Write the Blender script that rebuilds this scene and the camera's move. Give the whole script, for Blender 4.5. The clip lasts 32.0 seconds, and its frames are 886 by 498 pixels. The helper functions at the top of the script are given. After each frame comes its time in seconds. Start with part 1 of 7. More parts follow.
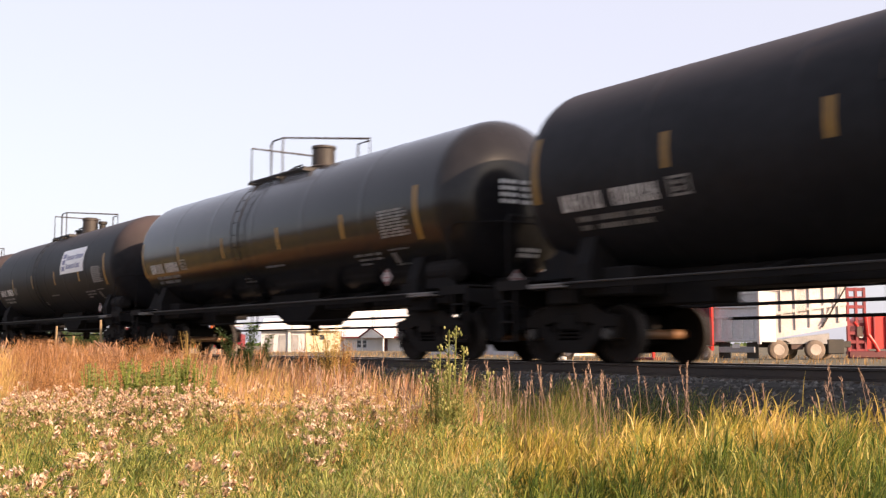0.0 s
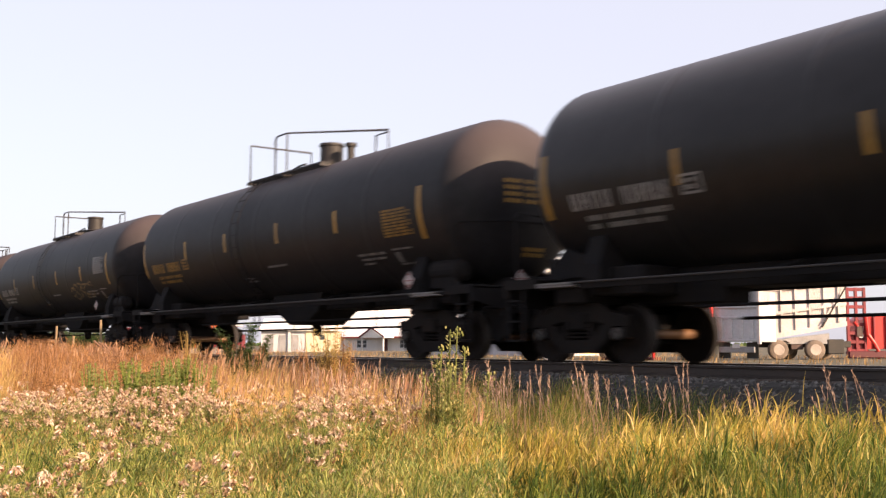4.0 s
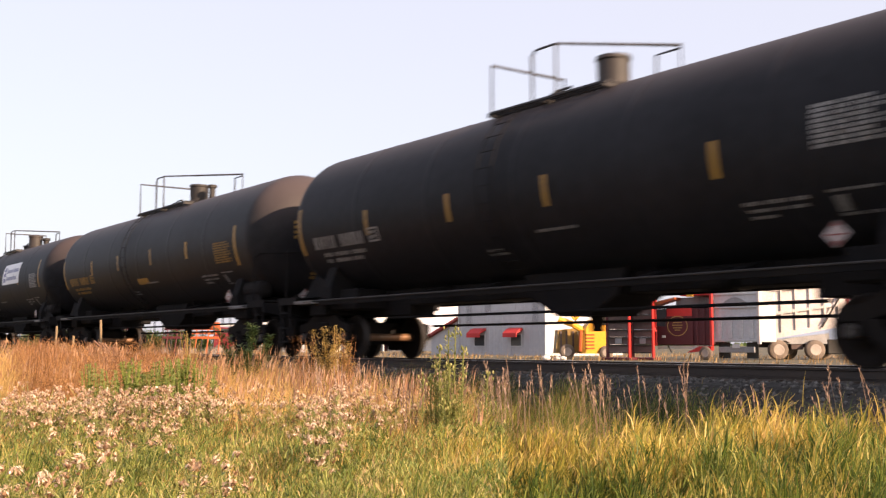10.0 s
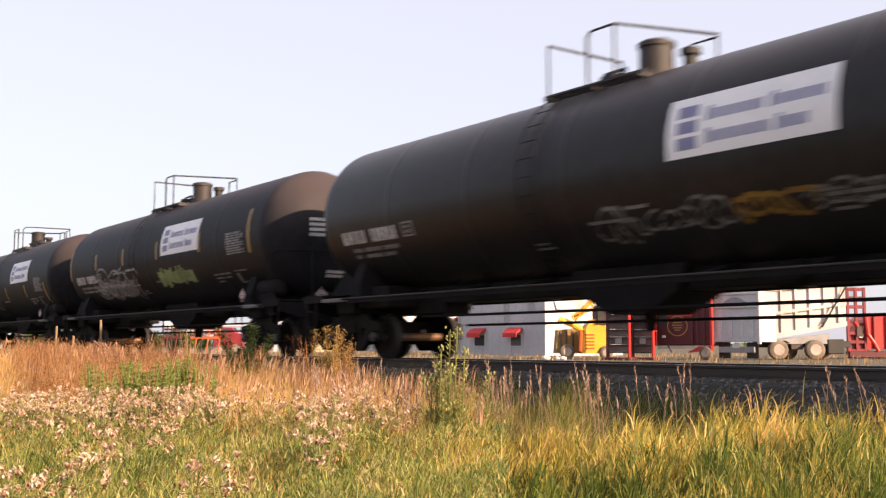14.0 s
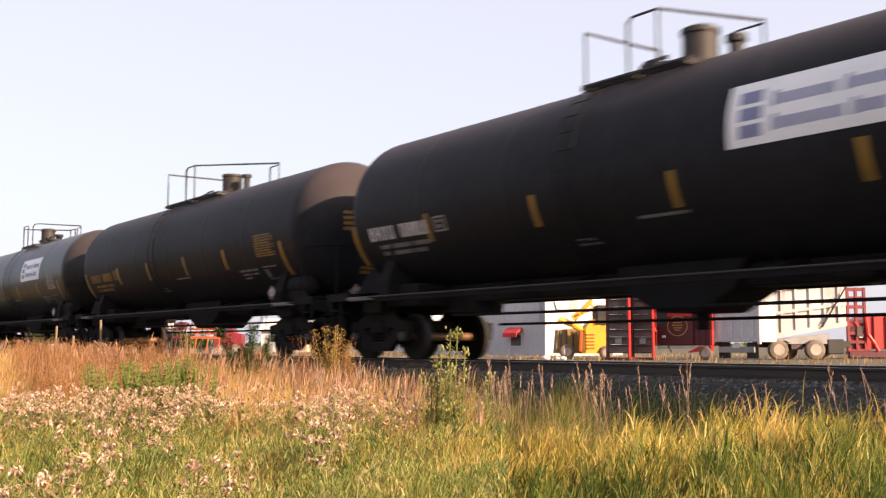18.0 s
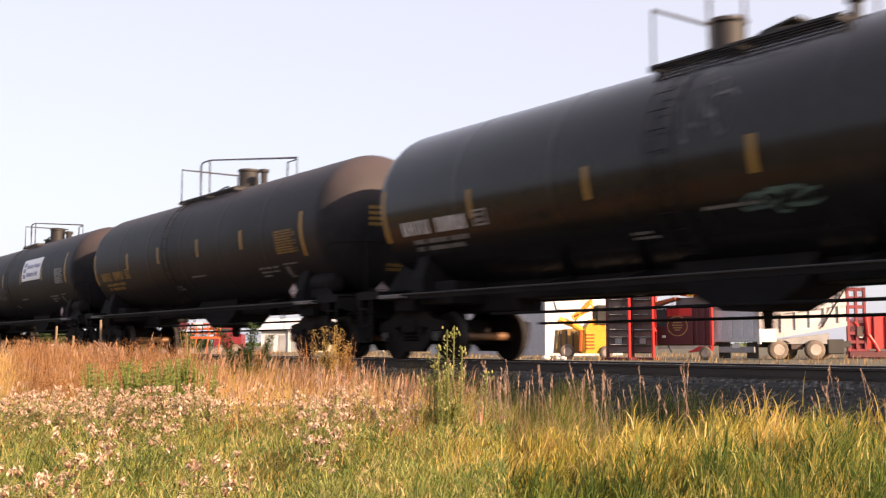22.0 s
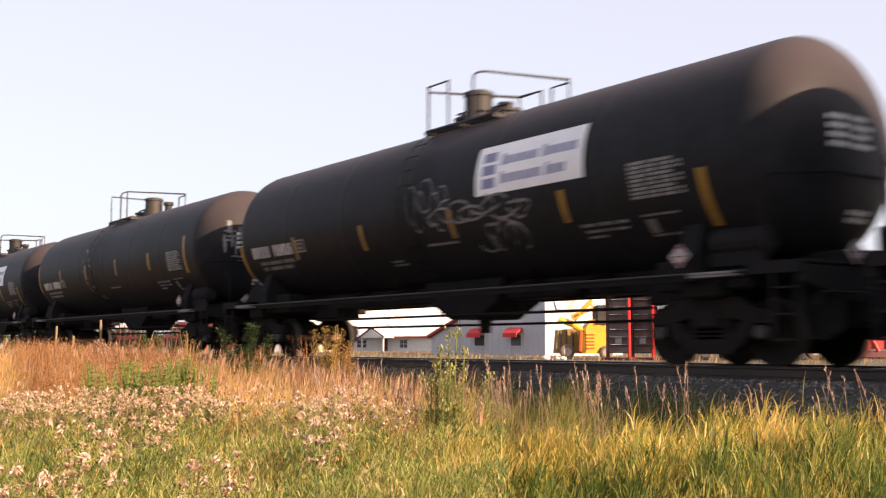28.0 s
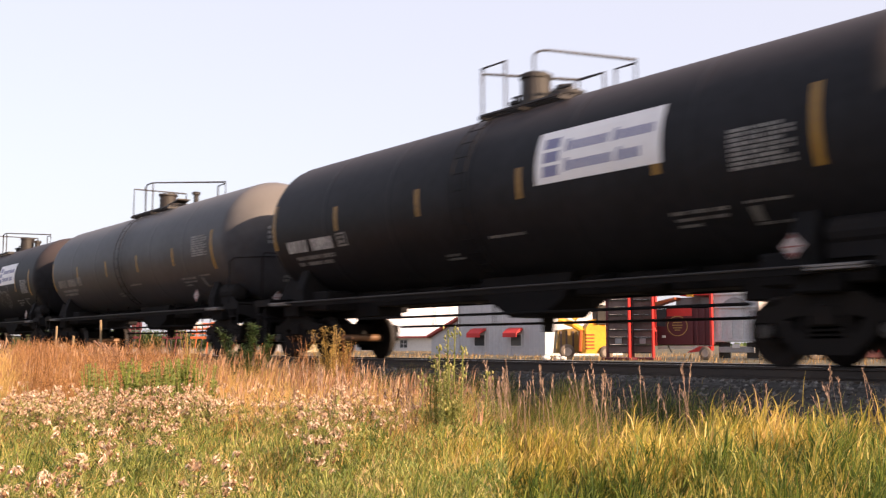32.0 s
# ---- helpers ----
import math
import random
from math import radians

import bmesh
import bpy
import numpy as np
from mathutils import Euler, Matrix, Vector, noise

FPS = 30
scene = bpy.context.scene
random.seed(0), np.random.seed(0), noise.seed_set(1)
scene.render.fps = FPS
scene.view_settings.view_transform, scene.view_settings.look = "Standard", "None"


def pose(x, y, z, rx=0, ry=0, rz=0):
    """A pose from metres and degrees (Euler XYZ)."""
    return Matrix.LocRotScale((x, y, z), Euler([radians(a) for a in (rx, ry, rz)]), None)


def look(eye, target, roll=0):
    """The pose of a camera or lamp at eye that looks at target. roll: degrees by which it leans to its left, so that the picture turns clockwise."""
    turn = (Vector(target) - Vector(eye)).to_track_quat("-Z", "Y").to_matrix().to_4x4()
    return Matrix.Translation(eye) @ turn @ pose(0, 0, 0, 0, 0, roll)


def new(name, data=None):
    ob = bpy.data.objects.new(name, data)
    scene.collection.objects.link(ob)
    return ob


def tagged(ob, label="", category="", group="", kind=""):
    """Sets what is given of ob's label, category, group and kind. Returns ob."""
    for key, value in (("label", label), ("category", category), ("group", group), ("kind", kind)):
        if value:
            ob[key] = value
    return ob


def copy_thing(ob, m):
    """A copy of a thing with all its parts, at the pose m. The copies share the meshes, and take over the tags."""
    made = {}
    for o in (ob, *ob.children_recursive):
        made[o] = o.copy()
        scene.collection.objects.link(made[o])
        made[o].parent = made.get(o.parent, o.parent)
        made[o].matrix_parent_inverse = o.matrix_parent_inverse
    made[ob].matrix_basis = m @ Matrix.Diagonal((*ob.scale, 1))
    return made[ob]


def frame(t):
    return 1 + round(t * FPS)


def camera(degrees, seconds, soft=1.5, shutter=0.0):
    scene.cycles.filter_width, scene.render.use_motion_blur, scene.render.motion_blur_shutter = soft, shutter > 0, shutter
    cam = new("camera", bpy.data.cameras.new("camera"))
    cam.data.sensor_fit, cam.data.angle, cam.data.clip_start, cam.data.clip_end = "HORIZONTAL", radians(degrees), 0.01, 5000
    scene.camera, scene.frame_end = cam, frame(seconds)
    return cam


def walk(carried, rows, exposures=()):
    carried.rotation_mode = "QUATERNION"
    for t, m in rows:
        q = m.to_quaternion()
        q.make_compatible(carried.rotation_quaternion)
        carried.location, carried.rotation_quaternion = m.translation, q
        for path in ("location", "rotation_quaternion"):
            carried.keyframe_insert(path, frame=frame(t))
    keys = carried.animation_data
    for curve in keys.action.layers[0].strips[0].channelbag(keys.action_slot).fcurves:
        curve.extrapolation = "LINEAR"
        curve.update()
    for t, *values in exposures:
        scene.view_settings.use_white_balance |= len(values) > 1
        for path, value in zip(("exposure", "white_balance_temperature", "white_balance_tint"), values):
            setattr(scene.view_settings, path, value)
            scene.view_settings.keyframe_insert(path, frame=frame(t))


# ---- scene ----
# The rail top is z = 0, the track runs along x, and the train goes towards -x.
EYE = Vector((0.0, -12.68, 0.285))
AXIS, TILT = radians(36.007), radians(5.28)
AHEAD = Vector((-math.cos(AXIS) * math.cos(TILT), math.sin(AXIS) * math.cos(TILT), math.sin(TILT)))
cam = camera(46.13, 32.0, soft=1.3, shutter=0.26)
walk(cam, [(0.0, look(EYE, EYE + AHEAD)), (32.0, look(EYE, EYE + AHEAD))], exposures=[(0.0, 1.3), (32.0, 1.3)])

# ---- world and sun ----
SUN_EL, SUN_OFF = 23.0, 14.0          # elevation; degrees by which it stands beyond the track's line
sun_way = Vector((math.cos(radians(SUN_EL)) * math.cos(radians(SUN_OFF)),
                  math.cos(radians(SUN_EL)) * math.sin(radians(SUN_OFF)), math.sin(radians(SUN_EL))))
world = bpy.data.worlds.new("world")
scene.world = world
world.use_nodes = True
wn = world.node_tree.nodes
wl = world.node_tree.links
sky = wn.new("ShaderNodeTexSky")
sky.sky_type = "NISHITA"
sky.sun_disc = False
sky.sun_elevation = radians(SUN_EL)
sky.sun_rotation = math.atan2(sun_way.x, sun_way.y)
sky.air_density, sky.dust_density, sky.ozone_density = 1.0, 3.0, 1.0
hazy = wn.new("ShaderNodeMix")
hazy.data_type = "RGBA"
hazy.inputs[0].default_value = 0.55
hazy.inputs[7].default_value = (7.85, 7.4, 8.25, 1)
wl.new(sky.outputs[0], hazy.inputs[6])
wl.new(hazy.outputs[2], wn["Background"].inputs[0])
wn["Background"].inputs[1].default_value = 0.067
sun = new("sun", bpy.data.lights.new("sun", "SUN"))
sun.data.energy, sun.data.angle, sun.data.color = 5.0, radians(0.55), (1.0, 0.70, 0.47)
sun.matrix_world = look(sun_way * 50, (0, 0, 0))


# ---- materials ----
def material(name, colour, rough=0.6, metal=0.0, second=None, scale=6.0, amount=0.5, bump=0.0, bump_scale=40.0, spec=0.5, coat=0.0, per_object=0.0):
    """A Principled surface with two scales of variation between colour and second, and fine relief."""
    m = bpy.data.materials.new(name)
    m.use_nodes = True
    n, l = m.node_tree.nodes, m.node_tree.links
    b = n["Principled BSDF"]
    b.inputs["Roughness"].default_value, b.inputs["Metallic"].default_value = rough, metal
    b.inputs["Specular IOR Level"].default_value, b.inputs["Coat Weight"].default_value = spec, coat
    b.inputs["Coat Roughness"].default_value = 0.08
    second = second or tuple(c * 0.7 for c in colour)
    tc = n.new("ShaderNodeTexCoord")
    big, fine = n.new("ShaderNodeTexNoise"), n.new("ShaderNodeTexNoise")
    big.inputs["Scale"].default_value, fine.inputs["Scale"].default_value = scale * 0.25, scale * 4
    big.inputs["Detail"].default_value, fine.inputs["Detail"].default_value = 4, 3
    add = n.new("ShaderNodeMath")
    add.operation = "MULTIPLY_ADD"
    add.inputs[1].default_value = 0.5
    ramp = n.new("ShaderNodeMapRange")
    ramp.inputs[1].default_value, ramp.inputs[2].default_value = 0.55, 0.95
    ramp.inputs[3].default_value, ramp.inputs[4].default_value = 0.0, min(1.0, amount * 2)
    mix = n.new("ShaderNodeMix")
    mix.data_type = "RGBA"
    mix.inputs[6].default_value, mix.inputs[7].default_value = (*colour, 1), (*second, 1)
    for t in (big, fine):
        l.new(tc.outputs["Object"], t.inputs["Vector"])
    l.new(fine.outputs[0], add.inputs[0])
    l.new(big.outputs[0], add.inputs[2])
    l.new(add.outputs[0], ramp.inputs[0])
    l.new(ramp.outputs[0], mix.inputs[0])
    last = mix.outputs[2]
    if per_object:
        info, hsv, mr = n.new("ShaderNodeObjectInfo"), n.new("ShaderNodeHueSaturation"), n.new("ShaderNodeMapRange")
        mr.inputs[3].default_value, mr.inputs[4].default_value = 1 - per_object, 1 + per_object
        l.new(info.outputs["Random"], mr.inputs[0])
        l.new(mr.outputs[0], hsv.inputs["Value"])
        l.new(last, hsv.inputs["Color"])
        last = hsv.outputs[0]
    l.new(last, b.inputs["Base Color"])
    if bump:
        bn, bp = n.new("ShaderNodeTexNoise"), n.new("ShaderNodeBump")
        bn.inputs["Scale"].default_value, bn.inputs["Detail"].default_value = bump_scale, 3
        bp.inputs["Strength"].default_value, bp.inputs["Distance"].default_value = bump, 0.02
        l.new(tc.outputs["Object"], bn.inputs["Vector"])
        l.new(bn.outputs[0], bp.inputs["Height"])
        l.new(bp.outputs[0], b.inputs["Normal"])
    return m


def dusty(name, paint, dust_sun, rough, dust_sun_amount, coat=0.0, spec=0.4):
    """Tank paint with brown road dust and painted-in sunlight on the upper side and on the heads, with streaks down the
    sides.
    """
    m = material(name, paint, rough, 0, tuple(c * 1.5 + 0.003 for c in paint), 1.2, 0.5, 0.04, 3.0, spec, coat)
    n, l = m.node_tree.nodes, m.node_tree.links
    b = n["Principled BSDF"]
    # tops and heads go paler by normal: dust plus sunlight put into the colour
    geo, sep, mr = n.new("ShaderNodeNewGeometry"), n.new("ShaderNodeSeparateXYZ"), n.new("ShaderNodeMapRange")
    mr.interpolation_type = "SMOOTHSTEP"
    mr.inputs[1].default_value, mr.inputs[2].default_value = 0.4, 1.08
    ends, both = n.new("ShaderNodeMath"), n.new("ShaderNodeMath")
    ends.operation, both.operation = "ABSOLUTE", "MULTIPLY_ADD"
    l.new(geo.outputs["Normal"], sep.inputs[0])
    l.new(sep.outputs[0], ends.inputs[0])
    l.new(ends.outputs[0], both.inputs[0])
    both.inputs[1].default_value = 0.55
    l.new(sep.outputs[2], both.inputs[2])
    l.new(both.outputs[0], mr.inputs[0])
    tc, mp, st = n.new("ShaderNodeTexCoord"), n.new("ShaderNodeMapping"), n.new("ShaderNodeTexNoise")
    mp.inputs["Scale"].default_value = (2.2, 0.5, 0.35)
    st.inputs["Scale"].default_value, st.inputs["Detail"].default_value = 1.6, 5
    l.new(tc.outputs["Object"], mp.inputs[0])
    l.new(mp.outputs[0], st.inputs["Vector"])
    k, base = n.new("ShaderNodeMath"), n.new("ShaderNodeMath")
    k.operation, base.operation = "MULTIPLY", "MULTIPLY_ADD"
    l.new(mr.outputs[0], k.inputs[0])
    k.inputs[1].default_value = dust_sun_amount
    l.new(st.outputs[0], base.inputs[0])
    base.inputs[1].default_value = 0.012 * dust_sun_amount
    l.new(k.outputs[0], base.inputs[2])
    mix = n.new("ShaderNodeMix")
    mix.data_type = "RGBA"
    mix.inputs[7].default_value = (*dust_sun, 1)
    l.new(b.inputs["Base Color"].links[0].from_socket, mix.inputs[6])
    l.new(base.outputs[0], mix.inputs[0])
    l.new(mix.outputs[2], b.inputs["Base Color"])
    return m


def leafy(name, stops, translucent=0.35, rough=0.5, spread=0.25, own=1.0, scale=0.55):
    """Blades and leaves: each one takes its colour from the ramp; light passes through."""
    m = bpy.data.materials.new(name)
    m.use_nodes = True
    n, l = m.node_tree.nodes, m.node_tree.links
    b = n["Principled BSDF"]
    b.inputs["Roughness"].default_value = rough
    b.inputs["Specular IOR Level"].default_value = 0.3
    geo, ramp = n.new("ShaderNodeNewGeometry"), n.new("ShaderNodeValToRGB")
    tc, ns, add = n.new("ShaderNodeTexCoord"), n.new("ShaderNodeTexNoise"), n.new("ShaderNodeMath")
    ns.inputs["Scale"].default_value = scale
    ns.inputs["Detail"].default_value = 3
    l.new(tc.outputs["Object"], ns.inputs["Vector"])
    mr = n.new("ShaderNodeMapRange")
    mr.inputs[3].default_value, mr.inputs[4].default_value = (1 - own) / 2 - spread, (1 - own) / 2 + spread
    mr.inputs[1].default_value, mr.inputs[2].default_value = 0.3, 0.7
    l.new(ns.outputs[0], mr.inputs[0])
    add.operation = "MULTIPLY_ADD"
    add.inputs[1].default_value = own
    l.new(geo.outputs["Random Per Island"], add.inputs[0])
    l.new(mr.outputs[0], add.inputs[2])
    el = ramp.color_ramp.elements
    while len(el) < len(stops):
        el.new(0.5)
    for e, (p, c) in zip(el, stops):
        e.position, e.color = p, (*c, 1)
    l.new(add.outputs[0], ramp.inputs[0])
    l.new(ramp.outputs[0], b.inputs["Base Color"])
    tr, ms = n.new("ShaderNodeBsdfTranslucent"), n.new("ShaderNodeMixShader")
    l.new(ramp.outputs[0], tr.inputs[0])
    ms.inputs[0].default_value = translucent
    l.new(b.outputs[0], ms.inputs[1])
    l.new(tr.outputs[0], ms.inputs[2])
    l.new(ms.outputs[0], n["Material Output"].inputs[0])
    return m


DUST_SUN = (0.12, 0.093, 0.097)
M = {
    "tank_matte": dusty("tank_matte_black", (0.0100, 0.0106, 0.0134), DUST_SUN, 0.52, 0.38, 0.0, 0.09),
    "tank_brown": dusty("tank_dusty_black", (0.0112, 0.0114, 0.0134), DUST_SUN, 0.52, 0.42, 0.0, 0.13),
    "tank_gloss": dusty("tank_gloss_black", (0.0085, 0.0085, 0.010), DUST_SUN, 0.19, 0.045, 0.0, 0.28),
    "tank_semi": dusty("tank_satin_black", (0.0115, 0.0112, 0.0125), DUST_SUN, 0.36, 0.3, 0.0, 0.2),
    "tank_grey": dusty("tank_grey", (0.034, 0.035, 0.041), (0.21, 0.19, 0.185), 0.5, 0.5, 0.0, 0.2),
    "steel": material("dark_steel", (0.0112, 0.0116, 0.0136), 0.8, 0, (0.018, 0.0165, 0.0165), 5, 0.5, 0.15, 30, spec=0.05),
    "cast": material("cast_steel", (0.0115, 0.011, 0.0115), 0.8, 0, (0.018, 0.0155, 0.0145), 6, 0.5, 0.25, 25, spec=0.05),
    "wheel": material("wheel_steel", (0.0115, 0.0105, 0.0105), 0.75, 0.0, (0.018, 0.014, 0.012), 5, 0.5, 0.1, 25, spec=0.06),
    "dim_plate": material("worn_black_rail", (0.032, 0.030, 0.032), 0.7, 0, (0.02, 0.019, 0.019), 6, 0.5),
    "cap": material("dusty_bearing_cap", (0.036, 0.033, 0.033), 0.5, 0, (0.022, 0.019, 0.018), 8, 0.5),
    "step": material("worn_step_plate", (0.20, 0.195, 0.20), 0.6, 0, (0.11, 0.105, 0.105), 7, 0.5),
    "tread": material("worn_wheel_tread", (0.032, 0.029, 0.028), 0.5, 0.0, (0.024, 0.021, 0.019), 8, 0.3, spec=0.2),
    "axle": material("rusty_axle", (0.20, 0.095, 0.04), 0.5, 0.2, (0.10, 0.06, 0.035), 6, 0.5),
    "fitting": material("dusty_fitting", (0.026, 0.021, 0.020), 0.65, 0, (0.014, 0.012, 0.012), 7, 0.5, 0.1, 20, per_object=0.5),
    "railing": material("railing_paint", (0.020, 0.019, 0.022), 0.55, 0, (0.045, 0.040, 0.040), 9, 0.4, spec=0.3),
    "yellow": material("yellow_reflective_tape", (0.30, 0.165, 0.020), 0.5, 0, (0.17, 0.10, 0.024), 4, 0.5),
    "yellow_text": material("yellow_stencil_paint", (0.25, 0.14, 0.022), 0.6, 0, (0.13, 0.075, 0.014), 6, 0.5),
    "white_text": material("white_stencil_paint", (0.58, 0.58, 0.59), 0.6, 0, (0.34, 0.34, 0.34), 6, 0.5),
    "dim_text": material("worn_stencil_paint", (0.21, 0.21, 0.212), 0.6, 0, (0.12, 0.12, 0.12), 6, 0.5),
    "banner": material("white_banner_vinyl", (0.72, 0.72, 0.74), 0.45, 0, (0.60, 0.60, 0.63), 1.5, 0.4),
    "banner_ink": material("banner_blue_ink", (0.13, 0.14, 0.27), 0.5, 0, (0.2, 0.2, 0.32), 4, 0.4),
    "placard": material("placard_white", (0.36, 0.31, 0.315), 0.6),
    "placard_red": material("placard_red", (0.20, 0.06, 0.06), 0.6),
    "spray_white": material("white_spray_paint", (0.34, 0.34, 0.35), 0.7, 0, (0.08, 0.08, 0.085), 14, 0.6),
    "spray_green": material("green_spray_paint", (0.22, 0.30, 0.11), 0.7, 0, (0.08, 0.11, 0.05), 12, 0.6),
    "spray_dim": material("faded_spray_paint", (0.085, 0.085, 0.088), 0.7, 0, (0.03, 0.03, 0.032), 12, 0.6),
    "rail": material("rail_steel", (0.022, 0.017, 0.015), 0.7, 0.0, (0.035, 0.024, 0.018), 4, 0.5, 0.1, 30),
    "rail_top": material("polished_rail_head", (0.5, 0.49, 0.48), 0.28, 0.9, (0.4, 0.38, 0.36), 9, 0.3),
    "tie": material("creosoted_timber", (0.06, 0.045, 0.035), 0.85, 0, (0.11, 0.09, 0.075), 6, 0.5, 0.5, 20, per_object=0.3),
    "ballast": material("ballast_stone", (0.042, 0.039, 0.036), 0.9, 0, (0.02, 0.019, 0.018), 10, 0.6, 0.9, 14),
    "soil": material("dry_soil", (0.095, 0.078, 0.046), 0.95, 0, (0.06, 0.055, 0.028), 1.5, 0.6, 0.6, 8),
}


# ---- helpers for building ----
def link_mesh(name, verts, faces, mat, smooth=False):
    me = bpy.data.meshes.new(name)
    me.from_pydata(verts, [], faces)
    if mat:
        me.materials.append(mat)
    if smooth:
        me.shade_smooth()
    me.update()
    return me


def bm_mesh(name, bm, mat, smooth=False):
    bmesh.ops.recalc_face_normals(bm, faces=bm.faces[:])
    me = bpy.data.meshes.new(name)
    bm.to_mesh(me)
    bm.free()
    for m in (mat if isinstance(mat, (list, tuple)) else [mat]):
        me.materials.append(m)
    if smooth:
        me.shade_smooth()
    return me


def put(name, me, parent=None, m=None, label=""):
    ob = new(name, me)
    if parent:
        ob.parent = parent
    if m is not None:
        ob.matrix_basis = m
    if label:
        ob["label"] = label
    return ob


def part(name, bm, mat, parent, label="", smooth=False, m=None):
    return put(name, bm_mesh(name, bm, mat, smooth), parent, m, label)


def box(bm, x0, x1, y0, y1, z0, z1, bevel=0.0, mi=0):
    r = bmesh.ops.create_cube(bm, size=1.0, matrix=Matrix.Translation(((x0 + x1) / 2, (y0 + y1) / 2, (z0 + z1) / 2)) @ Matrix.Diagonal((abs(x1 - x0), abs(y1 - y0), abs(z1 - z0), 1)))
    fs = {f for v in r["verts"] for f in v.link_faces}
    for f in fs:
        f.material_index = mi
    if bevel:
        es = {e for v in r["verts"] for e in v.link_edges}
        bmesh.ops.bevel(bm, geom=list(es), offset=bevel, segments=1, affect="EDGES", clamp_overlap=True)
    return bm


def rod(bm, a, b, r, seg=8, r2=None, mi=0):
    a, b = Vector(a), Vector(b)
    w = b - a
    m = Matrix.Translation((a + b) / 2) @ w.to_track_quat("Z", "Y").to_matrix().to_4x4()
    res = bmesh.ops.create_cone(bm, cap_ends=True, segments=seg, radius1=r, radius2=r if r2 is None else r2, depth=w.length, matrix=m)
    if mi:
        for f in {f for v in res["verts"] for f in v.link_faces}:
            f.material_index = mi
    return bm


def pipe(bm, pts, r, seg=6):
    """A round bar through the points, bent where they turn."""
    pts = [Vector(q) for q in pts]
    rings, u = [], None
    for i, q in enumerate(pts):
        w = (pts[min(i + 1, len(pts) - 1)] - pts[max(i - 1, 0)]).normalized()
        u = w.orthogonal() if u is None else u - w * u.dot(w)
        if u.length < 1e-4:
            u = w.orthogonal()
        u = u.normalized()
        v = w.cross(u)
        # wider at a bend, so that the bar keeps its thickness
        k = 1.0
        if 0 < i < len(pts) - 1:
            k = 1 / max(0.5, w.dot((pts[i + 1] - q).normalized()))
        rings.append([bm.verts.new(q + (u * math.cos(6.28319 * j / seg) + v * math.sin(6.28319 * j / seg)) * r * min(k, 1.4)) for j in range(seg)])
    for p, q in zip(rings, rings[1:]):
        for j in range(seg):
            bm.faces.new((p[j], p[(j + 1) % seg], q[(j + 1) % seg], q[j]))
    bm.faces.new(rings[0])
    bm.faces.new(rings[-1])
    return bm


def prism(bm, pts, axis, lo, hi, mi=0):
    """An outline in the plane across the axis (x: y,z; y: x,z; z: x,y), drawn out from lo to hi."""
    def at(p, w):
        return {"x": (w, p[0], p[1]), "y": (p[0], w, p[1]), "z": (p[0], p[1], w)}[axis]
    va, vb = [bm.verts.new(at(p, lo)) for p in pts], [bm.verts.new(at(p, hi)) for p in pts]
    fs = [bm.faces.new(va), bm.faces.new(vb[::-1])]
    for i in range(len(pts)):
        j = (i + 1) % len(pts)
        fs.append(bm.faces.new((va[i], vb[i], vb[j], va[j])))
    for f in fs:
        f.material_index = mi
    return bm


def lathe(bm, profile, axis="x", seg=32, centre=(0, 0, 0), mi=0):
    """profile: (along, radius) pairs, turned round an axis through centre."""
    rings = []
    c = Vector(centre)
    for s, r in profile:
        ring = []
        for i in range(seg):
            a = 2 * math.pi * i / seg
            u, v = r * math.cos(a), r * math.sin(a)
            p = {"x": (s, u, v), "y": (u, s, v), "z": (u, v, s)}[axis]
            ring.append(bm.verts.new(c + Vector(p)))
        rings.append(ring)
    for a, b in zip(rings, rings[1:]):
        for i in range(seg):
            j = (i + 1) % seg
            bm.faces.new((a[i], a[j], b[j], b[i])).material_index = mi
    for ring in (rings[0], rings[-1]):
        bm.faces.new(ring).material_index = mi
    return bm


def thing(name, label, category, group="", kind="", m=None):
    ob = new(name)
    ob.empty_display_size = 0.2
    if m is not None:
        ob.matrix_world = m
    return tagged(ob, label, category, group, kind)


# ---- ground and track ----
def ground_height(x, y):
    near = -0.92 + 0.05 * math.sin(x * 0.31 + 1.0) * math.cos(y * 0.43)
    far = -0.50
    t = min(1.0, max(0.0, (y - 2.0) / 6.0))
    return near + (far - near) * t * t * (3 - 2 * t)


def build_ground():
    xs = [-3000, -900, -300, -150] + [-100 + 2.0 * i for i in range(66)] + [60, 150, 400, 1200, 3000]
    ys = [-3000, -600, -120, -40] + [-24 + 1.0 * i for i in range(45)] + [30, 45, 60, 80, 110, 160, 300, 900, 3000]
    verts = [(x, y, ground_height(x, y) if abs(x) < 160 and abs(y) < 100 else (-0.92 if y < 0 else -0.5)) for y in ys for x in xs]
    n = len(xs)
    faces = [(j * n + i, j * n + i + 1, (j + 1) * n + i + 1, (j + 1) * n + i) for j in range(len(ys) - 1) for i in range(n - 1)]
    ob = put("ground", link_mesh("ground", verts, faces, M["soil"], True))
    tagged(ob, "flat dry prairie ground under grass beside the track", "ground", kind="structure")


build_ground()


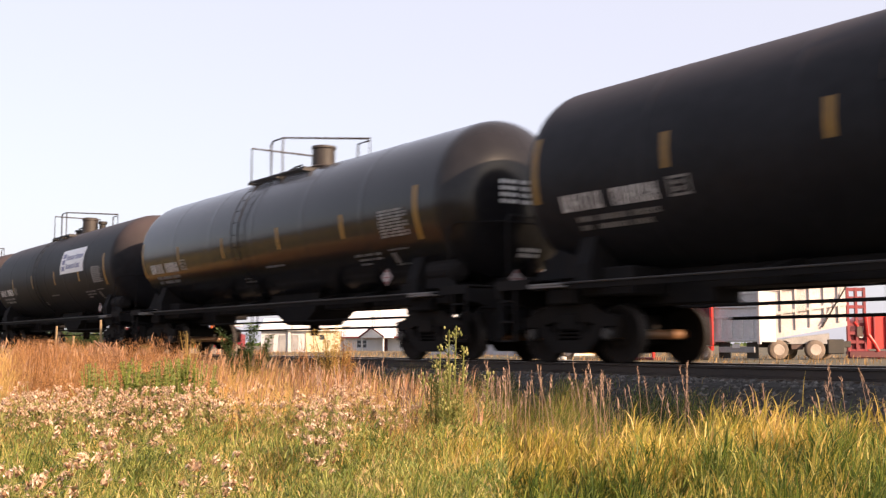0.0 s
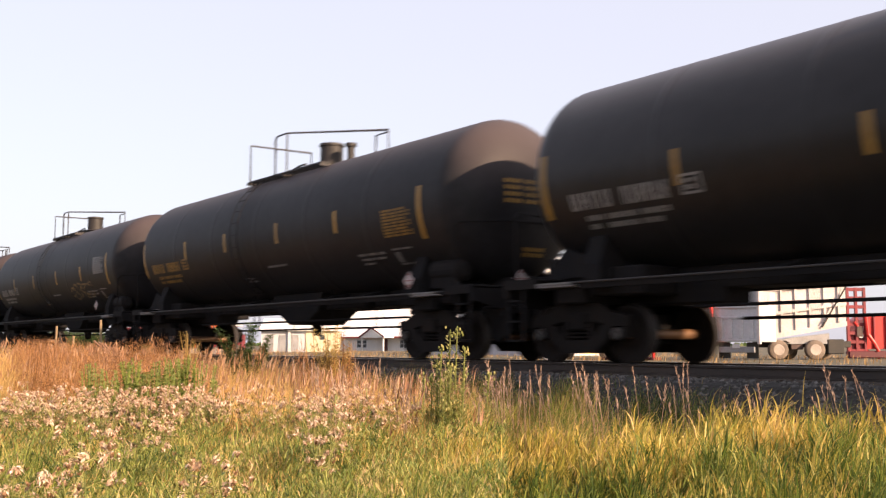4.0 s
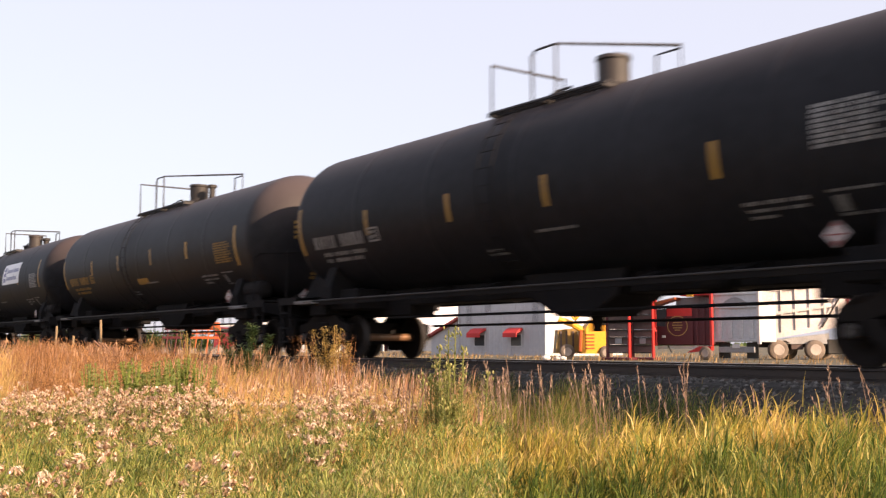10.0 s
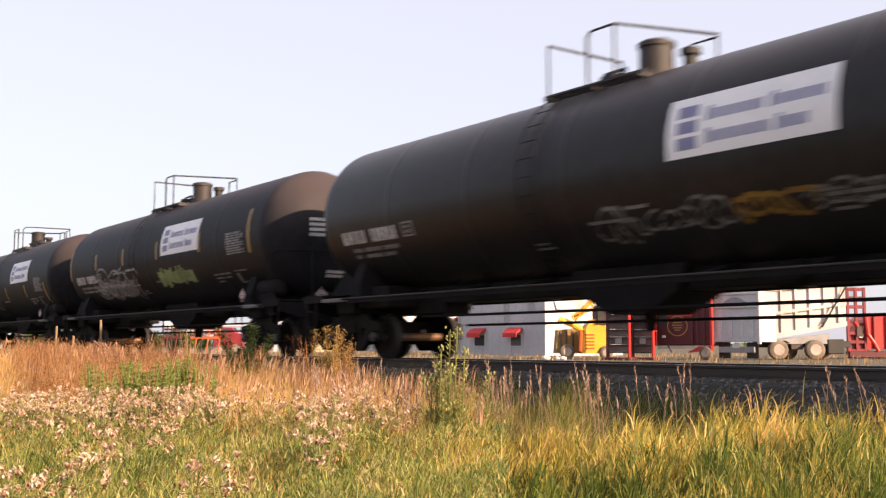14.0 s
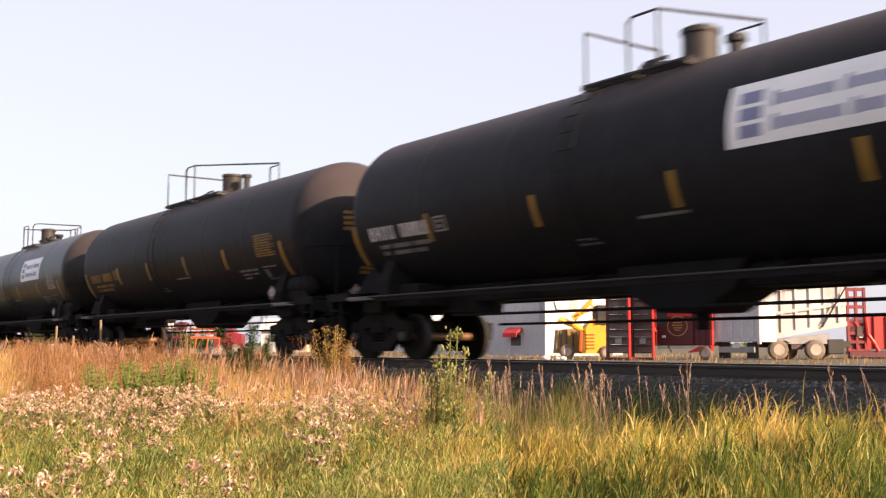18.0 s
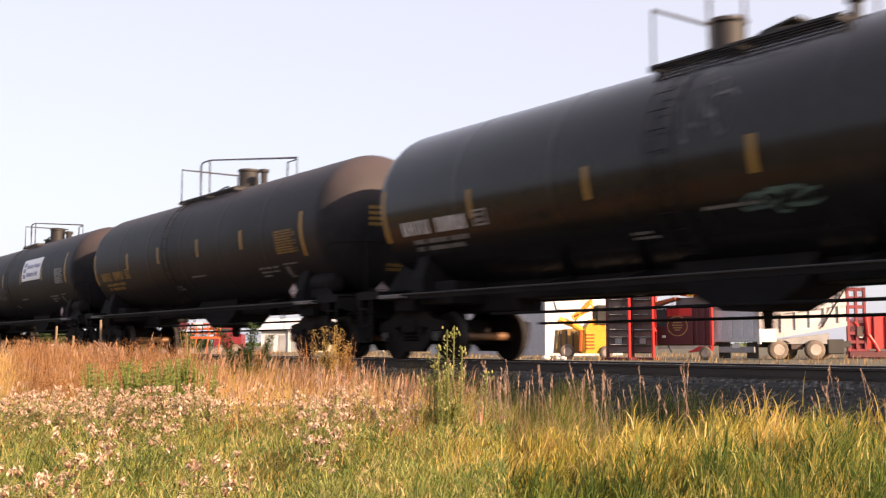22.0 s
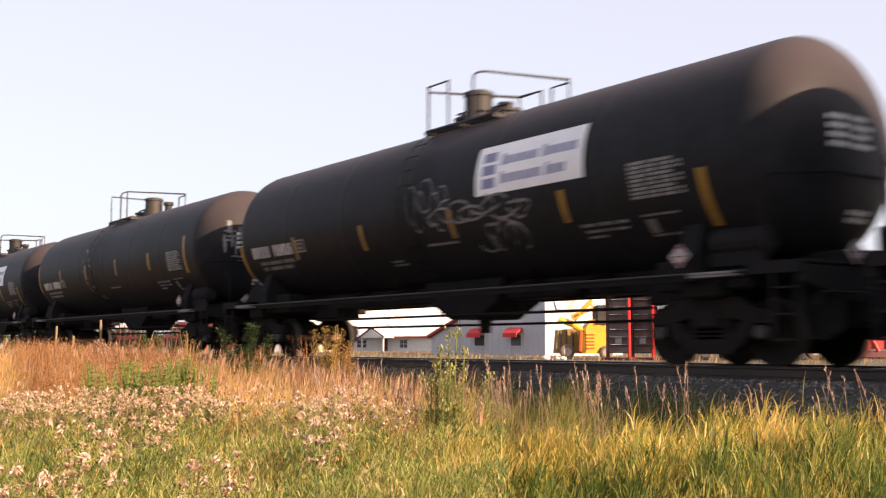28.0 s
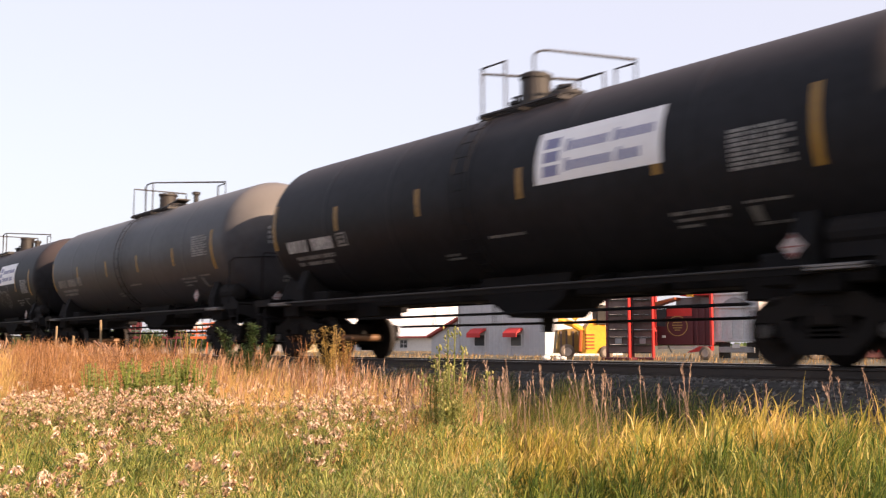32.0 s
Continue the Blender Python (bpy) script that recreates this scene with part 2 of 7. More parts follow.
def build_track():
    bed = bmesh.new()
    prism(bed, [(-3.3, -1.1), (-3.1, -0.86), (-1.75, -0.23), (-1.4, -0.19), (1.4, -0.19), (1.75, -0.23), (3.2, -0.7), (3.4, -1.1)], "x", -950, 1250)
    tagged(put("ballast_bed", bm_mesh("ballast_bed", bed, M["ballast"])), "grey crushed stone ballast bed under the rails", "ballast", kind="structure")
    track = thing("railway_track", "steel rails on timber ties, rusty sides and polished heads", "railway track", kind="structure")
    prof = [(-0.075, -0.17), (0.075, -0.17), (0.075, -0.155), (0.012, -0.135), (0.009, -0.045), (0.036, -0.034), (0.036, -0.006), (0.028, 0.0), (-0.028, 0.0), (-0.036, -0.006), (-0.036, -0.034), (-0.009, -0.045), (-0.012, -0.135), (-0.075, -0.155)]
    for y in (-0.755, 0.755):
        bm = bmesh.new()
        prism(bm, [(y + a, b) for a, b in prof], "x", -950, 1250)
        ob = part("rail", bm, [M["rail"], M["rail_top"]], track)
        for p in ob.data.polygons:
            if p.center.z > -0.008:
                p.material_index = 1
    bm = bmesh.new()
    box(bm, -0.11, 0.11, -1.3, 1.3, -0.35, -0.165, 0.01)
    me = bm_mesh("tie", bm, M["tie"])
    for i in range(130):
        put("tie", me, track, pose(-58 + i * 0.52 + random.uniform(-0.02, 0.02), random.uniform(-0.03, 0.03), random.uniform(-0.012, 0.004), 0, 0, random.uniform(-1, 1)))


build_track()


# ---- the train ----
R, TOP, PITCH = 1.60, 4.636, 18.06
MARK = -0.26               # the painted marks and the platform sit off the middle of the tank
AXLE_Z = TOP - R            # the tank's axis above the rail
END, BACK, HEAD = 7.68, 7.46, 0.80      # the straight shell towards +x and towards -x; depth of the dished heads


def side(x, a, r=R):
    """A point of the shell: x along the car, a degrees above the axis on the side towards -y."""
    s = min(0.995, 0.044 + 0.956 * math.sin(radians(a)))
    return (x, -r * math.sqrt(1 - s * s), AXLE_Z + r * s)


def patch(bm, x0, x1, a0, a1, lift=0.005, steps=4, mi=0):
    """A thin sheet that follows the shell."""
    rows = []
    for i in range(steps + 1):
        a = a0 + (a1 - a0) * i / steps
        rows.append([bm.verts.new(side(x, a, R + h)) for x, h in ((x0, lift), (x1, lift), (x1, 0.0), (x0, 0.0))])
    for p, q in zip(rows, rows[1:]):
        for i in range(4):
            j = (i + 1) % 4
            bm.faces.new((p[i], p[j], q[j], q[i])).material_index = mi
    for p in (rows[0], rows[-1]):
        bm.faces.new(p).material_index = mi


def text_row(bm, x0, x1, a0, a1, pattern, lift=0.005, mi=0):
    """Unreadable stencilled writing: blocks of the size of its characters; a blank in pattern is a gap."""
    w = (x1 - x0) / len(pattern)
    steps = int(abs(a1 - a0) / 4) + 1
    for i, ch in enumerate(pattern):
        if ch == " ":
            continue
        lo = a0 if ch != "o" else a0 + (a1 - a0) * 0.05
        hi = a1 if ch != "o" else a1 - (a1 - a0) * 0.25
        if ch == "b":
            # a bold character: two uprights with a bar between
            patch(bm, x0 + w * i, x0 + w * (i + 0.24), lo, hi, lift, steps, mi)
            patch(bm, x0 + w * (i + 0.42), x0 + w * (i + 0.66), lo, hi, lift, steps, mi)
            k = (0.0, 0.38, 0.8)[(i * 7 + int(x0 * 10)) % 3]
            patch(bm, x0 + w * (i + 0.24), x0 + w * (i + 0.42), lo + (hi - lo) * k, lo + (hi - lo) * (k + 0.2), lift, 1, mi)
        else:
            patch(bm, x0 + w * i, x0 + w * (i + 0.7), lo, hi, lift, steps, mi)


def dish(r):
    """How far the head stands out at r from the axis: fuller towards the rim than a half ellipse."""
    return HEAD * max(0.0, 1 - (r / R) ** 2.15) ** 0.47


def head_patch(bm, y0, y1, z0, z1, lift=0.008):
    """A sheet on the dished head at the car's +x end; y and z from the axis."""
    def at(y, z):
        return (END + dish(math.hypot(y, z)) + lift, y, AXLE_Z + z)
    n = 3
    g = [[bm.verts.new(at(y0 + (y1 - y0) * i / n, z0 + (z1 - z0) * j)) for j in (0, 1)] for i in range(n + 1)]
    for p, q in zip(g, g[1:]):
        bm.faces.new((p[0], q[0], q[1], p[1]))


def tank_mesh(mat, back=BACK):
    cap = [max(0.02, R * math.sin(math.pi / 2 * i / 14)) for i in range(15)]
    prof = [(-back - 0.92 * dish(r), r) for r in cap]
    prof.append((-back + 0.05, R))
    # ring seams of the shell stand a little proud
    for s in (-5.1, -2.55, 0.0, 2.55, 5.1):
        prof += [(s - 0.09, R), (s - 0.035, R), (s - 0.02, R + 0.005), (s + 0.02, R + 0.005), (s + 0.035, R), (s + 0.09, R)]
    prof.append((END - 0.05, R))
    prof += [(END + dish(r), r) for r in cap[::-1]]
    bm = bmesh.new()
    lathe(bm, prof, "x", 72, (0, 0, AXLE_Z))
    return bm_mesh("tank", bm, mat, True)


def wheel_mesh():
    bm = bmesh.new()
    # thickness runs along y, outer face at negative y; tread, flange, plate and hub
    prof = [(-0.07, 0.10), (-0.085, 0.13), (-0.085, 0.17), (-0.03, 0.20), (-0.02, 0.36), (-0.065, 0.39), (-0.068, 0.445), (-0.06, 0.457), (0.045, 0.462), (0.055, 0.487), (0.075, 0.482), (0.078, 0.40), (0.03, 0.36), (0.03, 0.2), (0.07, 0.17), (0.07, 0.10)]
    lathe(bm, prof, "y", 28)
    for f in bm.faces:
        rr = math.hypot(f.calc_center_median().x, f.calc_center_median().z)
        if rr > 0.448:
            f.material_index = 1
    return bm_mesh("wheel", bm, [M["wheel"], M["tread"]], True)


def cap_mesh():
    bm = bmesh.new()
    lathe(bm, [(0.0, 0.02), (0.0, 0.085), (0.02, 0.10), (0.16, 0.105), (0.17, 0.08)], "y", 16)
    for i in range(3):
        a = 2 * math.pi * i / 3
        rod(bm, (0.05 * math.cos(a), -0.025, 0.05 * math.sin(a)), (0.05 * math.cos(a), 0.0, 0.05 * math.sin(a)), 0.018, 6)
    return bm_mesh("bearing_cap", bm, M["cap"])


def side_frame_mesh():
    bm = bmesh.new()
    w = 0.07
    top = [(-1.10, 0.58), (-1.10, 0.74), (-0.74, 0.80), (-0.48, 0.95), (0.48, 0.95), (0.74, 0.80), (1.10, 0.74), (1.10, 0.58), (0.70, 0.58), (0.40, 0.66), (-0.40, 0.66), (-0.70, 0.58)]
    prism(bm, top, "y", -w, w)
    low = [(-0.74, 0.60), (-0.70, 0.42), (-0.38, 0.16), (0.38, 0.16), (0.70, 0.42), (0.74, 0.60), (0.50, 0.60), (0.46, 0.50), (0.28, 0.36), (-0.28, 0.36), (-0.46, 0.50), (-0.50, 0.60)]
    prism(bm, low, "y", -w, w)
    for s in (-1, 1):
        prism(bm, [(s * 0.26, 0.31), (s * 0.35, 0.31), (s * 0.35, 0.70), (s * 0.26, 0.70)], "y", -w * 0.9, w * 0.9)
        prism(bm, [(s * 0.76, 0.62), (s * 0.76, 0.40), (s * 0.80, 0.40), (s * 0.80, 0.62)], "y", -w, w)
        prism(bm, [(s * 1.03, 0.62), (s * 1.03, 0.40), (s * 1.08, 0.40), (s * 1.08, 0.62)], "y", -w, w)
    box(bm, -0.16, 0.16, -0.09, -0.06, 0.70, 0.80, 0.01)
    return bm_mesh("side_frame", bm, M["cast"])


def spring_mesh():
    bm = bmesh.new()
    for k in range(5):
        lathe(bm, [(0.33 + 0.062 * k, 0.05), (0.335 + 0.062 * k, 0.072), (0.365 + 0.062 * k, 0.072), (0.37 + 0.062 * k, 0.05)], "z", 10)
    return bm_mesh("spring", bm, M["cast"])


WHEEL, CAP, SIDE_FRAME, SPRING = wheel_mesh(), cap_mesh(), side_frame_mesh(), spring_mesh()
TRUCKS = 7.0
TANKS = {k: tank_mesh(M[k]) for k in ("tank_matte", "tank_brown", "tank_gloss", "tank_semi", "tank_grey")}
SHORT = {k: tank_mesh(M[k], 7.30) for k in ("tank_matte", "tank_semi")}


def base_car(finish, turned, b_dome, top_shift=0.0, short=False):
    """One tank car with its running gear and fittings; turned: the fittings of a car that runs the other way round."""
    car = thing("tank_car", "black steel railway tank car", "tank car", "tank cars of the train")
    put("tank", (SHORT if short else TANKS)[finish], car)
    # stub sills and the long side sill
    for s in (-1, 1):
        bm = bmesh.new()
        box(bm, s * 4.9, s * 8.55, -0.33, 0.33, 0.92, 1.55, 0.02)
        box(bm, s * 5.8, s * 7.5, -1.1, 1.1, 1.05, 1.5, 0.03)
        part("stub_sill", bm, M["steel"], car)
        for y in (-1.0, 1.0):
            bm = bmesh.new()
            prism(bm, [(y * 0.28, 1.2), (y * 1.36, 1.2), (y * 1.36, 1.55), (y * 1.2, 2.0), (y * 0.8, 1.65), (y * 0.28, 1.5)], "x", s * 6.45, s * 6.8)
            part("saddle", bm, M["steel"], car)
        bm = bmesh.new()
        prism(bm, [(s * 6.2, 1.6), (s * 7.5, 1.55), (s * 8.3, 1.45), (s * 8.3, 1.25), (s * 6.2, 1.25)], "y", -0.34, 0.34)
        part("head_brace", bm, M["steel"], car)
        bm = bmesh.new()
        box(bm, s * 8.5, s * 8.95, -0.09, 0.09, 0.80, 0.98, 0.02)
        prism(bm, [(s * 8.8, -0.2), (s * 9.1, -0.16), (s * 9.1, 0.02), (s * 8.98, 0.06), (s * 8.98, 0.2), (s * 8.8, 0.2)], "z", 0.72, 1.04)
        part("coupler", bm, M["cast"], car)
        bm = bmesh.new()
        box(bm, s * 7.3, s * 8.5, -0.36, 0.36, 0.52, 0.92, 0.03)
        box(bm, s * 8.5, s * 8.62, -0.28, 0.28, 0.56, 1.06, 0.03)
        part("draft_gear", bm, M["steel"], car)
        bm = bmesh.new()
        box(bm, s * 7.75, s * 8.6, -1.5, 1.5, 1.32, 1.36, 0.008)
        box(bm, s * 7.75, s * 8.6, -1.52, -1.49, 1.2, 1.36)
        part("end_platform", bm, M["steel"], car)
        bm = bmesh.new()
        prism(bm, [(-1.5, 1.30), (-1.5, 1.08), (-0.5, 0.86), (0.5, 0.86), (1.5, 1.08), (1.5, 1.30)], "x", s * 8.52, s * 8.6)
        part("end_sill", bm, M["steel"], car)
        bm = bmesh.new()
        pipe(bm, [(s * 8.72, -1.45, 0.78), (s * 8.72, -1.3, 0.95), (s * 8.72, -0.25, 0.95), (s * 8.82, -0.12, 1.08)], 0.016)
        part("uncoupling_lever", bm, M["steel"], car)
        for y in (-1.2, 1.2):
            bm = bmesh.new()
            prism(bm, [(s * 7.35, 1.85), (s * 7.9, 1.36), (s * 6.9, 1.36), (s * 6.9, 1.7)], "y", y - 0.02, y + 0.02)
            part("head_gusset", bm, M["steel"], car)
        bm = bmesh.new()
        e = 8.0 if s > 0 else 8.3
        pipe(bm, [(s * e, -1.48, 1.36), (s * e, -1.48, 2.42), (s * (e + 0.06), -1.38, 2.52), (s * (e + 0.5), -0.6, 2.56), (s * (e + 0.5), 0.6, 2.56), (s * (e + 0.06), 1.38, 2.52), (s * e, 1.48, 2.42), (s * e, 1.48, 1.36)], 0.016)
        part("end_handrail", bm, M["steel"], car)
        # grated step beside the bolster
        bm = bmesh.new()
        box(bm, s * 6.85, s * 7.62, -1.62, -1.452, 1.19, 1.225, 0.006)
        box(bm, s * 6.85, s * 7.62, -1.63, -1.60, 1.228, 1.26, 0.004)
        part("side_step", bm, M["step"], car, "pale worn step plate")
        if s > 0:
            # hand brake: housing, wheel with spokes and its rod
            bm = bmesh.new()
            box(bm, 8.42, 8.56, 0.42, 0.82, 1.45, 1.9, 0.03)
            pipe(bm, [(8.5, 0.62, 1.45), (8.5, 0.5, 1.1)], 0.02, 6)
            hb = part("hand_brake", bm, M["steel"], car)
            bm = bmesh.new()
            n = 16
            pipe(bm, [(8.64, 0.62 + 0.27 * math.cos(6.2832 * k / n), 1.72 + 0.27 * math.sin(6.2832 * k / n)) for k in range(n + 1)], 0.018, 5)
            for k in range(5):
                rod(bm, (8.62, 0.62, 1.72), (8.64, 0.62 + 0.27 * math.cos(1.2566 * k), 1.72 + 0.27 * math.sin(1.2566 * k)), 0.012, 5)
            part("hand_wheel", bm, M["dim_plate"], hb)
        else:
            bm = bmesh.new()
            pipe(bm, [(-8.45, 1.1, 1.38), (-8.35, 0.2, 2.1), (-8.3, -0.1, 2.3)], 0.035, 6)
            part("diagonal_brace", bm, M["dim_plate"], car)
            bm = bmesh.new()
            prism(bm, [(0.15, 1.37), (0.95, 1.37), (0.8, 1.5), (0.6, 1.58), (0.3, 1.52)], "x", -8.5, -8.2)
            part("retainer_valve", bm, M["axle"], car)
        for y in (-1.47, 1.47):
            bm = bmesh.new()
            for x in (s * 8.12, s * 8.5):
                box(bm, x - 0.03, x + 0.03, y - 0.012, y + 0.012, 0.34, 1.3)
            for z in (0.34, 0.66, 1.0):
                box(bm, s * 8.152, s * 8.468, y - 0.08, y + 0.08, z, z + 0.03)
            part("sill_step", bm, M["steel"], car)
        for y in (-0.62, 0.62):
            bm = bmesh.new()
            prism(bm, [(s * 7.95, 0.95), (s * 8.0, 0.42), (s * 8.3, 0.34), (s * 8.58, 0.5), (s * 8.6, 0.95)], "y", y - 0.05, y + 0.05)
            part("hanger_plate", bm, M["steel"], car)
        bm = bmesh.new()
        pipe(bm, [(s * 8.75, 0.35, 0.86), (s * 8.85, 0.4, 0.6), (s * 9.0, 0.42, 0.5)], 0.022)
        part("brake_hose", bm, M["steel"], car)
    for y in (-1.42, 1.42):
        bm = bmesh.new()
        box(bm, -7.7, 7.7, y - 0.03, y + 0.03, 1.16, 1.26, 0.006)
        part("side_sill", bm, M["steel"], car)
        bm = bmesh.new()
        pipe(bm, [(-7.7, y * 1.06, 1.26), (7.7, y * 1.06, 1.26)], 0.016)
        part("side_handrail", bm, M["dim_plate"], car)
    for y, z in ((-0.62, 0.86), (0.55, 0.70)):
        bm = bmesh.new()
        pipe(bm, [(-5.3, y, z), (5.3, y, z)], 0.026)
        for x in (-4.0, -1.9, 2.2, 4.3):
            rod(bm, (x, y, z), (x, y, 1.65), 0.018, 5)
        part("brake_rod", bm, M["steel"], car)
    bm = bmesh.new()
    box(bm, -4.9, 4.9, -0.34, 0.34, 1.13, 1.48, 0.02)
    part("centre_sill", bm, M["steel"], car)
    for x in (-3.4, -1.6, 2.4, 4.1):
        bm = bmesh.new()
        prism(bm, [(-1.4, 1.25), (-1.4, 1.17), (-0.3, 1.24), (0.3, 1.24), (1.4, 1.17), (1.4, 1.25), (0.3, 1.5), (-0.3, 1.5)], "x", x - 0.06, x + 0.06)
        part("cross_bearer", bm, M["steel"], car)
    # bottom outlet with its skid
    bm = bmesh.new()
    x = 0.35
    prism(bm, [(x - 1.3, 1.55), (x - 1.05, 1.1), (x - 0.42, 0.78), (x + 0.38, 0.78), (x + 1.0, 1.1), (x + 1.25, 1.55)], "y", -0.55, 0.55)
    part("outlet_skid", bm, M["steel"], car)
    bm = bmesh.new()
    lathe(bm, [(0.52, 0.05), (0.52, 0.11), (0.66, 0.12), (0.80, 0.14)], "z", 14, (x, 0, 0))
    part("outlet_valve", bm, M["cast"], car)
    bm = bmesh.new()
    lathe(bm, [(-0.28, 0.10), (-0.22, 0.17), (0.22, 0.17), (0.28, 0.10)], "x", 14, (3.3, -0.4, 1.25))
    part("brake_cylinder", bm, M["cast"], car)
    bm = bmesh.new()
    lathe(bm, [(-0.5, 0.12), (-0.42, 0.22), (0.42, 0.22), (0.5, 0.12)], "x", 16, (7.35, -1.05, 1.68))
    part("air_reservoir", bm, M["steel"], car)
    # trucks
    for s in (-1, 1):
        tx = MARK + s * TRUCKS
        bm = bmesh.new()
        box(bm, tx - 0.2, tx + 0.2, -1.12, 1.12, 0.52, 0.80, 0.03)
        lathe(bm, [(0.78, 0.2), (0.93, 0.2)], "z", 16, (tx, 0, 0))
        part("bolster", bm, M["cast"], car)
        bm = bmesh.new()
        prism(bm, [(-0.62, 0.30), (0.62, 0.30), (0.5, 0.50), (0.42, 0.78), (-0.42, 0.78), (-0.5, 0.50)], "y", -0.55, 0.55)
        for q in bm.verts:
            q.co.x += tx
        part("brake_rigging", bm, M["steel"], car)
        bm = bmesh.new()
        box(bm, tx - 0.34, tx + 0.34, -1.25, 1.25, 0.94, 1.2, 0.03)
        part("body_bolster", bm, M["steel"], car)
        for y in (-1, 1):
            m = pose(tx, y * 1.0, 0, 0, 0, 0 if y < 0 else 180)
            fr = put("side_frame", SIDE_FRAME, car, m)
            for dx in (-0.17, 0.0, 0.17):
                put("spring", SPRING, fr, pose(dx, 0, 0))
        for a in (-0.89, 0.89):
            bm = bmesh.new()
            lathe(bm, [(-1.0, 0.07), (-0.80, 0.085), (-0.6, 0.09), (-0.15, 0.08), (0.15, 0.08), (0.6, 0.09), (0.80, 0.085), (1.0, 0.07)], "y", 14)
            ax = part("wheelset", bm, M["axle"], car, smooth=True, m=pose(tx + a, 0, 0.458))
            for y in (-1, 1):
                put("wheel", WHEEL, ax, pose(0, y * 0.755, 0, 0, 0, 0 if y < 0 else 180))
                put("bearing_cap", CAP, ax, pose(0, y * 1.12, 0, 0, 0, 0 if y < 0 else 180))
            bm = bmesh.new()
            xx = tx + a - math.copysign(0.52, a)
            box(bm, xx - 0.04, xx + 0.04, -0.85, 0.85, 0.36, 0.46, 0.015)
            for y in (-0.755, 0.755):
                box(bm, xx - 0.06, xx + 0.06, y - 0.06, y + 0.06, 0.3, 0.6, 0.02)
            part("brake_beam", bm, M["cast"], car)
    # manway, valves and platform on top
    if b_dome == 2:
        bm = bmesh.new()
        lathe(bm, [(4.50, 0.30), (4.70, 0.30), (4.71, 0.27), (5.16, 0.27), (5.18, 0.31), (5.24, 0.30), (5.27, 0.1)], "z", 24, (-0.4, 0, 0))
        part("valve_housing", bm, M["fitting"], car, m=pose(MARK + top_shift, 0, 0))
        bm = bmesh.new()
        lathe(bm, [(4.5, 0.34), (4.72, 0.34), (4.73, 0.38), (4.79, 0.38), (4.83, 0.1)], "z", 20, (0.6, 0, 0))
        prism(bm, [(0.35, 4.80), (0.95, 4.90), (0.95, 4.94), (0.35, 4.85)], "y", -0.2, 0.2)
        part("manway_cover", bm, M["fitting"], car, m=pose(MARK + top_shift, 0, 0))
        bm = bmesh.new()
        lathe(bm, [(4.5, 0.08), (4.98, 0.08), (4.99, 0.13), (5.07, 0.13), (5.09, 0.05)], "z", 12, (1.7, 0.1, 0))
        part("vent_pipe", bm, M["fitting"], car, m=pose(MARK + top_shift, 0, 0))
    elif b_dome:
        bm = bmesh.new()
        lathe(bm, [(4.50, 0.28), (4.66, 0.28), (4.70, 0.33), (4.74, 0.28), (5.14, 0.28), (5.16, 0.31), (5.22, 0.30), (5.25, 0.1)], "z", 24, (1.25 if b_dome == 3 else 1.08, 0, 0))
        part("valve_housing", bm, M["fitting"], car, m=pose(MARK + top_shift, 0, 0))
        if b_dome == 3:
            bm = bmesh.new()
            lathe(bm, [(4.5, 0.09), (5.05, 0.09), (5.06, 0.14), (5.14, 0.14), (5.16, 0.05)], "z", 12, (2.0, 0.1, 0))
            part("vent_pipe", bm, M["fitting"], car, m=pose(MARK + top_shift, 0, 0))
        bm = bmesh.new()
        lathe(bm, [(4.5, 0.26), (4.74, 0.26), (4.75, 0.3), (4.80, 0.3), (4.84, 0.08)], "z", 20, (-0.1, 0, 0))
        pipe(bm, [(-0.32, -0.1, 4.80), (-0.32, -0.1, 4.88), (0.12, -0.1, 4.88), (0.12, -0.1, 4.80)], 0.02, 5)
        part("manway_cover", bm, M["fitting"], car, m=pose(MARK + top_shift, 0, 0))
    else:
        cx = 0.32 if turned else 0.68
        bm = bmesh.new()
        up = 0.10 if turned else 0.0
        lathe(bm, [(4.5, 0.34), (4.70, 0.34), (4.71, 0.29), (5.14 + up, 0.28), (5.15 + up, 0.31), (5.22 + up, 0.31), (5.26 + up, 0.24), (5.28 + up, 0.05)], "z", 24, (cx, 0, 0))
        housing = part("valve_housing", bm, M["fitting"], car, m=pose(MARK + top_shift, 0, 0))
        if turned:
            bm = bmesh.new()
            lathe(bm, [(0.0, 0.13), (0.18, 0.13), (0.2, 0.17), (0.25, 0.17), (0.27, 0.06), (0.34, 0.05)], "z", 12, (0, 0, 0))
            pipe(bm, [(-0.16, 0, 0.36), (0.16, 0, 0.36)], 0.022, 5)
            part("angle_valve", bm, M["railing"], housing, "dark cast valve beside the housing", m=pose(cx - 0.40, -0.12, 4.62))
        bm = bmesh.new()
        mx = cx + (0.85 if turned else -0.85)
        lathe(bm, [(4.5, 0.28), (4.76, 0.28), (4.77, 0.33), (4.83, 0.33), (4.87, 0.1)], "z", 20, (mx, 0, 0))
        pipe(bm, [(mx - 0.25, -0.1, 4.80), (mx - 0.25, -0.1, 4.92), (mx + 0.25, -0.1, 4.92), (mx + 0.25, -0.1, 4.80)], 0.025, 5)
        part("manway_cover", bm, M["railing"], car, m=pose(MARK + top_shift, 0, 0))
        bm = bmesh.new()
        sx = cx + 0.42
        lathe(bm, [(4.5, 0.12), (4.98, 0.12), (5.0, 0.17), (5.1, 0.17), (5.12, 0.05)], "z", 14, (sx, 0.35, 0))
        part("relief_valve", bm, M["fitting"], car, m=pose(MARK + top_shift, 0, 0))
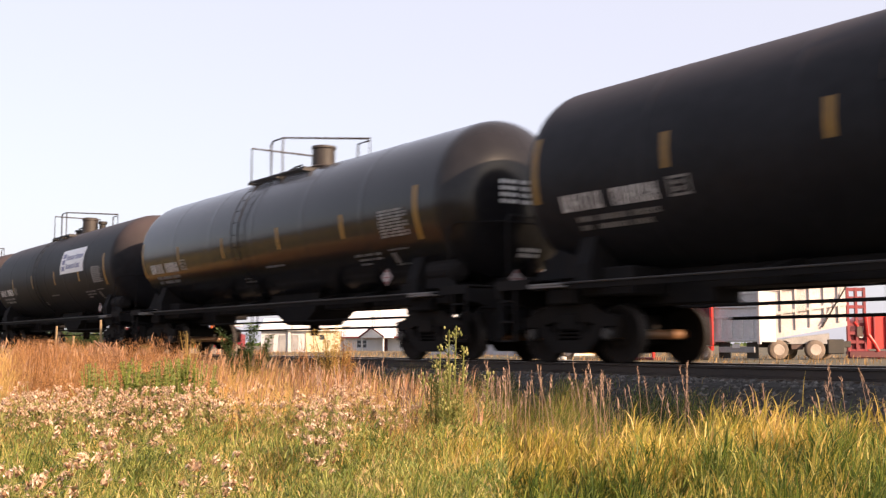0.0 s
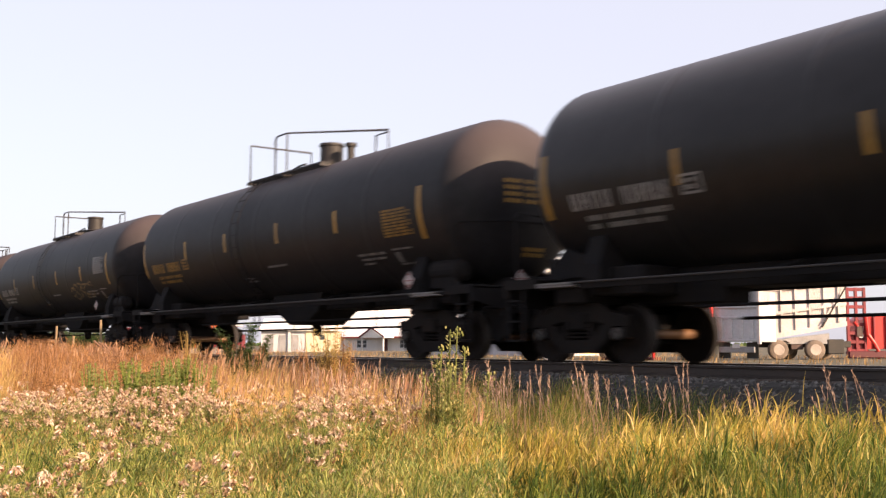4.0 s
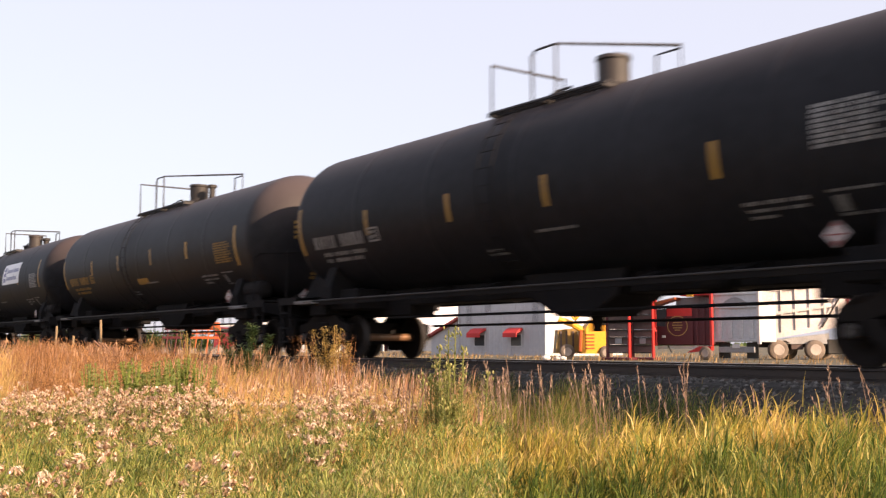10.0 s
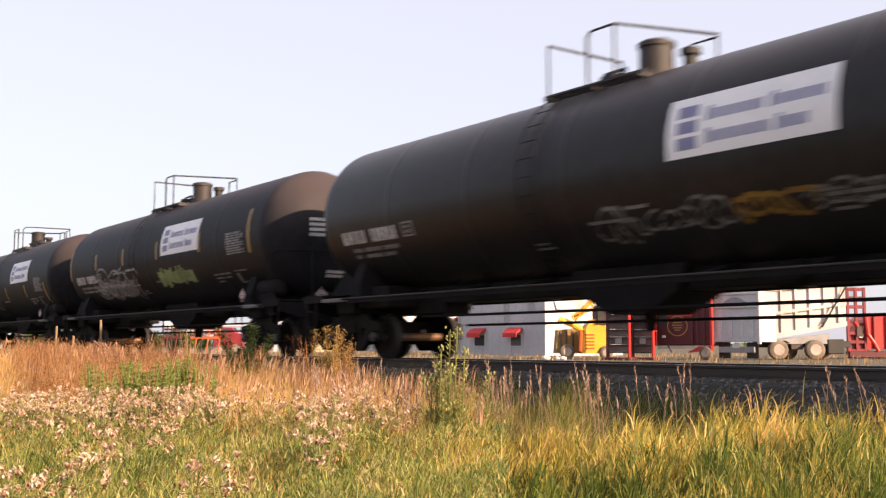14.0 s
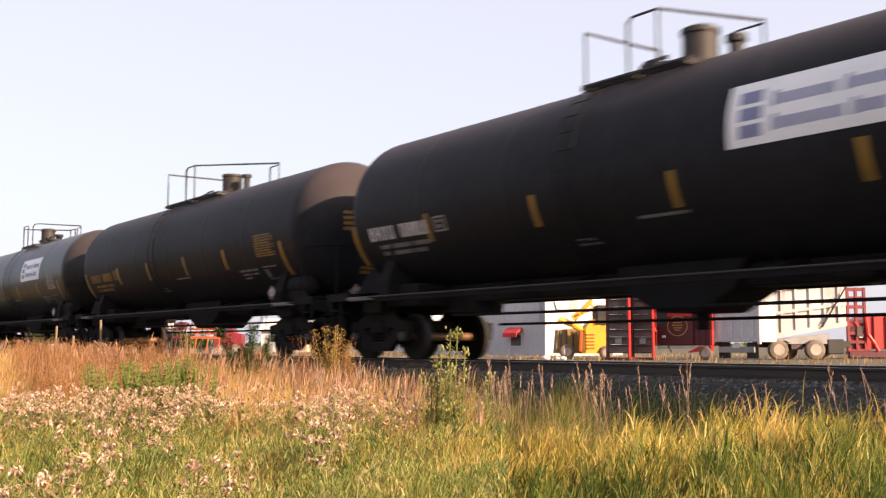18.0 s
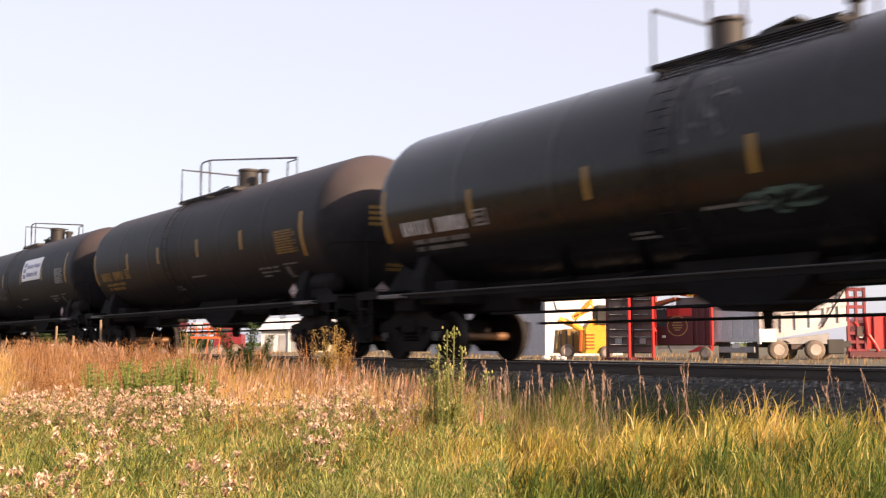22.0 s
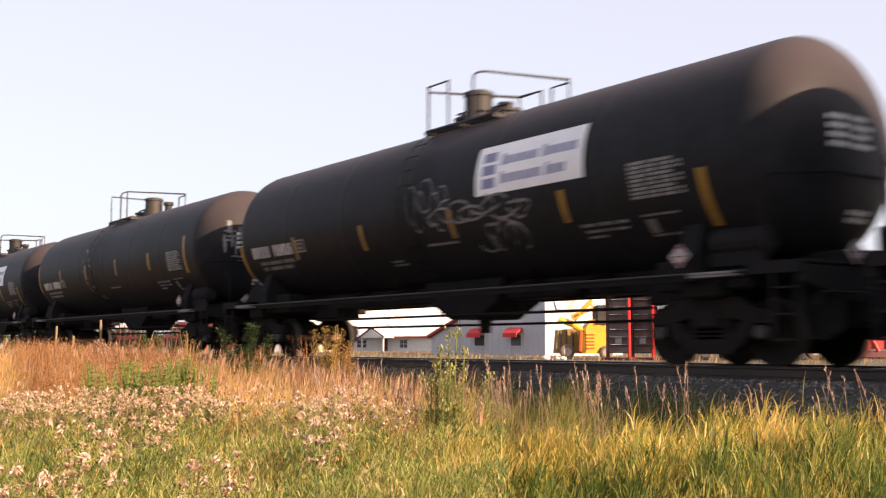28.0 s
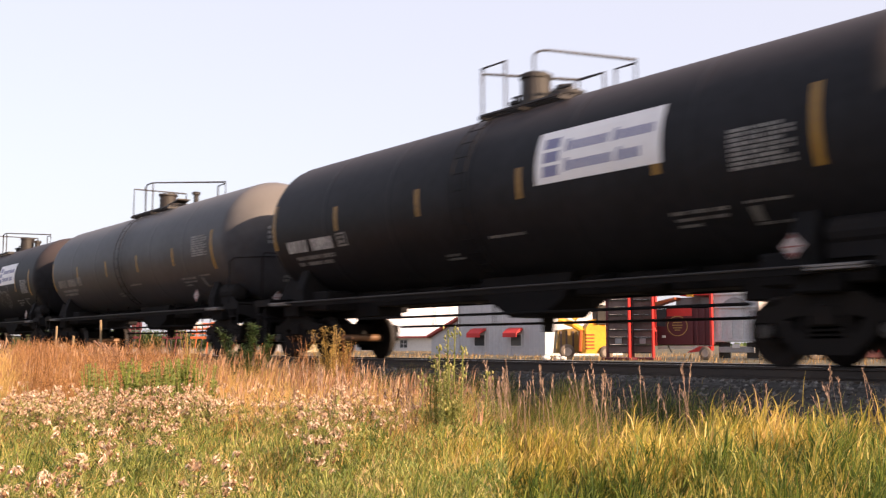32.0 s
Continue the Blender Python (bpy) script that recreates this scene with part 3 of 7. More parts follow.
    x0, x1 = (-0.16 + 0.0, 2.0) if turned else (-0.97, 1.2)
    if b_dome:
        x0, x1 = {1: (-1.14, 1.8), 2: (-1.1, 2.1), 3: (-1.43, 2.42)}[b_dome]
    bm = bmesh.new()
    for i in range(9):
        y = -0.95 + 0.11 * i if i < 5 else 0.51 + 0.11 * (i - 5)
        box(bm, x0 - 0.05, x1 + 0.05, y, y + 0.06, 4.50, 4.535)
    for x in (x0, (x0 + x1) / 2, x1):
        box(bm, x - 0.03, x + 0.03, -0.98, 0.98, 4.44, 4.5)
    part("platform_grating", bm, M["railing"], car, m=pose(MARK + top_shift, 0, 0))
    z, r = 5.50 if b_dome == 3 else 5.42, 0.022
    rails = []
    if turned:
        rails.append([(x0, -0.9, 4.5), (x0, -0.9, z), (x0 + 0.67, -0.9, z), (x0 + 0.67, -0.9, 4.5)])
        rails.append([(x0, -0.9, z - 0.10), (x0 + 0.68, 0.9, z - 0.08), (x0 + 1.36, 0.9, z - 0.08), (x0 + 1.39, 0.9, 4.5)])
        rails.append([(x0 + 0.68, 0.9, z - 0.08), (x0 + 0.68, 0.9, 4.5)])
        rails.append([(1.29, -0.9, 4.5), (1.29, -0.9, z - 0.14), (1.31, -0.88, z - 0.04), (1.36, -0.8, z + 0.01), (1.44, -0.66, z + 0.02), (x1, 0.9, z - 0.02), (x1, 0.9, 4.5)])
        rails.append([(x1, 0.9, z - 0.08), (x1 - 0.5, 0.9, z - 0.08), (x1 - 0.5, 0.9, 4.5)])
    else:
        rails.append([(x0, -0.9, 4.5), (x0, -0.9, z), (x0, 0.9, z), (x0, 0.9, 4.5)])
        rails.append([(-0.01, -0.9, 4.5), (-0.01, -0.9, z - 0.08), (0.08, -0.9, z), (0.61, -0.9, z), (x1, 0.9, z), (x1, 0.9, 4.5)])
        rails.append([(0.61, -0.9, z), (0.61, -0.9, 4.5)])
        rails.append([(x1, 0.9, z - 0.05), (x1 - 0.55, 0.9, z - 0.05), (x1 - 0.6, 0.9, 4.5)])
    for p in rails:
        bm = bmesh.new()
        pipe(bm, p, r, 7)
        part("safety_railing", bm, M["railing"], car, m=pose(MARK + top_shift, 0, 0))
    # side ladder
    lx = (x0 + 0.52, x0 + 0.92) if b_dome else (x0 + 0.05, x0 + 0.45)
    ladder = None
    for x in lx:
        bm = bmesh.new()
        pipe(bm, [side(x, a, R + 0.09) for a in range(58, -76, -8)], 0.012, 4)
        if ladder is None:
            ladder = part("side_ladder", bm, M["steel"], car, m=pose(MARK + top_shift, 0, 0))
        else:
            part("stile", bm, M["steel"], ladder)
    for a in range(52, -76, -11):
        bm = bmesh.new()
        rod(bm, side(lx[0], a, R + 0.09), side(lx[1], a, R + 0.09), 0.008, 4)
        part("rung", bm, M["steel"], ladder)
    return car


def bm_of(draw):
    bm = bmesh.new()
    draw(bm)
    return bm


LIVERY = {}
M["panel_text"] = material("pale_stencil_paint", (0.27, 0.27, 0.275), 0.6, 0, (0.17, 0.17, 0.17), 6, 0.5)


def shared(key, draw, mat):
    if key not in LIVERY:
        LIVERY[key] = bm_mesh(key, bm_of(draw), mat)
    return LIVERY[key]


def spray(bm, x0, x1, a0, a1, seed, loops=14, width=0.05):
    """Sprayed bubble letters: overlapping closed strokes on the shell."""
    rnd = random.Random(seed)
    for i in range(loops):
        cx, ca = x0 + (x1 - x0) * (i + 0.5) / loops, (a0 + a1) / 2 + rnd.uniform(-0.15, 0.15) * (a1 - a0)
        rx, ra = (x1 - x0) / loops * rnd.uniform(0.6, 1.2), (a1 - a0) * rnd.uniform(0.28, 0.52)
        n, turn, k = 12, rnd.uniform(0, 6.28), rnd.choice((1, 2, 2, 3))
        ring = []
        for j in range(n + 1):
            t = turn + 2 * math.pi * j / n
            s = 1 + 0.25 * math.sin(k * t)
            ring.append((cx + rx * s * math.cos(t), ca + ra * s * math.sin(t)))
        stop = n if rnd.random() < 0.6 else n - rnd.randint(2, 5)
        for (xa, aa), (xb, ab) in list(zip(ring, ring[1:]))[:stop]:
            w = width / R * 57.3 * 0.5
            vs = [bm.verts.new(side(xa, aa - w, R + 0.006 + 0.0006 * i)), bm.verts.new(side(xb, ab - w, R + 0.006 + 0.0006 * i)),
                  bm.verts.new(side(xb + width * 0.4, ab + w, R + 0.006 + 0.0006 * i)), bm.verts.new(side(xa + width * 0.4, aa + w, R + 0.006 + 0.0006 * i))]
            bm.faces.new(vs)


def blob(bm, x0, x1, a0, a1, lift=0.004, seed=1):
    """A filled sprayed patch with an uneven edge."""
    rnd = random.Random(seed)
    n = 18
    for i in range(n):
        xa, xb = x0 + (x1 - x0) * i / n, x0 + (x1 - x0) * (i + 1) / n
        patch(bm, xa, xb, a0 + rnd.uniform(0, 0.3) * (a1 - a0), a1 - rnd.uniform(0, 0.3) * (a1 - a0), lift, 4)


def diamond(bm, c, r, nrm):
    """A square placard on its corner, with a red lower part."""
    up, across = Vector((0, 0, 1)), Vector((0, 0, 1)).cross(nrm).normalized()
    c, nrm = Vector(c), Vector(nrm)
    pts = [c + up * r, c + across * r, c - up * r, c - across * r]
    fr = [bm.verts.new(p + nrm * 0.02) for p in pts]
    bk = [bm.verts.new(p) for p in pts]
    bm.faces.new(fr)
    for i in range(4):
        bm.faces.new((fr[i], fr[(i + 1) % 4], bk[(i + 1) % 4], bk[i]))
    for lo, hi in ((-0.85, -0.5), (-0.1, 0.02), (0.6, 0.88)):
        q = [c + up * r * lo - across * r * (1 - abs(lo)) * 0.8, c + up * r * lo + across * r * (1 - abs(lo)) * 0.8, c + up * r * hi + across * r * (1 - abs(hi)) * 0.8, c + up * r * hi - across * r * (1 - abs(hi)) * 0.8]
        bm.faces.new([bm.verts.new(p + nrm * 0.024) for p in q]).material_index = 1


# number in the train, finish, writing, banner, rows of tape (see TAPES; n: none), kind of platform and housing, spraying, metres by which it stands off
CARS = [
    (-4, "brown", "w", 0, "h", 1, "", 0), (-3, "matte", "w", 1, "h", 0, "", 0), (-2, "matte", "w", 1, "h", 0, "", 0), (-1, "gloss", "w", 0, "h", 1, "", 0.15),
    (0, "matte", "w", 1, "H", 0, "", 0.08), (1, "matte", "w", 0, "h", 2, "", -0.03), (2, "matte", "w", 1, "M", 0, "", -0.03), (3, "brown", "d", 0, "h", 1, "tan", -0.02), (4, "brown", "y", 0, "y", 3, "", 0.04),
    (5, "semi", "d", 0, "h", 1, "", 0.05), (6, "matte", "d", 0, "h", 1, "tags", 0.06), (7, "matte", "w", 1, "h", 0, "faint", 0.04), (8, "matte", "w", 1, "h", 0, "end", 0.01), (9, "gloss", "w", 0, "h", 0, "faint2", -0.01),
    (10, "matte", "w", 1, "H", 0, "", 0.01), (11, "brown", "y", 0, "y", 3, "panel", 0.0), (12, "matte", "d", 0, "h", 1, "", -0.06), (13, "matte", "w", 1, "M", 0, "scuff", 0.0), (14, "matte", "w", 1, "l", 0, "", -0.2),
    (15, "matte", "w", 1, "l", 0, "faint3", -0.3), (16, "matte", "w", 1, "H", 0, "throw", -0.12), (17, "semi", "w", 1, "n", 0, "low", 0.25), (18, "semi", "w", 0, "h", 0, "blue", 0.5), (19, "gloss", "w", 1, "n", 0, "", 0.45),
    (20, "semi", "w", 1, "l", 0, "white", 0.4), (21, "matte", "y", 0, "l", 3, "", 0.33), (22, "matte", "w", 1, "l", 0, "", 0.16), (23, "matte", "w", 1, "l", 0, "", 0.08), (24, "matte", "w", 1, "l", 0, "", 0.03),
    (25, "matte", "w", 1, "H", 0, "smear", 0.11), (26, "brown", "y", 0, "y", 3, "", 0.06), (27, "gloss", "w", 0, "h", 2, "spot", -0.01), (28, "matte", "w", 1, "l", 0, "", -0.06), (29, "matte", "w", 1, "l", 0, "moss", -0.03),
    (30, "matte", "w", 1, "M", 0, "ring", 0.01), (31, "matte", "w", 1, "l", 0, "", -0.05), (32, "matte", "w", 1, "l", 0, "", -0.1), (33, "matte", "w", 0, "h", 0, "endtag", -0.1), (34, "matte", "w", 1, "l", 0, "script", 0.05),
    (35, "brown", "y", 0, "y", 3, "cream", 0.03), (36, "matte", "w", 1, "M", 0, "leaf", -0.05), (37, "matte", "w", 1, "h", 0, "burst", 0.01), (38, "grey", "d", 0, "h", 2, "", 0.0), (39, "matte", "w", 1, "M", 0, "", 0.12),
    (40, "matte", "w", 1, "h", 0, "", 0),
]
SPRAY = {  # kind: strokes (x0, x1, a0, a1, loops, width, paint)
    "tan": [(3.0, 5.4, -48, -26, 7, 0.07, "spray_tan")], "tags": [(-1.0, 0.1, -4, 22, 4, 0.05, "spray_white"), (1.6, 3.6, -52, -28, 6, 0.06, "spray_teal")],
    "faint": [(-2.9, -1.9, -52, -24, 4, 0.06, "spray_dim")], "faint2": [(-1.2, 1.0, -40, -8, 4, 0.08, "spray_dim")], "scuff": [(-4.3, -0.6, -30, -18, 9, 0.03, "spray_dim")],
    "faint3": [(-2.9, -1.9, -46, -30, 4, 0.08, "spray_dim"), (-1.0, 0.4, -46, -28, 5, 0.05, "spray_dim")],
    "throw": [(-4.8, -0.95, -46, -14, 7, 0.07, "spray_white"), (-4.8, -0.95, -58, -34, 9, 0.06, "spray_white")],
    "low": [(0.85, 1.5, -56, -30, 3, 0.07, "spray_grey"), (1.5, 3.4, -50, -31, 7, 0.06, "spray_grey"), (3.4, 4.5, -48, -33, 6, 0.09, "yellow_text"), (4.5, 5.6, -46, -33, 5, 0.05, "spray_grey")], "blue": [(-3.9, -1.4, -42, -20, 8, 0.06, "spray_blue")], "white": [(-3.9, -1.0, -34, -18, 9, 0.07, "spray_grey")],
    "smear": [(-3.8, -1.6, -34, -12, 10, 0.04, "spray_grey")], "spot": [(1.3, 2.4, -46, -32, 5, 0.06, "spray_teal"), (0.4, 1.2, 0, 36, 5, 0.06, "spray_dim")], "moss": [(-3.6, -2.2, -40, -16, 7, 0.05, "spray_teal"), (0.2, 1.8, -44, -22, 7, 0.05, "spray_teal"), (3.2, 5.0, -46, -22, 7, 0.06, "spray_teal")],
    "ring": [(0.9, 1.7, -42, 4, 4, 0.06, "spray_green")], "script": [(0.2, 1.4, -26, 8, 5, 0.04, "spray_grey"), (1.0, 3.6, -26, -10, 8, 0.05, "spray_grey"), (2.2, 3.3, -54, -28, 4, 0.06, "spray_grey")],
    "cream": [(0.4, 1.2, -50, -12, 2, 0.06, "spray_white"), (1.3, 2.6, -48, -22, 3, 0.05, "spray_grey"), (3.1, 5.0, -42, -24, 5, 0.05, "spray_white"), (5.1, 5.9, -42, -34, 2, 0.04, "spray_white")],
    "leaf": [(-1.9, -0.8, -50, -24, 5, 0.05, "spray_dim")], "burst": [(-3.8, -2.7, -60, -30, 5, 0.06, "spray_grey"), (2.1, 3.9, -46, -16, 8, 0.06, "spray_grey"), (0.8, 1.7, -8, 14, 5, 0.05, "spray_grey")],
    "end": [], "endtag": [(-1.6, -0.9, -40, 6, 3, 0.06, "spray_grey")], "panel": [],
}
M["spray_fill"] = material("silver_spray_fill", (0.15, 0.15, 0.155), 0.7, 0, (0.07, 0.07, 0.072), 6, 0.6)
M["spray_tan"] = material("tan_spray_paint", (0.24, 0.17, 0.08), 0.7, 0, (0.08, 0.06, 0.035), 10, 0.6)
M["spray_teal"] = material("teal_spray_paint", (0.08, 0.14, 0.13), 0.7, 0, (0.03, 0.05, 0.05), 10, 0.6)
M["spray_blue"] = material("pale_blue_spray_paint", (0.20, 0.27, 0.29), 0.7, 0, (0.06, 0.08, 0.09), 10, 0.6)
M["spray_grey"] = material("grey_spray_paint", (0.20, 0.20, 0.20), 0.7, 0, (0.06, 0.06, 0.06), 10, 0.6)
LABELS = {"matte": "matt black", "brown": "dusty brownish black", "gloss": "glossy black", "semi": "satin black", "grey": "grey"}


# degrees on the shell: the long strips at the ends, the short ones between
TAPES = {"h": ((8, -32), (-3, -22.5)), "H": ((20.5, -21), (7.5, -12)), "M": ((16, -24), (4.5, -15)), "l": ((-15, -50), (-14, -35)), "y": ((7, -32), (1, -17))}
TAPE_AT = {"h": (-4.45, -1.5, 1.6, 4.55), "H": (-4.42, -1.78, 1.13, 4.25), "M": (-4.36, -1.3, 1.68, 4.7), "l": (-4.5, -1.58, 1.5, 4.5), "y": (-4.06, -1.45, 1.43, 4.17)}
TAPE_OF = {2: (-4.39, -1.66, 1.58, 4.51), 7: (-4.52, -1.52, 1.81, 5.18), 8: (-4.45, -1.49, 1.78, 5.45), 37: (-4.5, -1.4, 1.8, 5.2), 12: (-4.42, -1.61, 1.04, 4.47), 14: (-4.5, -1.55, 1.98, 5.02), 21: (-3.98, -1.36, 1.48, 4.13), 38: (-4.26, -1.2, 1.7, 4.6), 1: (-4.26, -1.53, 1.57, 4.5), 36: (-4.39, -1.5, 1.6, 4.6), 22: (-4.63, -1.6, 1.39, 4.35), 28: (-4.38, -1.69, 1.66, 4.66)}


def writing(name, me, parent, m=None, label=""):
    """Painted writing, too small to be told apart letter by letter."""
    return tagged(put(name, me, parent, m, label), kind="stuff")


def livery(car, row):
    n, finish, ink, banner, tape, b_dome, tag, _ = row
    shift = pose(MARK, 0, 0)
    if tape != "n":
        ends, mids = TAPES[tape]
        for x in (-7.205, 7.32):
            put("reflective_strip", shared("end_strip" + tape + str(x), lambda bm: patch(bm, x - 0.065, x + 0.065, *ends, steps=8), M["yellow"]), car, shift)
        for x in TAPE_OF.get(n, TAPE_AT[tape]):
            put("reflective_strip", shared("mid_strip" + tape + str(x), lambda bm: patch(bm, x - 0.06, x + 0.06, *mids), M["yellow"]), car, shift)
    ink_mat = {"w": M["white_text"], "y": M["yellow_text"], "d": M["dim_text"]}[ink]

    def marks(bm):
        text_row(bm, -6.65, -5.72, -28.5, -18, "bbbb")
        text_row(bm, -5.55, -4.62, -28.5, -18, "bbbbbb")

    def lesser(bm):
        text_row(bm, -6.4, -4.7, -36, -32.5, "xxxx xxxxxxx xxxxxx")
        text_row(bm, -6.4, -4.9, -42, -38.5, "xxx  xxxxxxxx xxxxx")
        # a framed stencil beside the mark
        for a in (-17.5, -27.5):
            patch(bm, -4.42, -4.05, a - 0.7, a + 0.7, 0.005, 1)
        for x in (-4.42, -4.09):
            patch(bm, x, x + 0.04, -26.7, -18.3, 0.005, 3)
        text_row(bm, -4.34, -4.14, -25.5, -23, "xx")
        text_row(bm, -4.34, -4.14, -21.5, -19.5, "xx")
    writing("reporting_mark", shared("marks" + ink, marks, ink_mat), car, shift)
    writing("lesser_marking", shared("lesser" + ink, lesser, M["yellow_text"] if ink == "y" else M["dim_text"]), car, shift)

    data_top = 5 if b_dome in (1, 2) and ink == "d" else 1 if tape in "HM" else -6

    def data(bm):
        for i in range(9):
            a = data_top - 2.4 * i
            text_row(bm, 6.0, 7.0, a - 1.7, a, "xxxxx xxxx xxxxx xx" if i % 3 else "xxxxxxx xxxxxxxx   ")
    writing("data_panel", shared("data" + ("y" if ink == "y" else "d") + str(data_top), data, M["yellow_text"] if ink == "y" else M["panel_text"]), car, shift)

    def small(bm):
        text_row(bm, 0.6, 1.55, -39, -37, "xxxxxxxxxxxx")
        text_row(bm, 4.75, 5.75, -40, -37.8, "xxxx xxxxx xxx")
        text_row(bm, 4.8, 5.7, -44.5, -42.5, "xxxxxx xx xxxx")
        text_row(bm, 4.8, 5.2, -49, -47, "xxxxx")
        text_row(bm, 6.05, 6.75, -38, -36.5, "xxxxxxxxx")
        text_row(bm, 6.1, 6.75, -53, -51, "xxxx xxxx")
        text_row(bm, 6.1, 6.3, -50, -40, "x")
        text_row(bm, -0.9, -0.5, -50, -48, "xxxx")
        text_row(bm, -0.9, -0.4, -54, -52, "xxxx")
    writing("small_stencil", shared("small", small, M["dim_text"]), car, shift)

    def ends_text(bm):
        for i in range(4):
            z = 0.25 - 0.125 * i
            for j in range(4):
                head_patch(bm, -0.62 + 0.1 * j, -0.545 + 0.1 * j, z, z + 0.075)
            for j in range(6 if i % 2 else 5):
                head_patch(bm, -0.16 + 0.08 * j, -0.10 + 0.08 * j, z, z + 0.075)
        for i in range(2):
            for j in range(7):
                head_patch(bm, -0.1 + 0.08 * j, -0.04 + 0.08 * j, -1.0 - 0.1 * i, -0.93 - 0.1 * i)
    writing("end_marking", shared("ends" + ink, ends_text, ink_mat), car)
    if banner:
        b = put("banner", shared("banner", lambda bm: patch(bm, 2.28, 4.98, -9, 24, 0.006, 8), M["banner"]), car, pose(MARK + BANNER_AT.get(n, 0.15), 0, 0), label="white vinyl banner with two lines of blue-grey writing")

        def lines(bm):
            text_row(bm, 2.98, 4.85, 8.5, 16.5, "xoooooooo xooooooo", 0.009)
            text_row(bm, 2.98, 4.6, -3.5, 4.5, "xoooooooooo xoooo", 0.009)
            for i in range(3):
                patch(bm, 2.46, 2.82, -5 + 8.6 * i, 1.5 + 8.6 * i, 0.009, 2)
        writing("banner_writing", shared("banner_lines", lines, M["banner_ink"]), b)
    me = shared("placard", lambda bm: diamond(bm, (0, -1.5, 0), 0.17, (0, -1, 0)), [M["placard"], M["placard_red"]])
    put("placard", me, car, pose(MARK + (6.24 if b_dome in (1, 2) else 6.88), 0, 1.62 if b_dome in (1, 2) else 1.52))
    me = shared("end_placard", lambda bm: diamond(bm, (8.62, -0.4, 1.5), 0.17, (1, 0, 0)), [M["placard"], M["placard_red"]])
    put("placard", me, car)
    if tag == "panel":
        put("warning_panel", shared("panel", lambda bm: patch(bm, -0.05, 0.82, -39, -31), M["yellow"]), car, shift, label="yellow warning panel")
    if tag == "scuff":
        put("warning_panel", shared("panel2", lambda bm: patch(bm, 2.6, 3.65, -48, -39), M["yellow_text"]), car, shift, label="worn yellow warning panel")
    if tag in ("end", "endtag"):
        def on_head(bm):
            rnd = random.Random(5)
            for i in range(22):
                y, z = rnd.uniform(-1.0, -0.3), rnd.uniform(-0.5, 0.35)
                if rnd.random() < 0.5:
                    head_patch(bm, y, y + 0.34, z, z + 0.045, 0.012)
                else:
                    head_patch(bm, y, y + 0.06, z, z + 0.35, 0.012)
        writing("spray_paint", shared("on_head", on_head, M["spray_grey"]), car, label="white spray-painted tag on the tank head")
    if tag == "throw":
        writing("spray_paint", shared("green_throw", lambda bm: blob(bm, 0.95, 3.5, -48, -22, 0.004, 3), M["spray_green"]), car, shift, label="green spray-painted patch")
        writing("spray_paint", shared("fill_throw", lambda bm: blob(bm, -4.8, -1.0, -58, -24, 0.003, 8), M["spray_fill"]), car, shift, label="grey spray-painted fill")
    for i, (x0, x1, a0, a1, loops, width, paint) in enumerate(SPRAY.get(tag, ())):
        writing("spray_paint", shared("spray" + tag + str(i), lambda bm: spray(bm, x0, x1, a0, a1, n * 10 + i, loops, width), M[paint]), car, shift, label="spray-painted lettering on the tank side")


# the platform: turned the other way round or not, metres along; the banner: metres along
TOPS = {-1: (False, -0.1), 0: (False, -0.1), 1: (False, 0.85), 2: (True, 0.1), 7: (False, 0.0), 9: (True, 0.1), 13: (True, 0.0), 14: (False, 0.0), 15: (True, 0.15), 17: (False, 0.15), 20: (True, -0.1), 22: (False, 0.0), 23: (True, 0.2), 24: (True, 0.15), 25: (False, -0.1), 27: (False, 0.42), 28: (False, 0.15), 30: (True, 0.1), 36: (True, 0.15), 38: (False, 0.5), 39: (True, 0.0)}
BANNER_AT = {0: -0.47, 2: -0.55, 10: -0.6, 13: -0.28, 14: 0.25, 16: -0.8, 20: 0.0, 23: 0.25, 24: 0.22, 25: -0.9, 28: 0.24, 29: 0.25, 30: -0.53, 34: 0.08, 36: -0.3, 39: -0.17}
bases, train = {}, []
for row in CARS:
    n, finish, ink, banner, tape, b_dome, tag, off = row
    turned, top_shift = TOPS.get(n, (tape == "l" and not b_dome, 0.1 if tape == "l" and not b_dome else 0.0))
    key = (finish, turned, b_dome, top_shift, tape == "l" and not b_dome)
    if key not in bases:
        bases[key] = base_car("tank_" + finish, *key[1:])
        car = bases[key]
    else:
        car = None
    train.append((row, key, car))


def fill_train():
    """Copies of the bare cars first, then what is painted on each."""
    done = []
    for row, key, car in train:
        if car is None:
            car = copy_thing(bases[key], pose(0, 0, 0))
        done.append((row, car))
    for row, car in done:
        livery(car, row)
        words = LABELS[row[1]] + " railway tank car"
        words += " with a white banner" if row[3] else " with yellow marks" if row[2] == "y" else " with stencilled marks"
        if row[6] not in ("", "panel"):
            words += " and graffiti"
        tagged(car, words, "tank car", "tank cars of the train")
    return done


CONSIST = fill_train()


def train_place(t):
    """How far the train has come: the mark on car 0 at t seconds."""
    return -12.787 - 22.5548 * t + 9.9435e-3 * t * t - 6.419e-5 * t ** 3


def car_x(row, t):
    return train_place(t) + row[0] * PITCH + 7.205 - MARK + row[7]


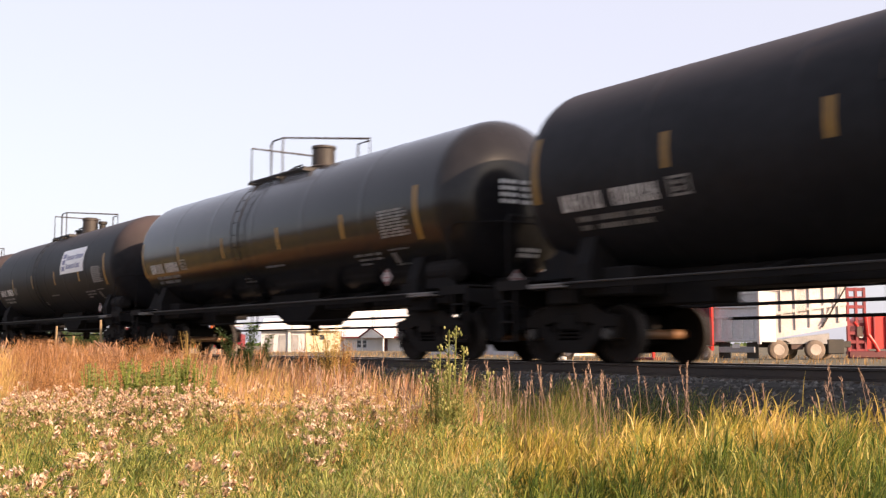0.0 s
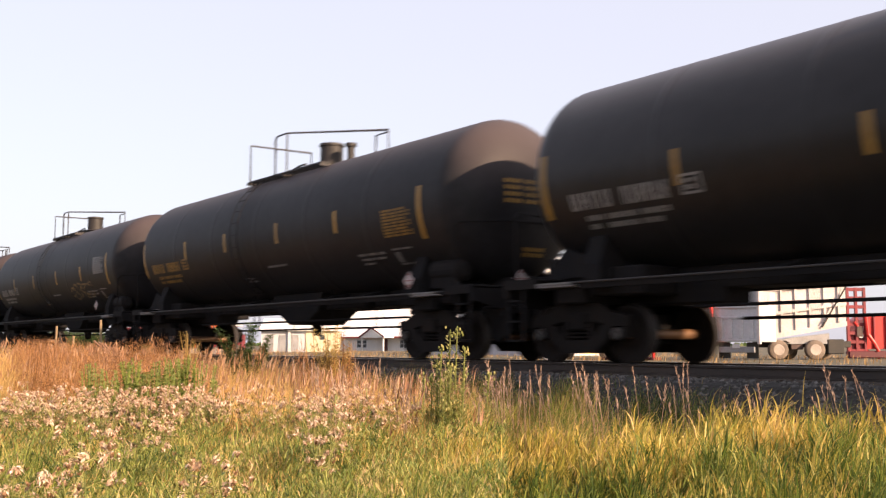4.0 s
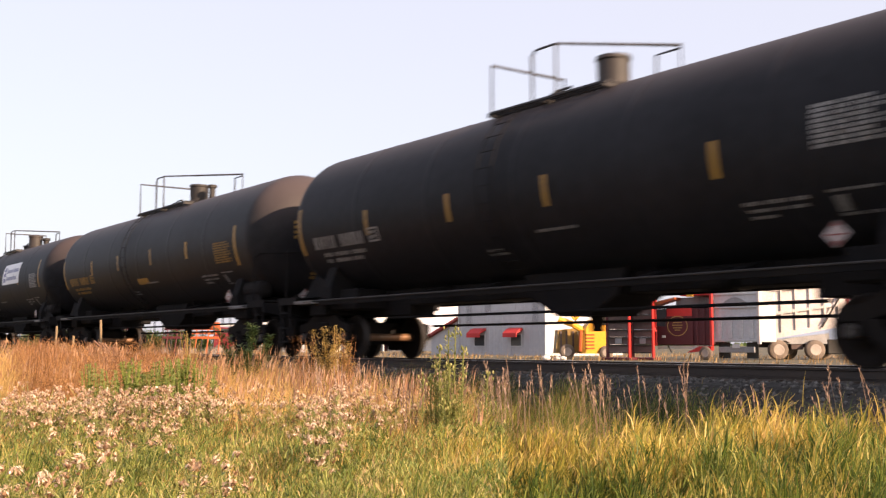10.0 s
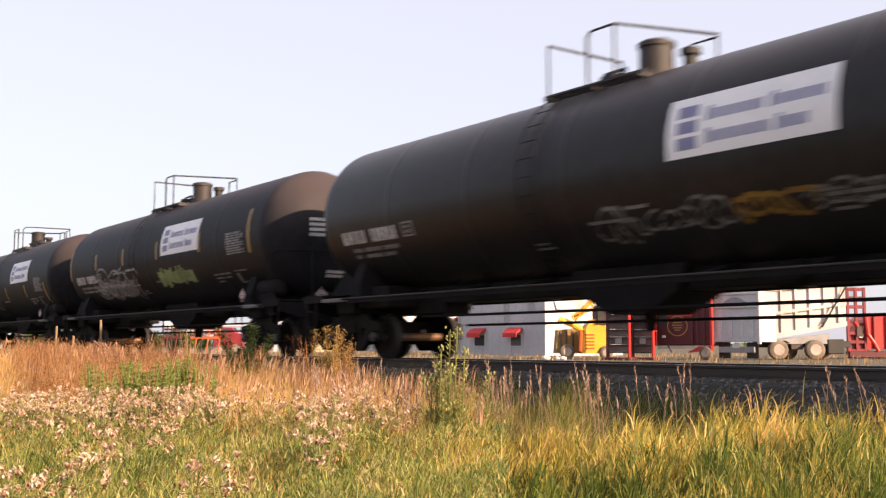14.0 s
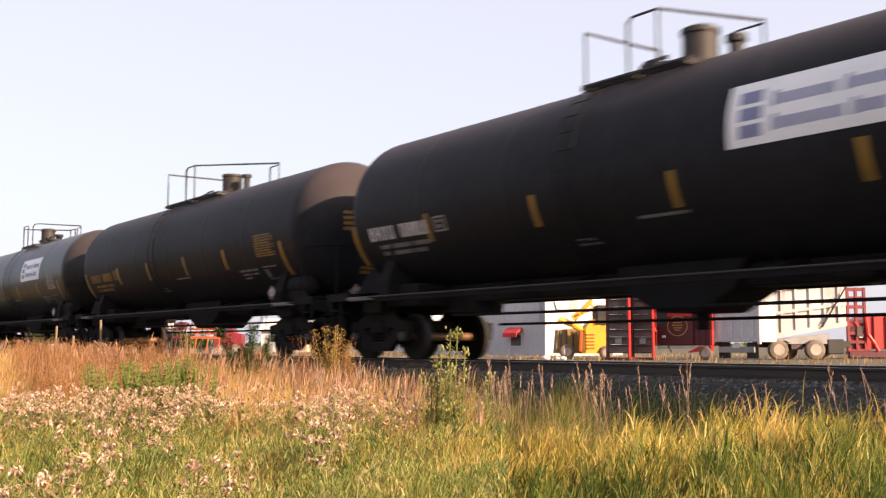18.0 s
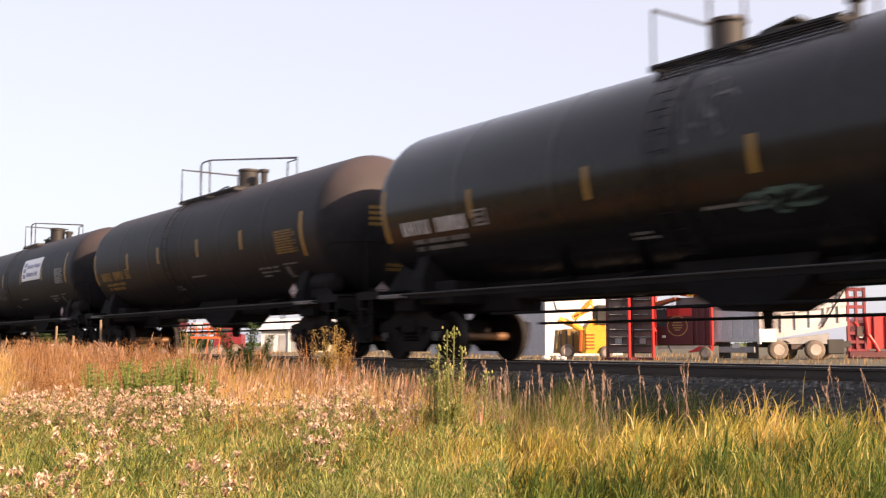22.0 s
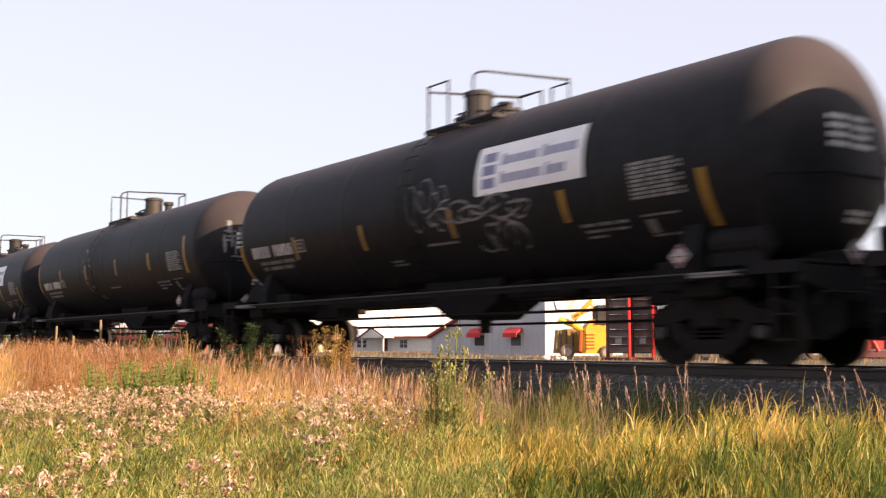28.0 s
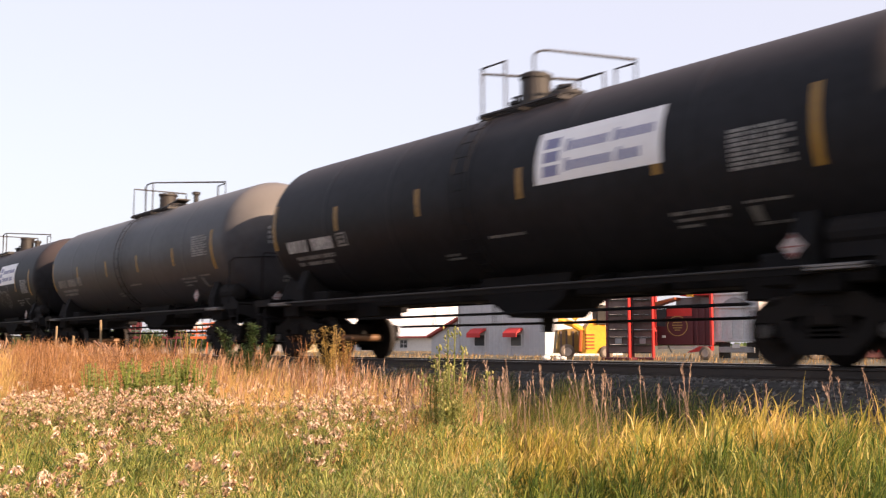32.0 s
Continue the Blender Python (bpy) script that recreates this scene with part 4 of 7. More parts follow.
# ---- grass and weeds ----
GREEN = leafy("green_grass", [(0.0, (0.06, 0.10, 0.018)), (0.35, (0.19, 0.225, 0.045)), (0.7, (0.44, 0.39, 0.11)), (1.0, (0.70, 0.53, 0.25))], 0.35, spread=0.5, own=0.65, scale=1.6)
HERB = leafy("herb_leaf", [(0.0, (0.045, 0.075, 0.016)), (0.4, (0.15, 0.195, 0.042)), (0.75, (0.32, 0.32, 0.09)), (1.0, (0.54, 0.38, 0.20))], 0.3, spread=0.5, own=0.7, scale=2.2)
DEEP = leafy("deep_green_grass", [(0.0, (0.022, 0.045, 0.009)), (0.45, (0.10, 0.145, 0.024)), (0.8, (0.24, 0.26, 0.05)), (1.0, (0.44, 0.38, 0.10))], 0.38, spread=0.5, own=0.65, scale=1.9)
WEED = leafy("green_weed_leaf", [(0.0, (0.09, 0.14, 0.028)), (0.5, (0.22, 0.27, 0.065)), (1.0, (0.40, 0.39, 0.13))], 0.45)
GOLD = leafy("ripe_grass", [(0.0, (0.36, 0.23, 0.07)), (0.4, (0.66, 0.43, 0.15)), (0.8, (0.80, 0.56, 0.24)), (1.0, (0.60, 0.35, 0.15))], 0.45)
LUSH = leafy("lush_grass", [(0.0, (0.10, 0.12, 0.02)), (0.3, (0.31, 0.275, 0.05)), (0.65, (0.56, 0.425, 0.10)), (1.0, (0.76, 0.54, 0.21))], 0.4, spread=0.42, own=0.65, scale=1.9)
RUSSET = leafy("russet_seed_heads", [(0.0, (0.20, 0.10, 0.055)), (0.5, (0.36, 0.20, 0.12)), (1.0, (0.52, 0.36, 0.24))], 0.3)
FLUFF = leafy("thistle_down", [(0.0, (0.33, 0.20, 0.12)), (0.4, (0.58, 0.40, 0.28)), (0.8, (0.78, 0.61, 0.47)), (1.0, (0.90, 0.78, 0.66))], 0.35)
BRACT = leafy("thistle_bract", [(0.0, (0.13, 0.07, 0.035)), (0.5, (0.26, 0.15, 0.075)), (1.0, (0.42, 0.27, 0.15))], 0.2)
BROWN_GRASS = leafy("reddish_brown_grass", [(0.0, (0.15, 0.070, 0.028)), (0.5, (0.34, 0.165, 0.065)), (1.0, (0.52, 0.28, 0.115))], 0.35)
BANK_DRY = leafy("dry_bank_grass", [(0.0, (0.20, 0.12, 0.05)), (0.5, (0.42, 0.27, 0.12)), (1.0, (0.62, 0.42, 0.20))], 0.4)
LEAF = leafy("thistle_leaf", [(0.0, (0.16, 0.19, 0.055)), (0.5, (0.33, 0.34, 0.12)), (1.0, (0.56, 0.51, 0.23))], 0.5)
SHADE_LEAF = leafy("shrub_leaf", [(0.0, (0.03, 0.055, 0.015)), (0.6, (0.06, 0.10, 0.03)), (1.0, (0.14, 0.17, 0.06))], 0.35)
STRAW_LEAF = leafy("dry_weed_leaf", [(0.0, (0.24, 0.17, 0.05)), (0.5, (0.46, 0.33, 0.10)), (1.0, (0.64, 0.46, 0.18))], 0.4)
WOOD = material("weathered_stake", (0.30, 0.22, 0.13), 0.85, 0, (0.18, 0.13, 0.08), 6, 0.5, 0.5, 30)
rng = np.random.default_rng(7)


def ground_z(x, y):
    return -0.92 + 0.05 * np.sin(x * 0.31 + 1.0) * np.cos(y * 0.43)


def blades(x, y, z, height, width, lean, heading, curl, segments=3):
    """Tapered blades as one list of points and faces: bent ribbons that turn their flat side any way."""
    n, k = len(x), segments
    t = np.linspace(0, 1, k + 1)[None, :]
    bend = lean[:, None] * t + curl[:, None] * t * t
    out = np.cumsum(np.sin(bend), 1) / k * height[:, None]
    up = np.cumsum(np.cos(bend), 1) / k * height[:, None]
    out -= out[:, :1]
    up -= up[:, :1]
    cx = x[:, None] + out * np.cos(heading)[:, None]
    cy = y[:, None] + out * np.sin(heading)[:, None]
    cz = z[:, None] + up
    face = rng.uniform(0, 2 * math.pi, n)
    w = width[:, None] * (1 - t ** 1.6) * 0.5
    wx, wy = w * np.cos(face)[:, None], w * np.sin(face)[:, None]
    v = np.stack([np.stack([cx - wx, cy - wy, cz], -1)[:, :k], np.stack([cx + wx, cy + wy, cz], -1)[:, :k]], 2).reshape(n, 2 * k, 3)
    tip = np.stack([cx, cy, cz], -1)[:, k:]
    verts = np.concatenate([v, tip], 1).reshape(-1, 3)
    base = (np.arange(n) * (2 * k + 1))[:, None]
    quads = [np.concatenate([base + 2 * i, base + 2 * i + 1, base + 2 * i + 3, base + 2 * i + 2], 1) for i in range(k - 1)]
    quads = np.stack(quads, 1).reshape(-1, 4)
    tris = np.concatenate([base + 2 * k - 2, base + 2 * k - 1, base + 2 * k], 1)
    return verts, quads, tris


def grass_object(name, sets, mat, label, category="grass", kind="stuff"):
    vs, polys, off = [], [], 0
    loops, starts, totals = [], [], []
    for verts, quads, tris in sets:
        vs.append(verts)
        loops += [(quads + off).ravel(), (tris + off).ravel()]
        totals += [np.full(len(quads), 4), np.full(len(tris), 3)]
        off += len(verts)
    vs, loops, totals = np.concatenate(vs), np.concatenate(loops), np.concatenate(totals)
    me = bpy.data.meshes.new(name)
    me.vertices.add(len(vs))
    me.vertices.foreach_set("co", vs.astype(np.float32).ravel())
    me.loops.add(len(loops))
    me.loops.foreach_set("vertex_index", loops.astype(np.int32))
    me.polygons.add(len(totals))
    me.polygons.foreach_set("loop_start", np.concatenate([[0], np.cumsum(totals)[:-1]]).astype(np.int32))
    me.update(calc_edges=True)
    me.validate()
    me.materials.append(mat)
    ob = put(name, me)
    return tagged(ob, label, category, kind=kind)


def scatter(n, x0, x1, y0, y1):
    return rng.uniform(x0, x1, n), rng.uniform(y0, y1, n)


def wedge(x, y, margin=1.2):
    """Only the ground that lies before the camera and a little to its sides."""
    dx, dy = x - EYE.x, y - EYE.y
    ahead = -math.cos(AXIS) * dx + math.sin(AXIS) * dy
    across = math.sin(AXIS) * dx + math.cos(AXIS) * dy
    return (ahead > 2.5) & (np.abs(across) < 0.45 * ahead + margin), ahead, across


def patchy(x, y, f, s):
    return 0.5 + 0.25 * (np.sin(x * f + s) + np.sin(y * f * 1.3 + 2 * s) * np.cos(x * f * 0.6 - s) + 0.6 * np.sin((x + y) * f * 2.1 + s))


WIND = 0.55      # the way the blades lean, towards +x and a little away


def tufts(cx, cy, size, lift, count):
    """Blades that fan out of tufts: one entry a blade, with its tuft's size."""
    n = len(cx)
    k = np.repeat(np.arange(n), count)
    m = len(k)
    a, r = rng.uniform(0, 2 * math.pi, m), np.abs(rng.normal(0, 0.075, m))
    x, y = cx[k] + r * np.cos(a), cy[k] + r * np.sin(a)
    out = np.clip(r / 0.14, 0, 1)
    h = size[k] * rng.uniform(0.55, 1.08, m) * (1.05 - 0.25 * out)
    lean = rng.uniform(0.0, 0.3, m) + 0.5 * out
    # each fans out its own way, and all lean a little with the wind
    hx, hy = np.cos(a) + lift * math.cos(WIND), np.sin(a) + lift * math.sin(WIND)
    return x, y, h, lean, np.arctan2(hy, hx), k


def near_grass():
    # tufts of grass over a low thatch: green near the camera, yellow-green towards +x, straw among both towards the track
    x, y = scatter(30000, -30, 2, -12.5, -4.0)
    ok, ahead, across = wedge(x, y, 0.5)
    share = across / ahead
    right = share > 0.02 + 0.10 * (patchy(x, y, 1.1, 0.7) - 0.5)
    # towards +x the tall grass ends in a ragged edge before the ditch
    edge = 9.7 + 0.9 * (patchy(x, y, 2.3, 4.4) - 0.5) + 0.9 * np.clip(share - 0.25, 0, 1)
    gaps = patchy(x, y, 3.1, 0.3) + 0.5 * patchy(x, y, 7.0, 1.1)
    keep = ok & (ahead > 3.2) & (ahead < 15.5) & (~right | (ahead < edge)) & (rng.uniform(0, 1, len(x)) < np.clip(gaps * 2.2 - 0.85, 0.03, 1) * np.where(right, 0.62, 1.0))
    x, y, ahead, share, right = x[keep], y[keep], ahead[keep], share[keep], right[keep]
    p = patchy(x, y, 1.7, 2.0)
    rise = np.interp(share, [-0.1, 0.03, 0.13, 0.18, 0.24, 0.43], [0.56, 0.52, 0.50, 0.62, 0.78, 0.86])
    size = np.where(right, rise * (0.62 + 0.40 * np.clip((ahead - 5.2) / 3.8, 0, 1)), 0.50) * (0.72 + 0.46 * p) * rng.uniform(0.8, 1.15, len(x))
    dry = np.clip((ahead - 6.2) / 6.0, 0.05, 0.7) * (0.4 + 1.1 * patchy(x, y, 1.3, 3.3))
    kind = rng.uniform(0, 1, len(x))
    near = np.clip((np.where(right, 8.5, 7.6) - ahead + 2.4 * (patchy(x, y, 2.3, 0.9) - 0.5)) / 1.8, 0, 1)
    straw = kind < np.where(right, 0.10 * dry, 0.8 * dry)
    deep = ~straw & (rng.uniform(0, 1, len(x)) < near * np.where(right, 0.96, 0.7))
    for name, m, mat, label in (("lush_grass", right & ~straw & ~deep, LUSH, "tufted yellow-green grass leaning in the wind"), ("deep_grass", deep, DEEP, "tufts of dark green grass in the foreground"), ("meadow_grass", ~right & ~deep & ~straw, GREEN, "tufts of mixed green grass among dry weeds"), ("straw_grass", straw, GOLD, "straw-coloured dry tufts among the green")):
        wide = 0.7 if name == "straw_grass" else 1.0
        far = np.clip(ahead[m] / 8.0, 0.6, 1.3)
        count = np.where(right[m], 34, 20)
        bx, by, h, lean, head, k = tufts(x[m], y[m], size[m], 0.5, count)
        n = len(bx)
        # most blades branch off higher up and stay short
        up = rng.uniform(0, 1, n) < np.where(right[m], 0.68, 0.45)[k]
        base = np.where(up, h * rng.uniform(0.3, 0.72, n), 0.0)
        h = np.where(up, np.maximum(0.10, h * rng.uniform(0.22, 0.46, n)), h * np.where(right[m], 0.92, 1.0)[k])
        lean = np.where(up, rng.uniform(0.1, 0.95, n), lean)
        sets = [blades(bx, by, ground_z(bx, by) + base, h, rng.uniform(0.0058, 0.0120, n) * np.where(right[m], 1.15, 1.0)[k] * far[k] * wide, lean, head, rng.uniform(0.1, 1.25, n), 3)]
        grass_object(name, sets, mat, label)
    # small leaves of herbs between the tufts on the meadow's side
    x, y = scatter(420000, -26, 0, -12.5, -5.2)
    ok, ahead, across = wedge(x, y, 0.4)
    share = across / ahead
    lots = np.clip(patchy(x, y, 3.7, 2.6) * 1.7 - 0.35, 0.05, 1) * np.clip(7.5 / ahead, 0, 1)
    keep = ok & (ahead > 3.2) & (ahead < 12.5) & (share < 0.06) & (rng.uniform(0, 1, len(x)) < lots)
    x, y, ahead = x[keep], y[keep], ahead[keep]
    n = len(x)
    top = (0.34 + 0.26 * patchy(x, y, 2.9, 1.9)) * rng.uniform(0.35, 1.0, n)
    sets = blades(x, y, ground_z(x, y) + top, rng.uniform(0.04, 0.10, n), rng.uniform(0.005, 0.012, n) * np.clip(ahead / 8, 0.6, 1), rng.uniform(0.2, 1.3, n), rng.uniform(0, 6.28, n), rng.uniform(0.2, 1.2, n), 2)
    grass_object("herb_leaves", [sets], HERB, "small green and yellowing herb leaves in the meadow", "herbs")


near_grass()


def ripe_grass():
    # tall ripe grass along the foot of the bank, towards -x
    x, y = scatter(400000, -75, -6, -8.2, -3.3)
    ok, ahead, across = wedge(x, y, 0.8)
    side_w = across / ahead
    back = np.clip((y + 8.4) / 2.4, 0, 1)
    dens = np.clip(14.0 / ahead, 0, 1) * back * np.clip((0.045 - side_w) / 0.09, 0, 1)
    keep = ok & (rng.uniform(0, 1, len(x)) < dens * np.clip(0.25 + 1.2 * patchy(x, y, 1.9, 5.0), 0.2, 1))
    x, y, side_w = x[keep], y[keep], side_w[keep]
    n = len(x)
    h = (0.74 + 0.40 * np.clip((-x - 9) / 14, 0, 1)) * rng.uniform(0.55, 1.14, n) * (0.8 + 0.36 * patchy(x, y, 0.9, 4.0))
    brown = (side_w > -0.41) & (side_w < -0.235 - 0.03 * np.sin(y * 3)) & (rng.uniform(0, 1, n) < 0.95 * np.clip(1.9 * patchy(x, y, 0.8, 2.2), 0.45, 1))
    for name, m, mat, label in (("ripe_grass", ~brown, GOLD, "tall golden ripe grass beside the railway bank"), ("russet_grass", brown, BROWN_GRASS, "reddish-brown dry grass in the golden stand")):
        a, b, q = x[m], y[m], m.sum()
        stems = blades(a, b, ground_z(a, b), h[m] * (1.0 if name == "ripe_grass" else 1.04), rng.uniform(0.0025, 0.0062, q) * np.clip(-a / 18, 1, 2.0), rng.uniform(0, 0.4, q), rng.normal(WIND, 1.4, q), rng.uniform(0.1, 1.3, q))
        grass_object(name, [stems], mat, label)
    # loose feathery panicles over the russet stems
    a, b, hh = np.repeat(x[brown], 3), np.repeat(y[brown], 3), np.repeat(h[brown], 3)
    k = len(a)
    sets = [blades(a + rng.normal(0.03, 0.05, k), b + rng.normal(0, 0.05, k), ground_z(a, b) + hh * rng.uniform(0.62, 1.02, k), rng.uniform(0.03, 0.08, k), rng.uniform(0.004, 0.009, k) * np.clip(-a / 18, 1, 2), rng.uniform(0.2, 1.6, k), rng.uniform(0, 6.28, k), rng.uniform(0, 0.8, k), 2)]
    grass_object("russet_panicles", sets, BROWN_GRASS, "feathery reddish-brown panicles over dry grass")
    # seed heads on some of the stems
    m = rng.uniform(0, 1, n) < 0.04
    a, b, hh = x[m], y[m], h[m]
    k = len(a)
    sets = []
    for j in range(3):
        sets.append(blades(a + rng.normal(0.02, 0.03, k), b + rng.normal(0, 0.03, k), ground_z(a, b) + hh * rng.uniform(0.78, 0.92, k), rng.uniform(0.10, 0.22, k), rng.uniform(0.008, 0.018, k) * np.clip(-a / 20, 1, 2), rng.uniform(0.1, 0.5, k), rng.normal(WIND, 1.0, k), rng.uniform(0, 0.5, k)))
    grass_object("seed_heads", sets, RUSSET, "russet seed heads over the ripe grass")


ripe_grass()


def bank_grass():
    # low grass in the ditch and up the ballast's foot, its green darkened for the train's shade, with dry litter among
    # it
    x, y = scatter(360000, -40, 2, -8.0, -1.7)
    ok, ahead, across = wedge(x, y)
    share = across / ahead
    dense = np.clip((-1.75 - y) / 0.8, 0.03, 1.0) * np.where(patchy(x, y, 2.2, 1.0) > 0.42, 1, 0.22) * np.clip(1.35 - share * 3.2, 0.22, 1)
    keep = ok & ((y > -5.2) | (share > 0.0)) & (ahead > 9.0) & (rng.uniform(0, 1, len(x)) < np.clip(11.0 / ahead, 0, 1) * dense)
    x, y, share = x[keep], y[keep], share[keep]
    n = len(x)
    z = np.maximum(ground_z(x, y), -0.86 + (y + 3.1) * 0.45)
    h = rng.uniform(0.25, 0.72, n) * np.clip((-1.6 - y) / 1.2, 0.4, 1.0) * (0.6 + 0.6 * patchy(x, y, 1.4, 2.6)) * np.clip(1.3 - 1.6 * share, 0.7, 1.3)
    dry = rng.uniform(0, 1, n) < np.clip(0.42 - 0.9 * share, 0.16, 0.45) * (0.5 + patchy(x, y, 1.2, 3.9))
    for name, m, mat, label in (("bank_grass", ~dry, DEEP, "thin green grass at the foot of the ballast"), ("dry_bank_grass", dry, BANK_DRY, "dry brownish grass at the foot of the ballast")):
        q = m.sum()
        grass_object(name, [blades(x[m], y[m], z[m], h[m], rng.uniform(0.004, 0.009, q), rng.uniform(0, 0.5, q), rng.normal(WIND, 1.4, q), rng.uniform(0.1, 1.2, q), 2)], mat, label)


bank_grass()


def prairie_grass():
    # the same meadow goes on all round, thinner
    x, y = scatter(60000, -90, 45, -45, -3.6)
    ok, ahead, across = wedge(x, y, 0.4)
    keep = ~(ok & (ahead < 24)) & (np.hypot(x - EYE.x, y - EYE.y) > 1.6)
    x, y = x[keep], y[keep]
    n = len(x)
    for name, m, mat, label in (("prairie_grass", patchy(x, y, 0.3, 1.0) > 0.5, GREEN, "green and yellow prairie grass around the track"), ("dry_prairie_grass", patchy(x, y, 0.3, 1.0) <= 0.5, GOLD, "dry golden prairie grass around the track")):
        q = m.sum()
        grass_object(name, [blades(x[m], y[m], ground_z(x[m], y[m]), rng.uniform(0.25, 0.65, q), rng.uniform(0.02, 0.05, q), rng.uniform(0, 0.5, q), rng.normal(WIND, 1.5, q), rng.uniform(0.1, 1.4, q), 2)], mat, label)


prairie_grass()


def yard_weeds():
    # dry grass between the track and the yard
    x, y = scatter(15000, -110, 10, 3.4, 52)
    ok, ahead, across = wedge(x, y, 0.5)
    keep = ok & (ahead > 18) & (rng.uniform(0, 1, len(x)) < np.clip(2.2 * patchy(x, y, 0.5, 1.7) - 0.6, 0.05, 1))
    x, y = x[keep], y[keep]
    n = len(x)
    h = rng.uniform(0.12, 0.40, n) * (0.5 + 0.9 * patchy(x, y, 0.35, 0.4))
    z = np.array([ground_height(a, b) for a, b in zip(x, y)])
    grass_object("yard_weeds", [blades(x, y, z, h, rng.uniform(0.02, 0.05, n), rng.uniform(0, 0.4, n), rng.normal(WIND, 1.0, n), rng.uniform(0.1, 0.8, n), 2)], BANK_DRY, "dry weeds across the gravel yard")


yard_weeds()


def ballast_stones():
    n = 7000
    x, y = rng.uniform(-26, 1.5, n), rng.uniform(-3.1, -0.95, n)
    z = np.interp(y, [-3.1, -1.75, -1.4], [-0.86, -0.23, -0.19])
    base = np.array([(1, 0, 0), (-0.5, 0.87, 0), (-0.5, -0.87, 0), (0, 0, 1), (0.2, 0.1, -1), (-0.9, 0.1, 0.4), (0.5, 0.6, 0.6)])
    tri = np.array([(0, 6, 3), (6, 1, 3), (1, 5, 3), (5, 2, 3), (2, 0, 3), (0, 4, 6), (6, 4, 1), (1, 4, 5), (5, 4, 2), (2, 4, 0)])
    s = rng.uniform(0.018, 0.045, n)
    ang = rng.uniform(0, 2 * math.pi, n)
    q = base[None] * (1 + rng.uniform(-0.3, 0.3, (n, 7, 3))) * s[:, None, None]
    c, d = np.cos(ang)[:, None], np.sin(ang)[:, None]
    v = np.stack([q[..., 0] * c - q[..., 1] * d + x[:, None], q[..., 0] * d + q[..., 1] * c + y[:, None], q[..., 2] * 0.8 + z[:, None]], -1).reshape(-1, 3)
    f = (tri[None] + (np.arange(n) * 7)[:, None, None]).reshape(-1, 3)
    grass_object("ballast_stones", [(v, np.zeros((0, 4), int), f)], STONE, "loose grey crushed stones on the ballast shoulder", "gravel")


STONE = material("crushed_stone", (0.12, 0.115, 0.11), 0.9, 0, (0.06, 0.056, 0.053), 12, 0.6)
sn, sl = STONE.node_tree.nodes, STONE.node_tree.links
sg, sh, sm = sn.new("ShaderNodeNewGeometry"), sn.new("ShaderNodeHueSaturation"), sn.new("ShaderNodeMapRange")
sm.inputs[3].default_value, sm.inputs[4].default_value = 0.45, 1.6
sl.new(sg.outputs["Random Per Island"], sm.inputs[0])
sl.new(sm.outputs[0], sh.inputs["Value"])
sl.new(sn["Principled BSDF"].inputs["Base Color"].links[0].from_socket, sh.inputs["Color"])
sl.new(sh.outputs[0], sn["Principled BSDF"].inputs["Base Color"])
ballast_stones()


# ---- single plants ----
def leaf(bm, root, way, length, width, droop=0.4, mi=0):
    """A pointed leaf with a folded midrib."""
    root, way = Vector(root), Vector(way).normalized()
    sidew = way.cross(Vector((0, 0, 1))).normalized() * width
    p = [root + way * length * t + Vector((0, 0, -droop * length * t * t)) for t in (0, 0.4, 0.75, 1.0)]
    a, b = bm.verts.new(p[0]), bm.verts.new(p[3])
    mid = [bm.verts.new(p[1]), bm.verts.new(p[2])]
    for s in (-1, 1):
        e = [bm.verts.new(p[1] + s * sidew + Vector((0, 0, width * 0.3))), bm.verts.new(p[2] + s * sidew * 0.6 + Vector((0, 0, width * 0.2)))]
        for f in ((a, e[0], mid[0]), (mid[0], e[0], e[1], mid[1]), (mid[1], e[1], b)):
            bm.faces.new(f).material_index = mi


def puff(bm, c, r, rnd):
    """A tuft of down that spills upwards out of one point."""
    c = Vector(c)
    tilt = (rnd.gauss(0, 0.6), rnd.gauss(0, 0.6))
    for i in range(26):
        w = Vector((rnd.gauss(tilt[0], 0.8), rnd.gauss(tilt[1], 0.8), rnd.gauss(0.3, 0.9))).normalized()
        o = c + w * r * rnd.uniform(0.1, 1.15)
        n = (w + Vector((rnd.uniform(-1, 1), rnd.uniform(-1, 1), rnd.uniform(-1, 1))) * 0.8).normalized()
        u = n.orthogonal().normalized() * r * rnd.uniform(0.10, 0.24)
        v = n.cross(u).normalized() * r * rnd.uniform(0.25, 0.6)
        bm.faces.new([bm.verts.new(o + q) for q in (-u, v * 0.8, u, -v)])


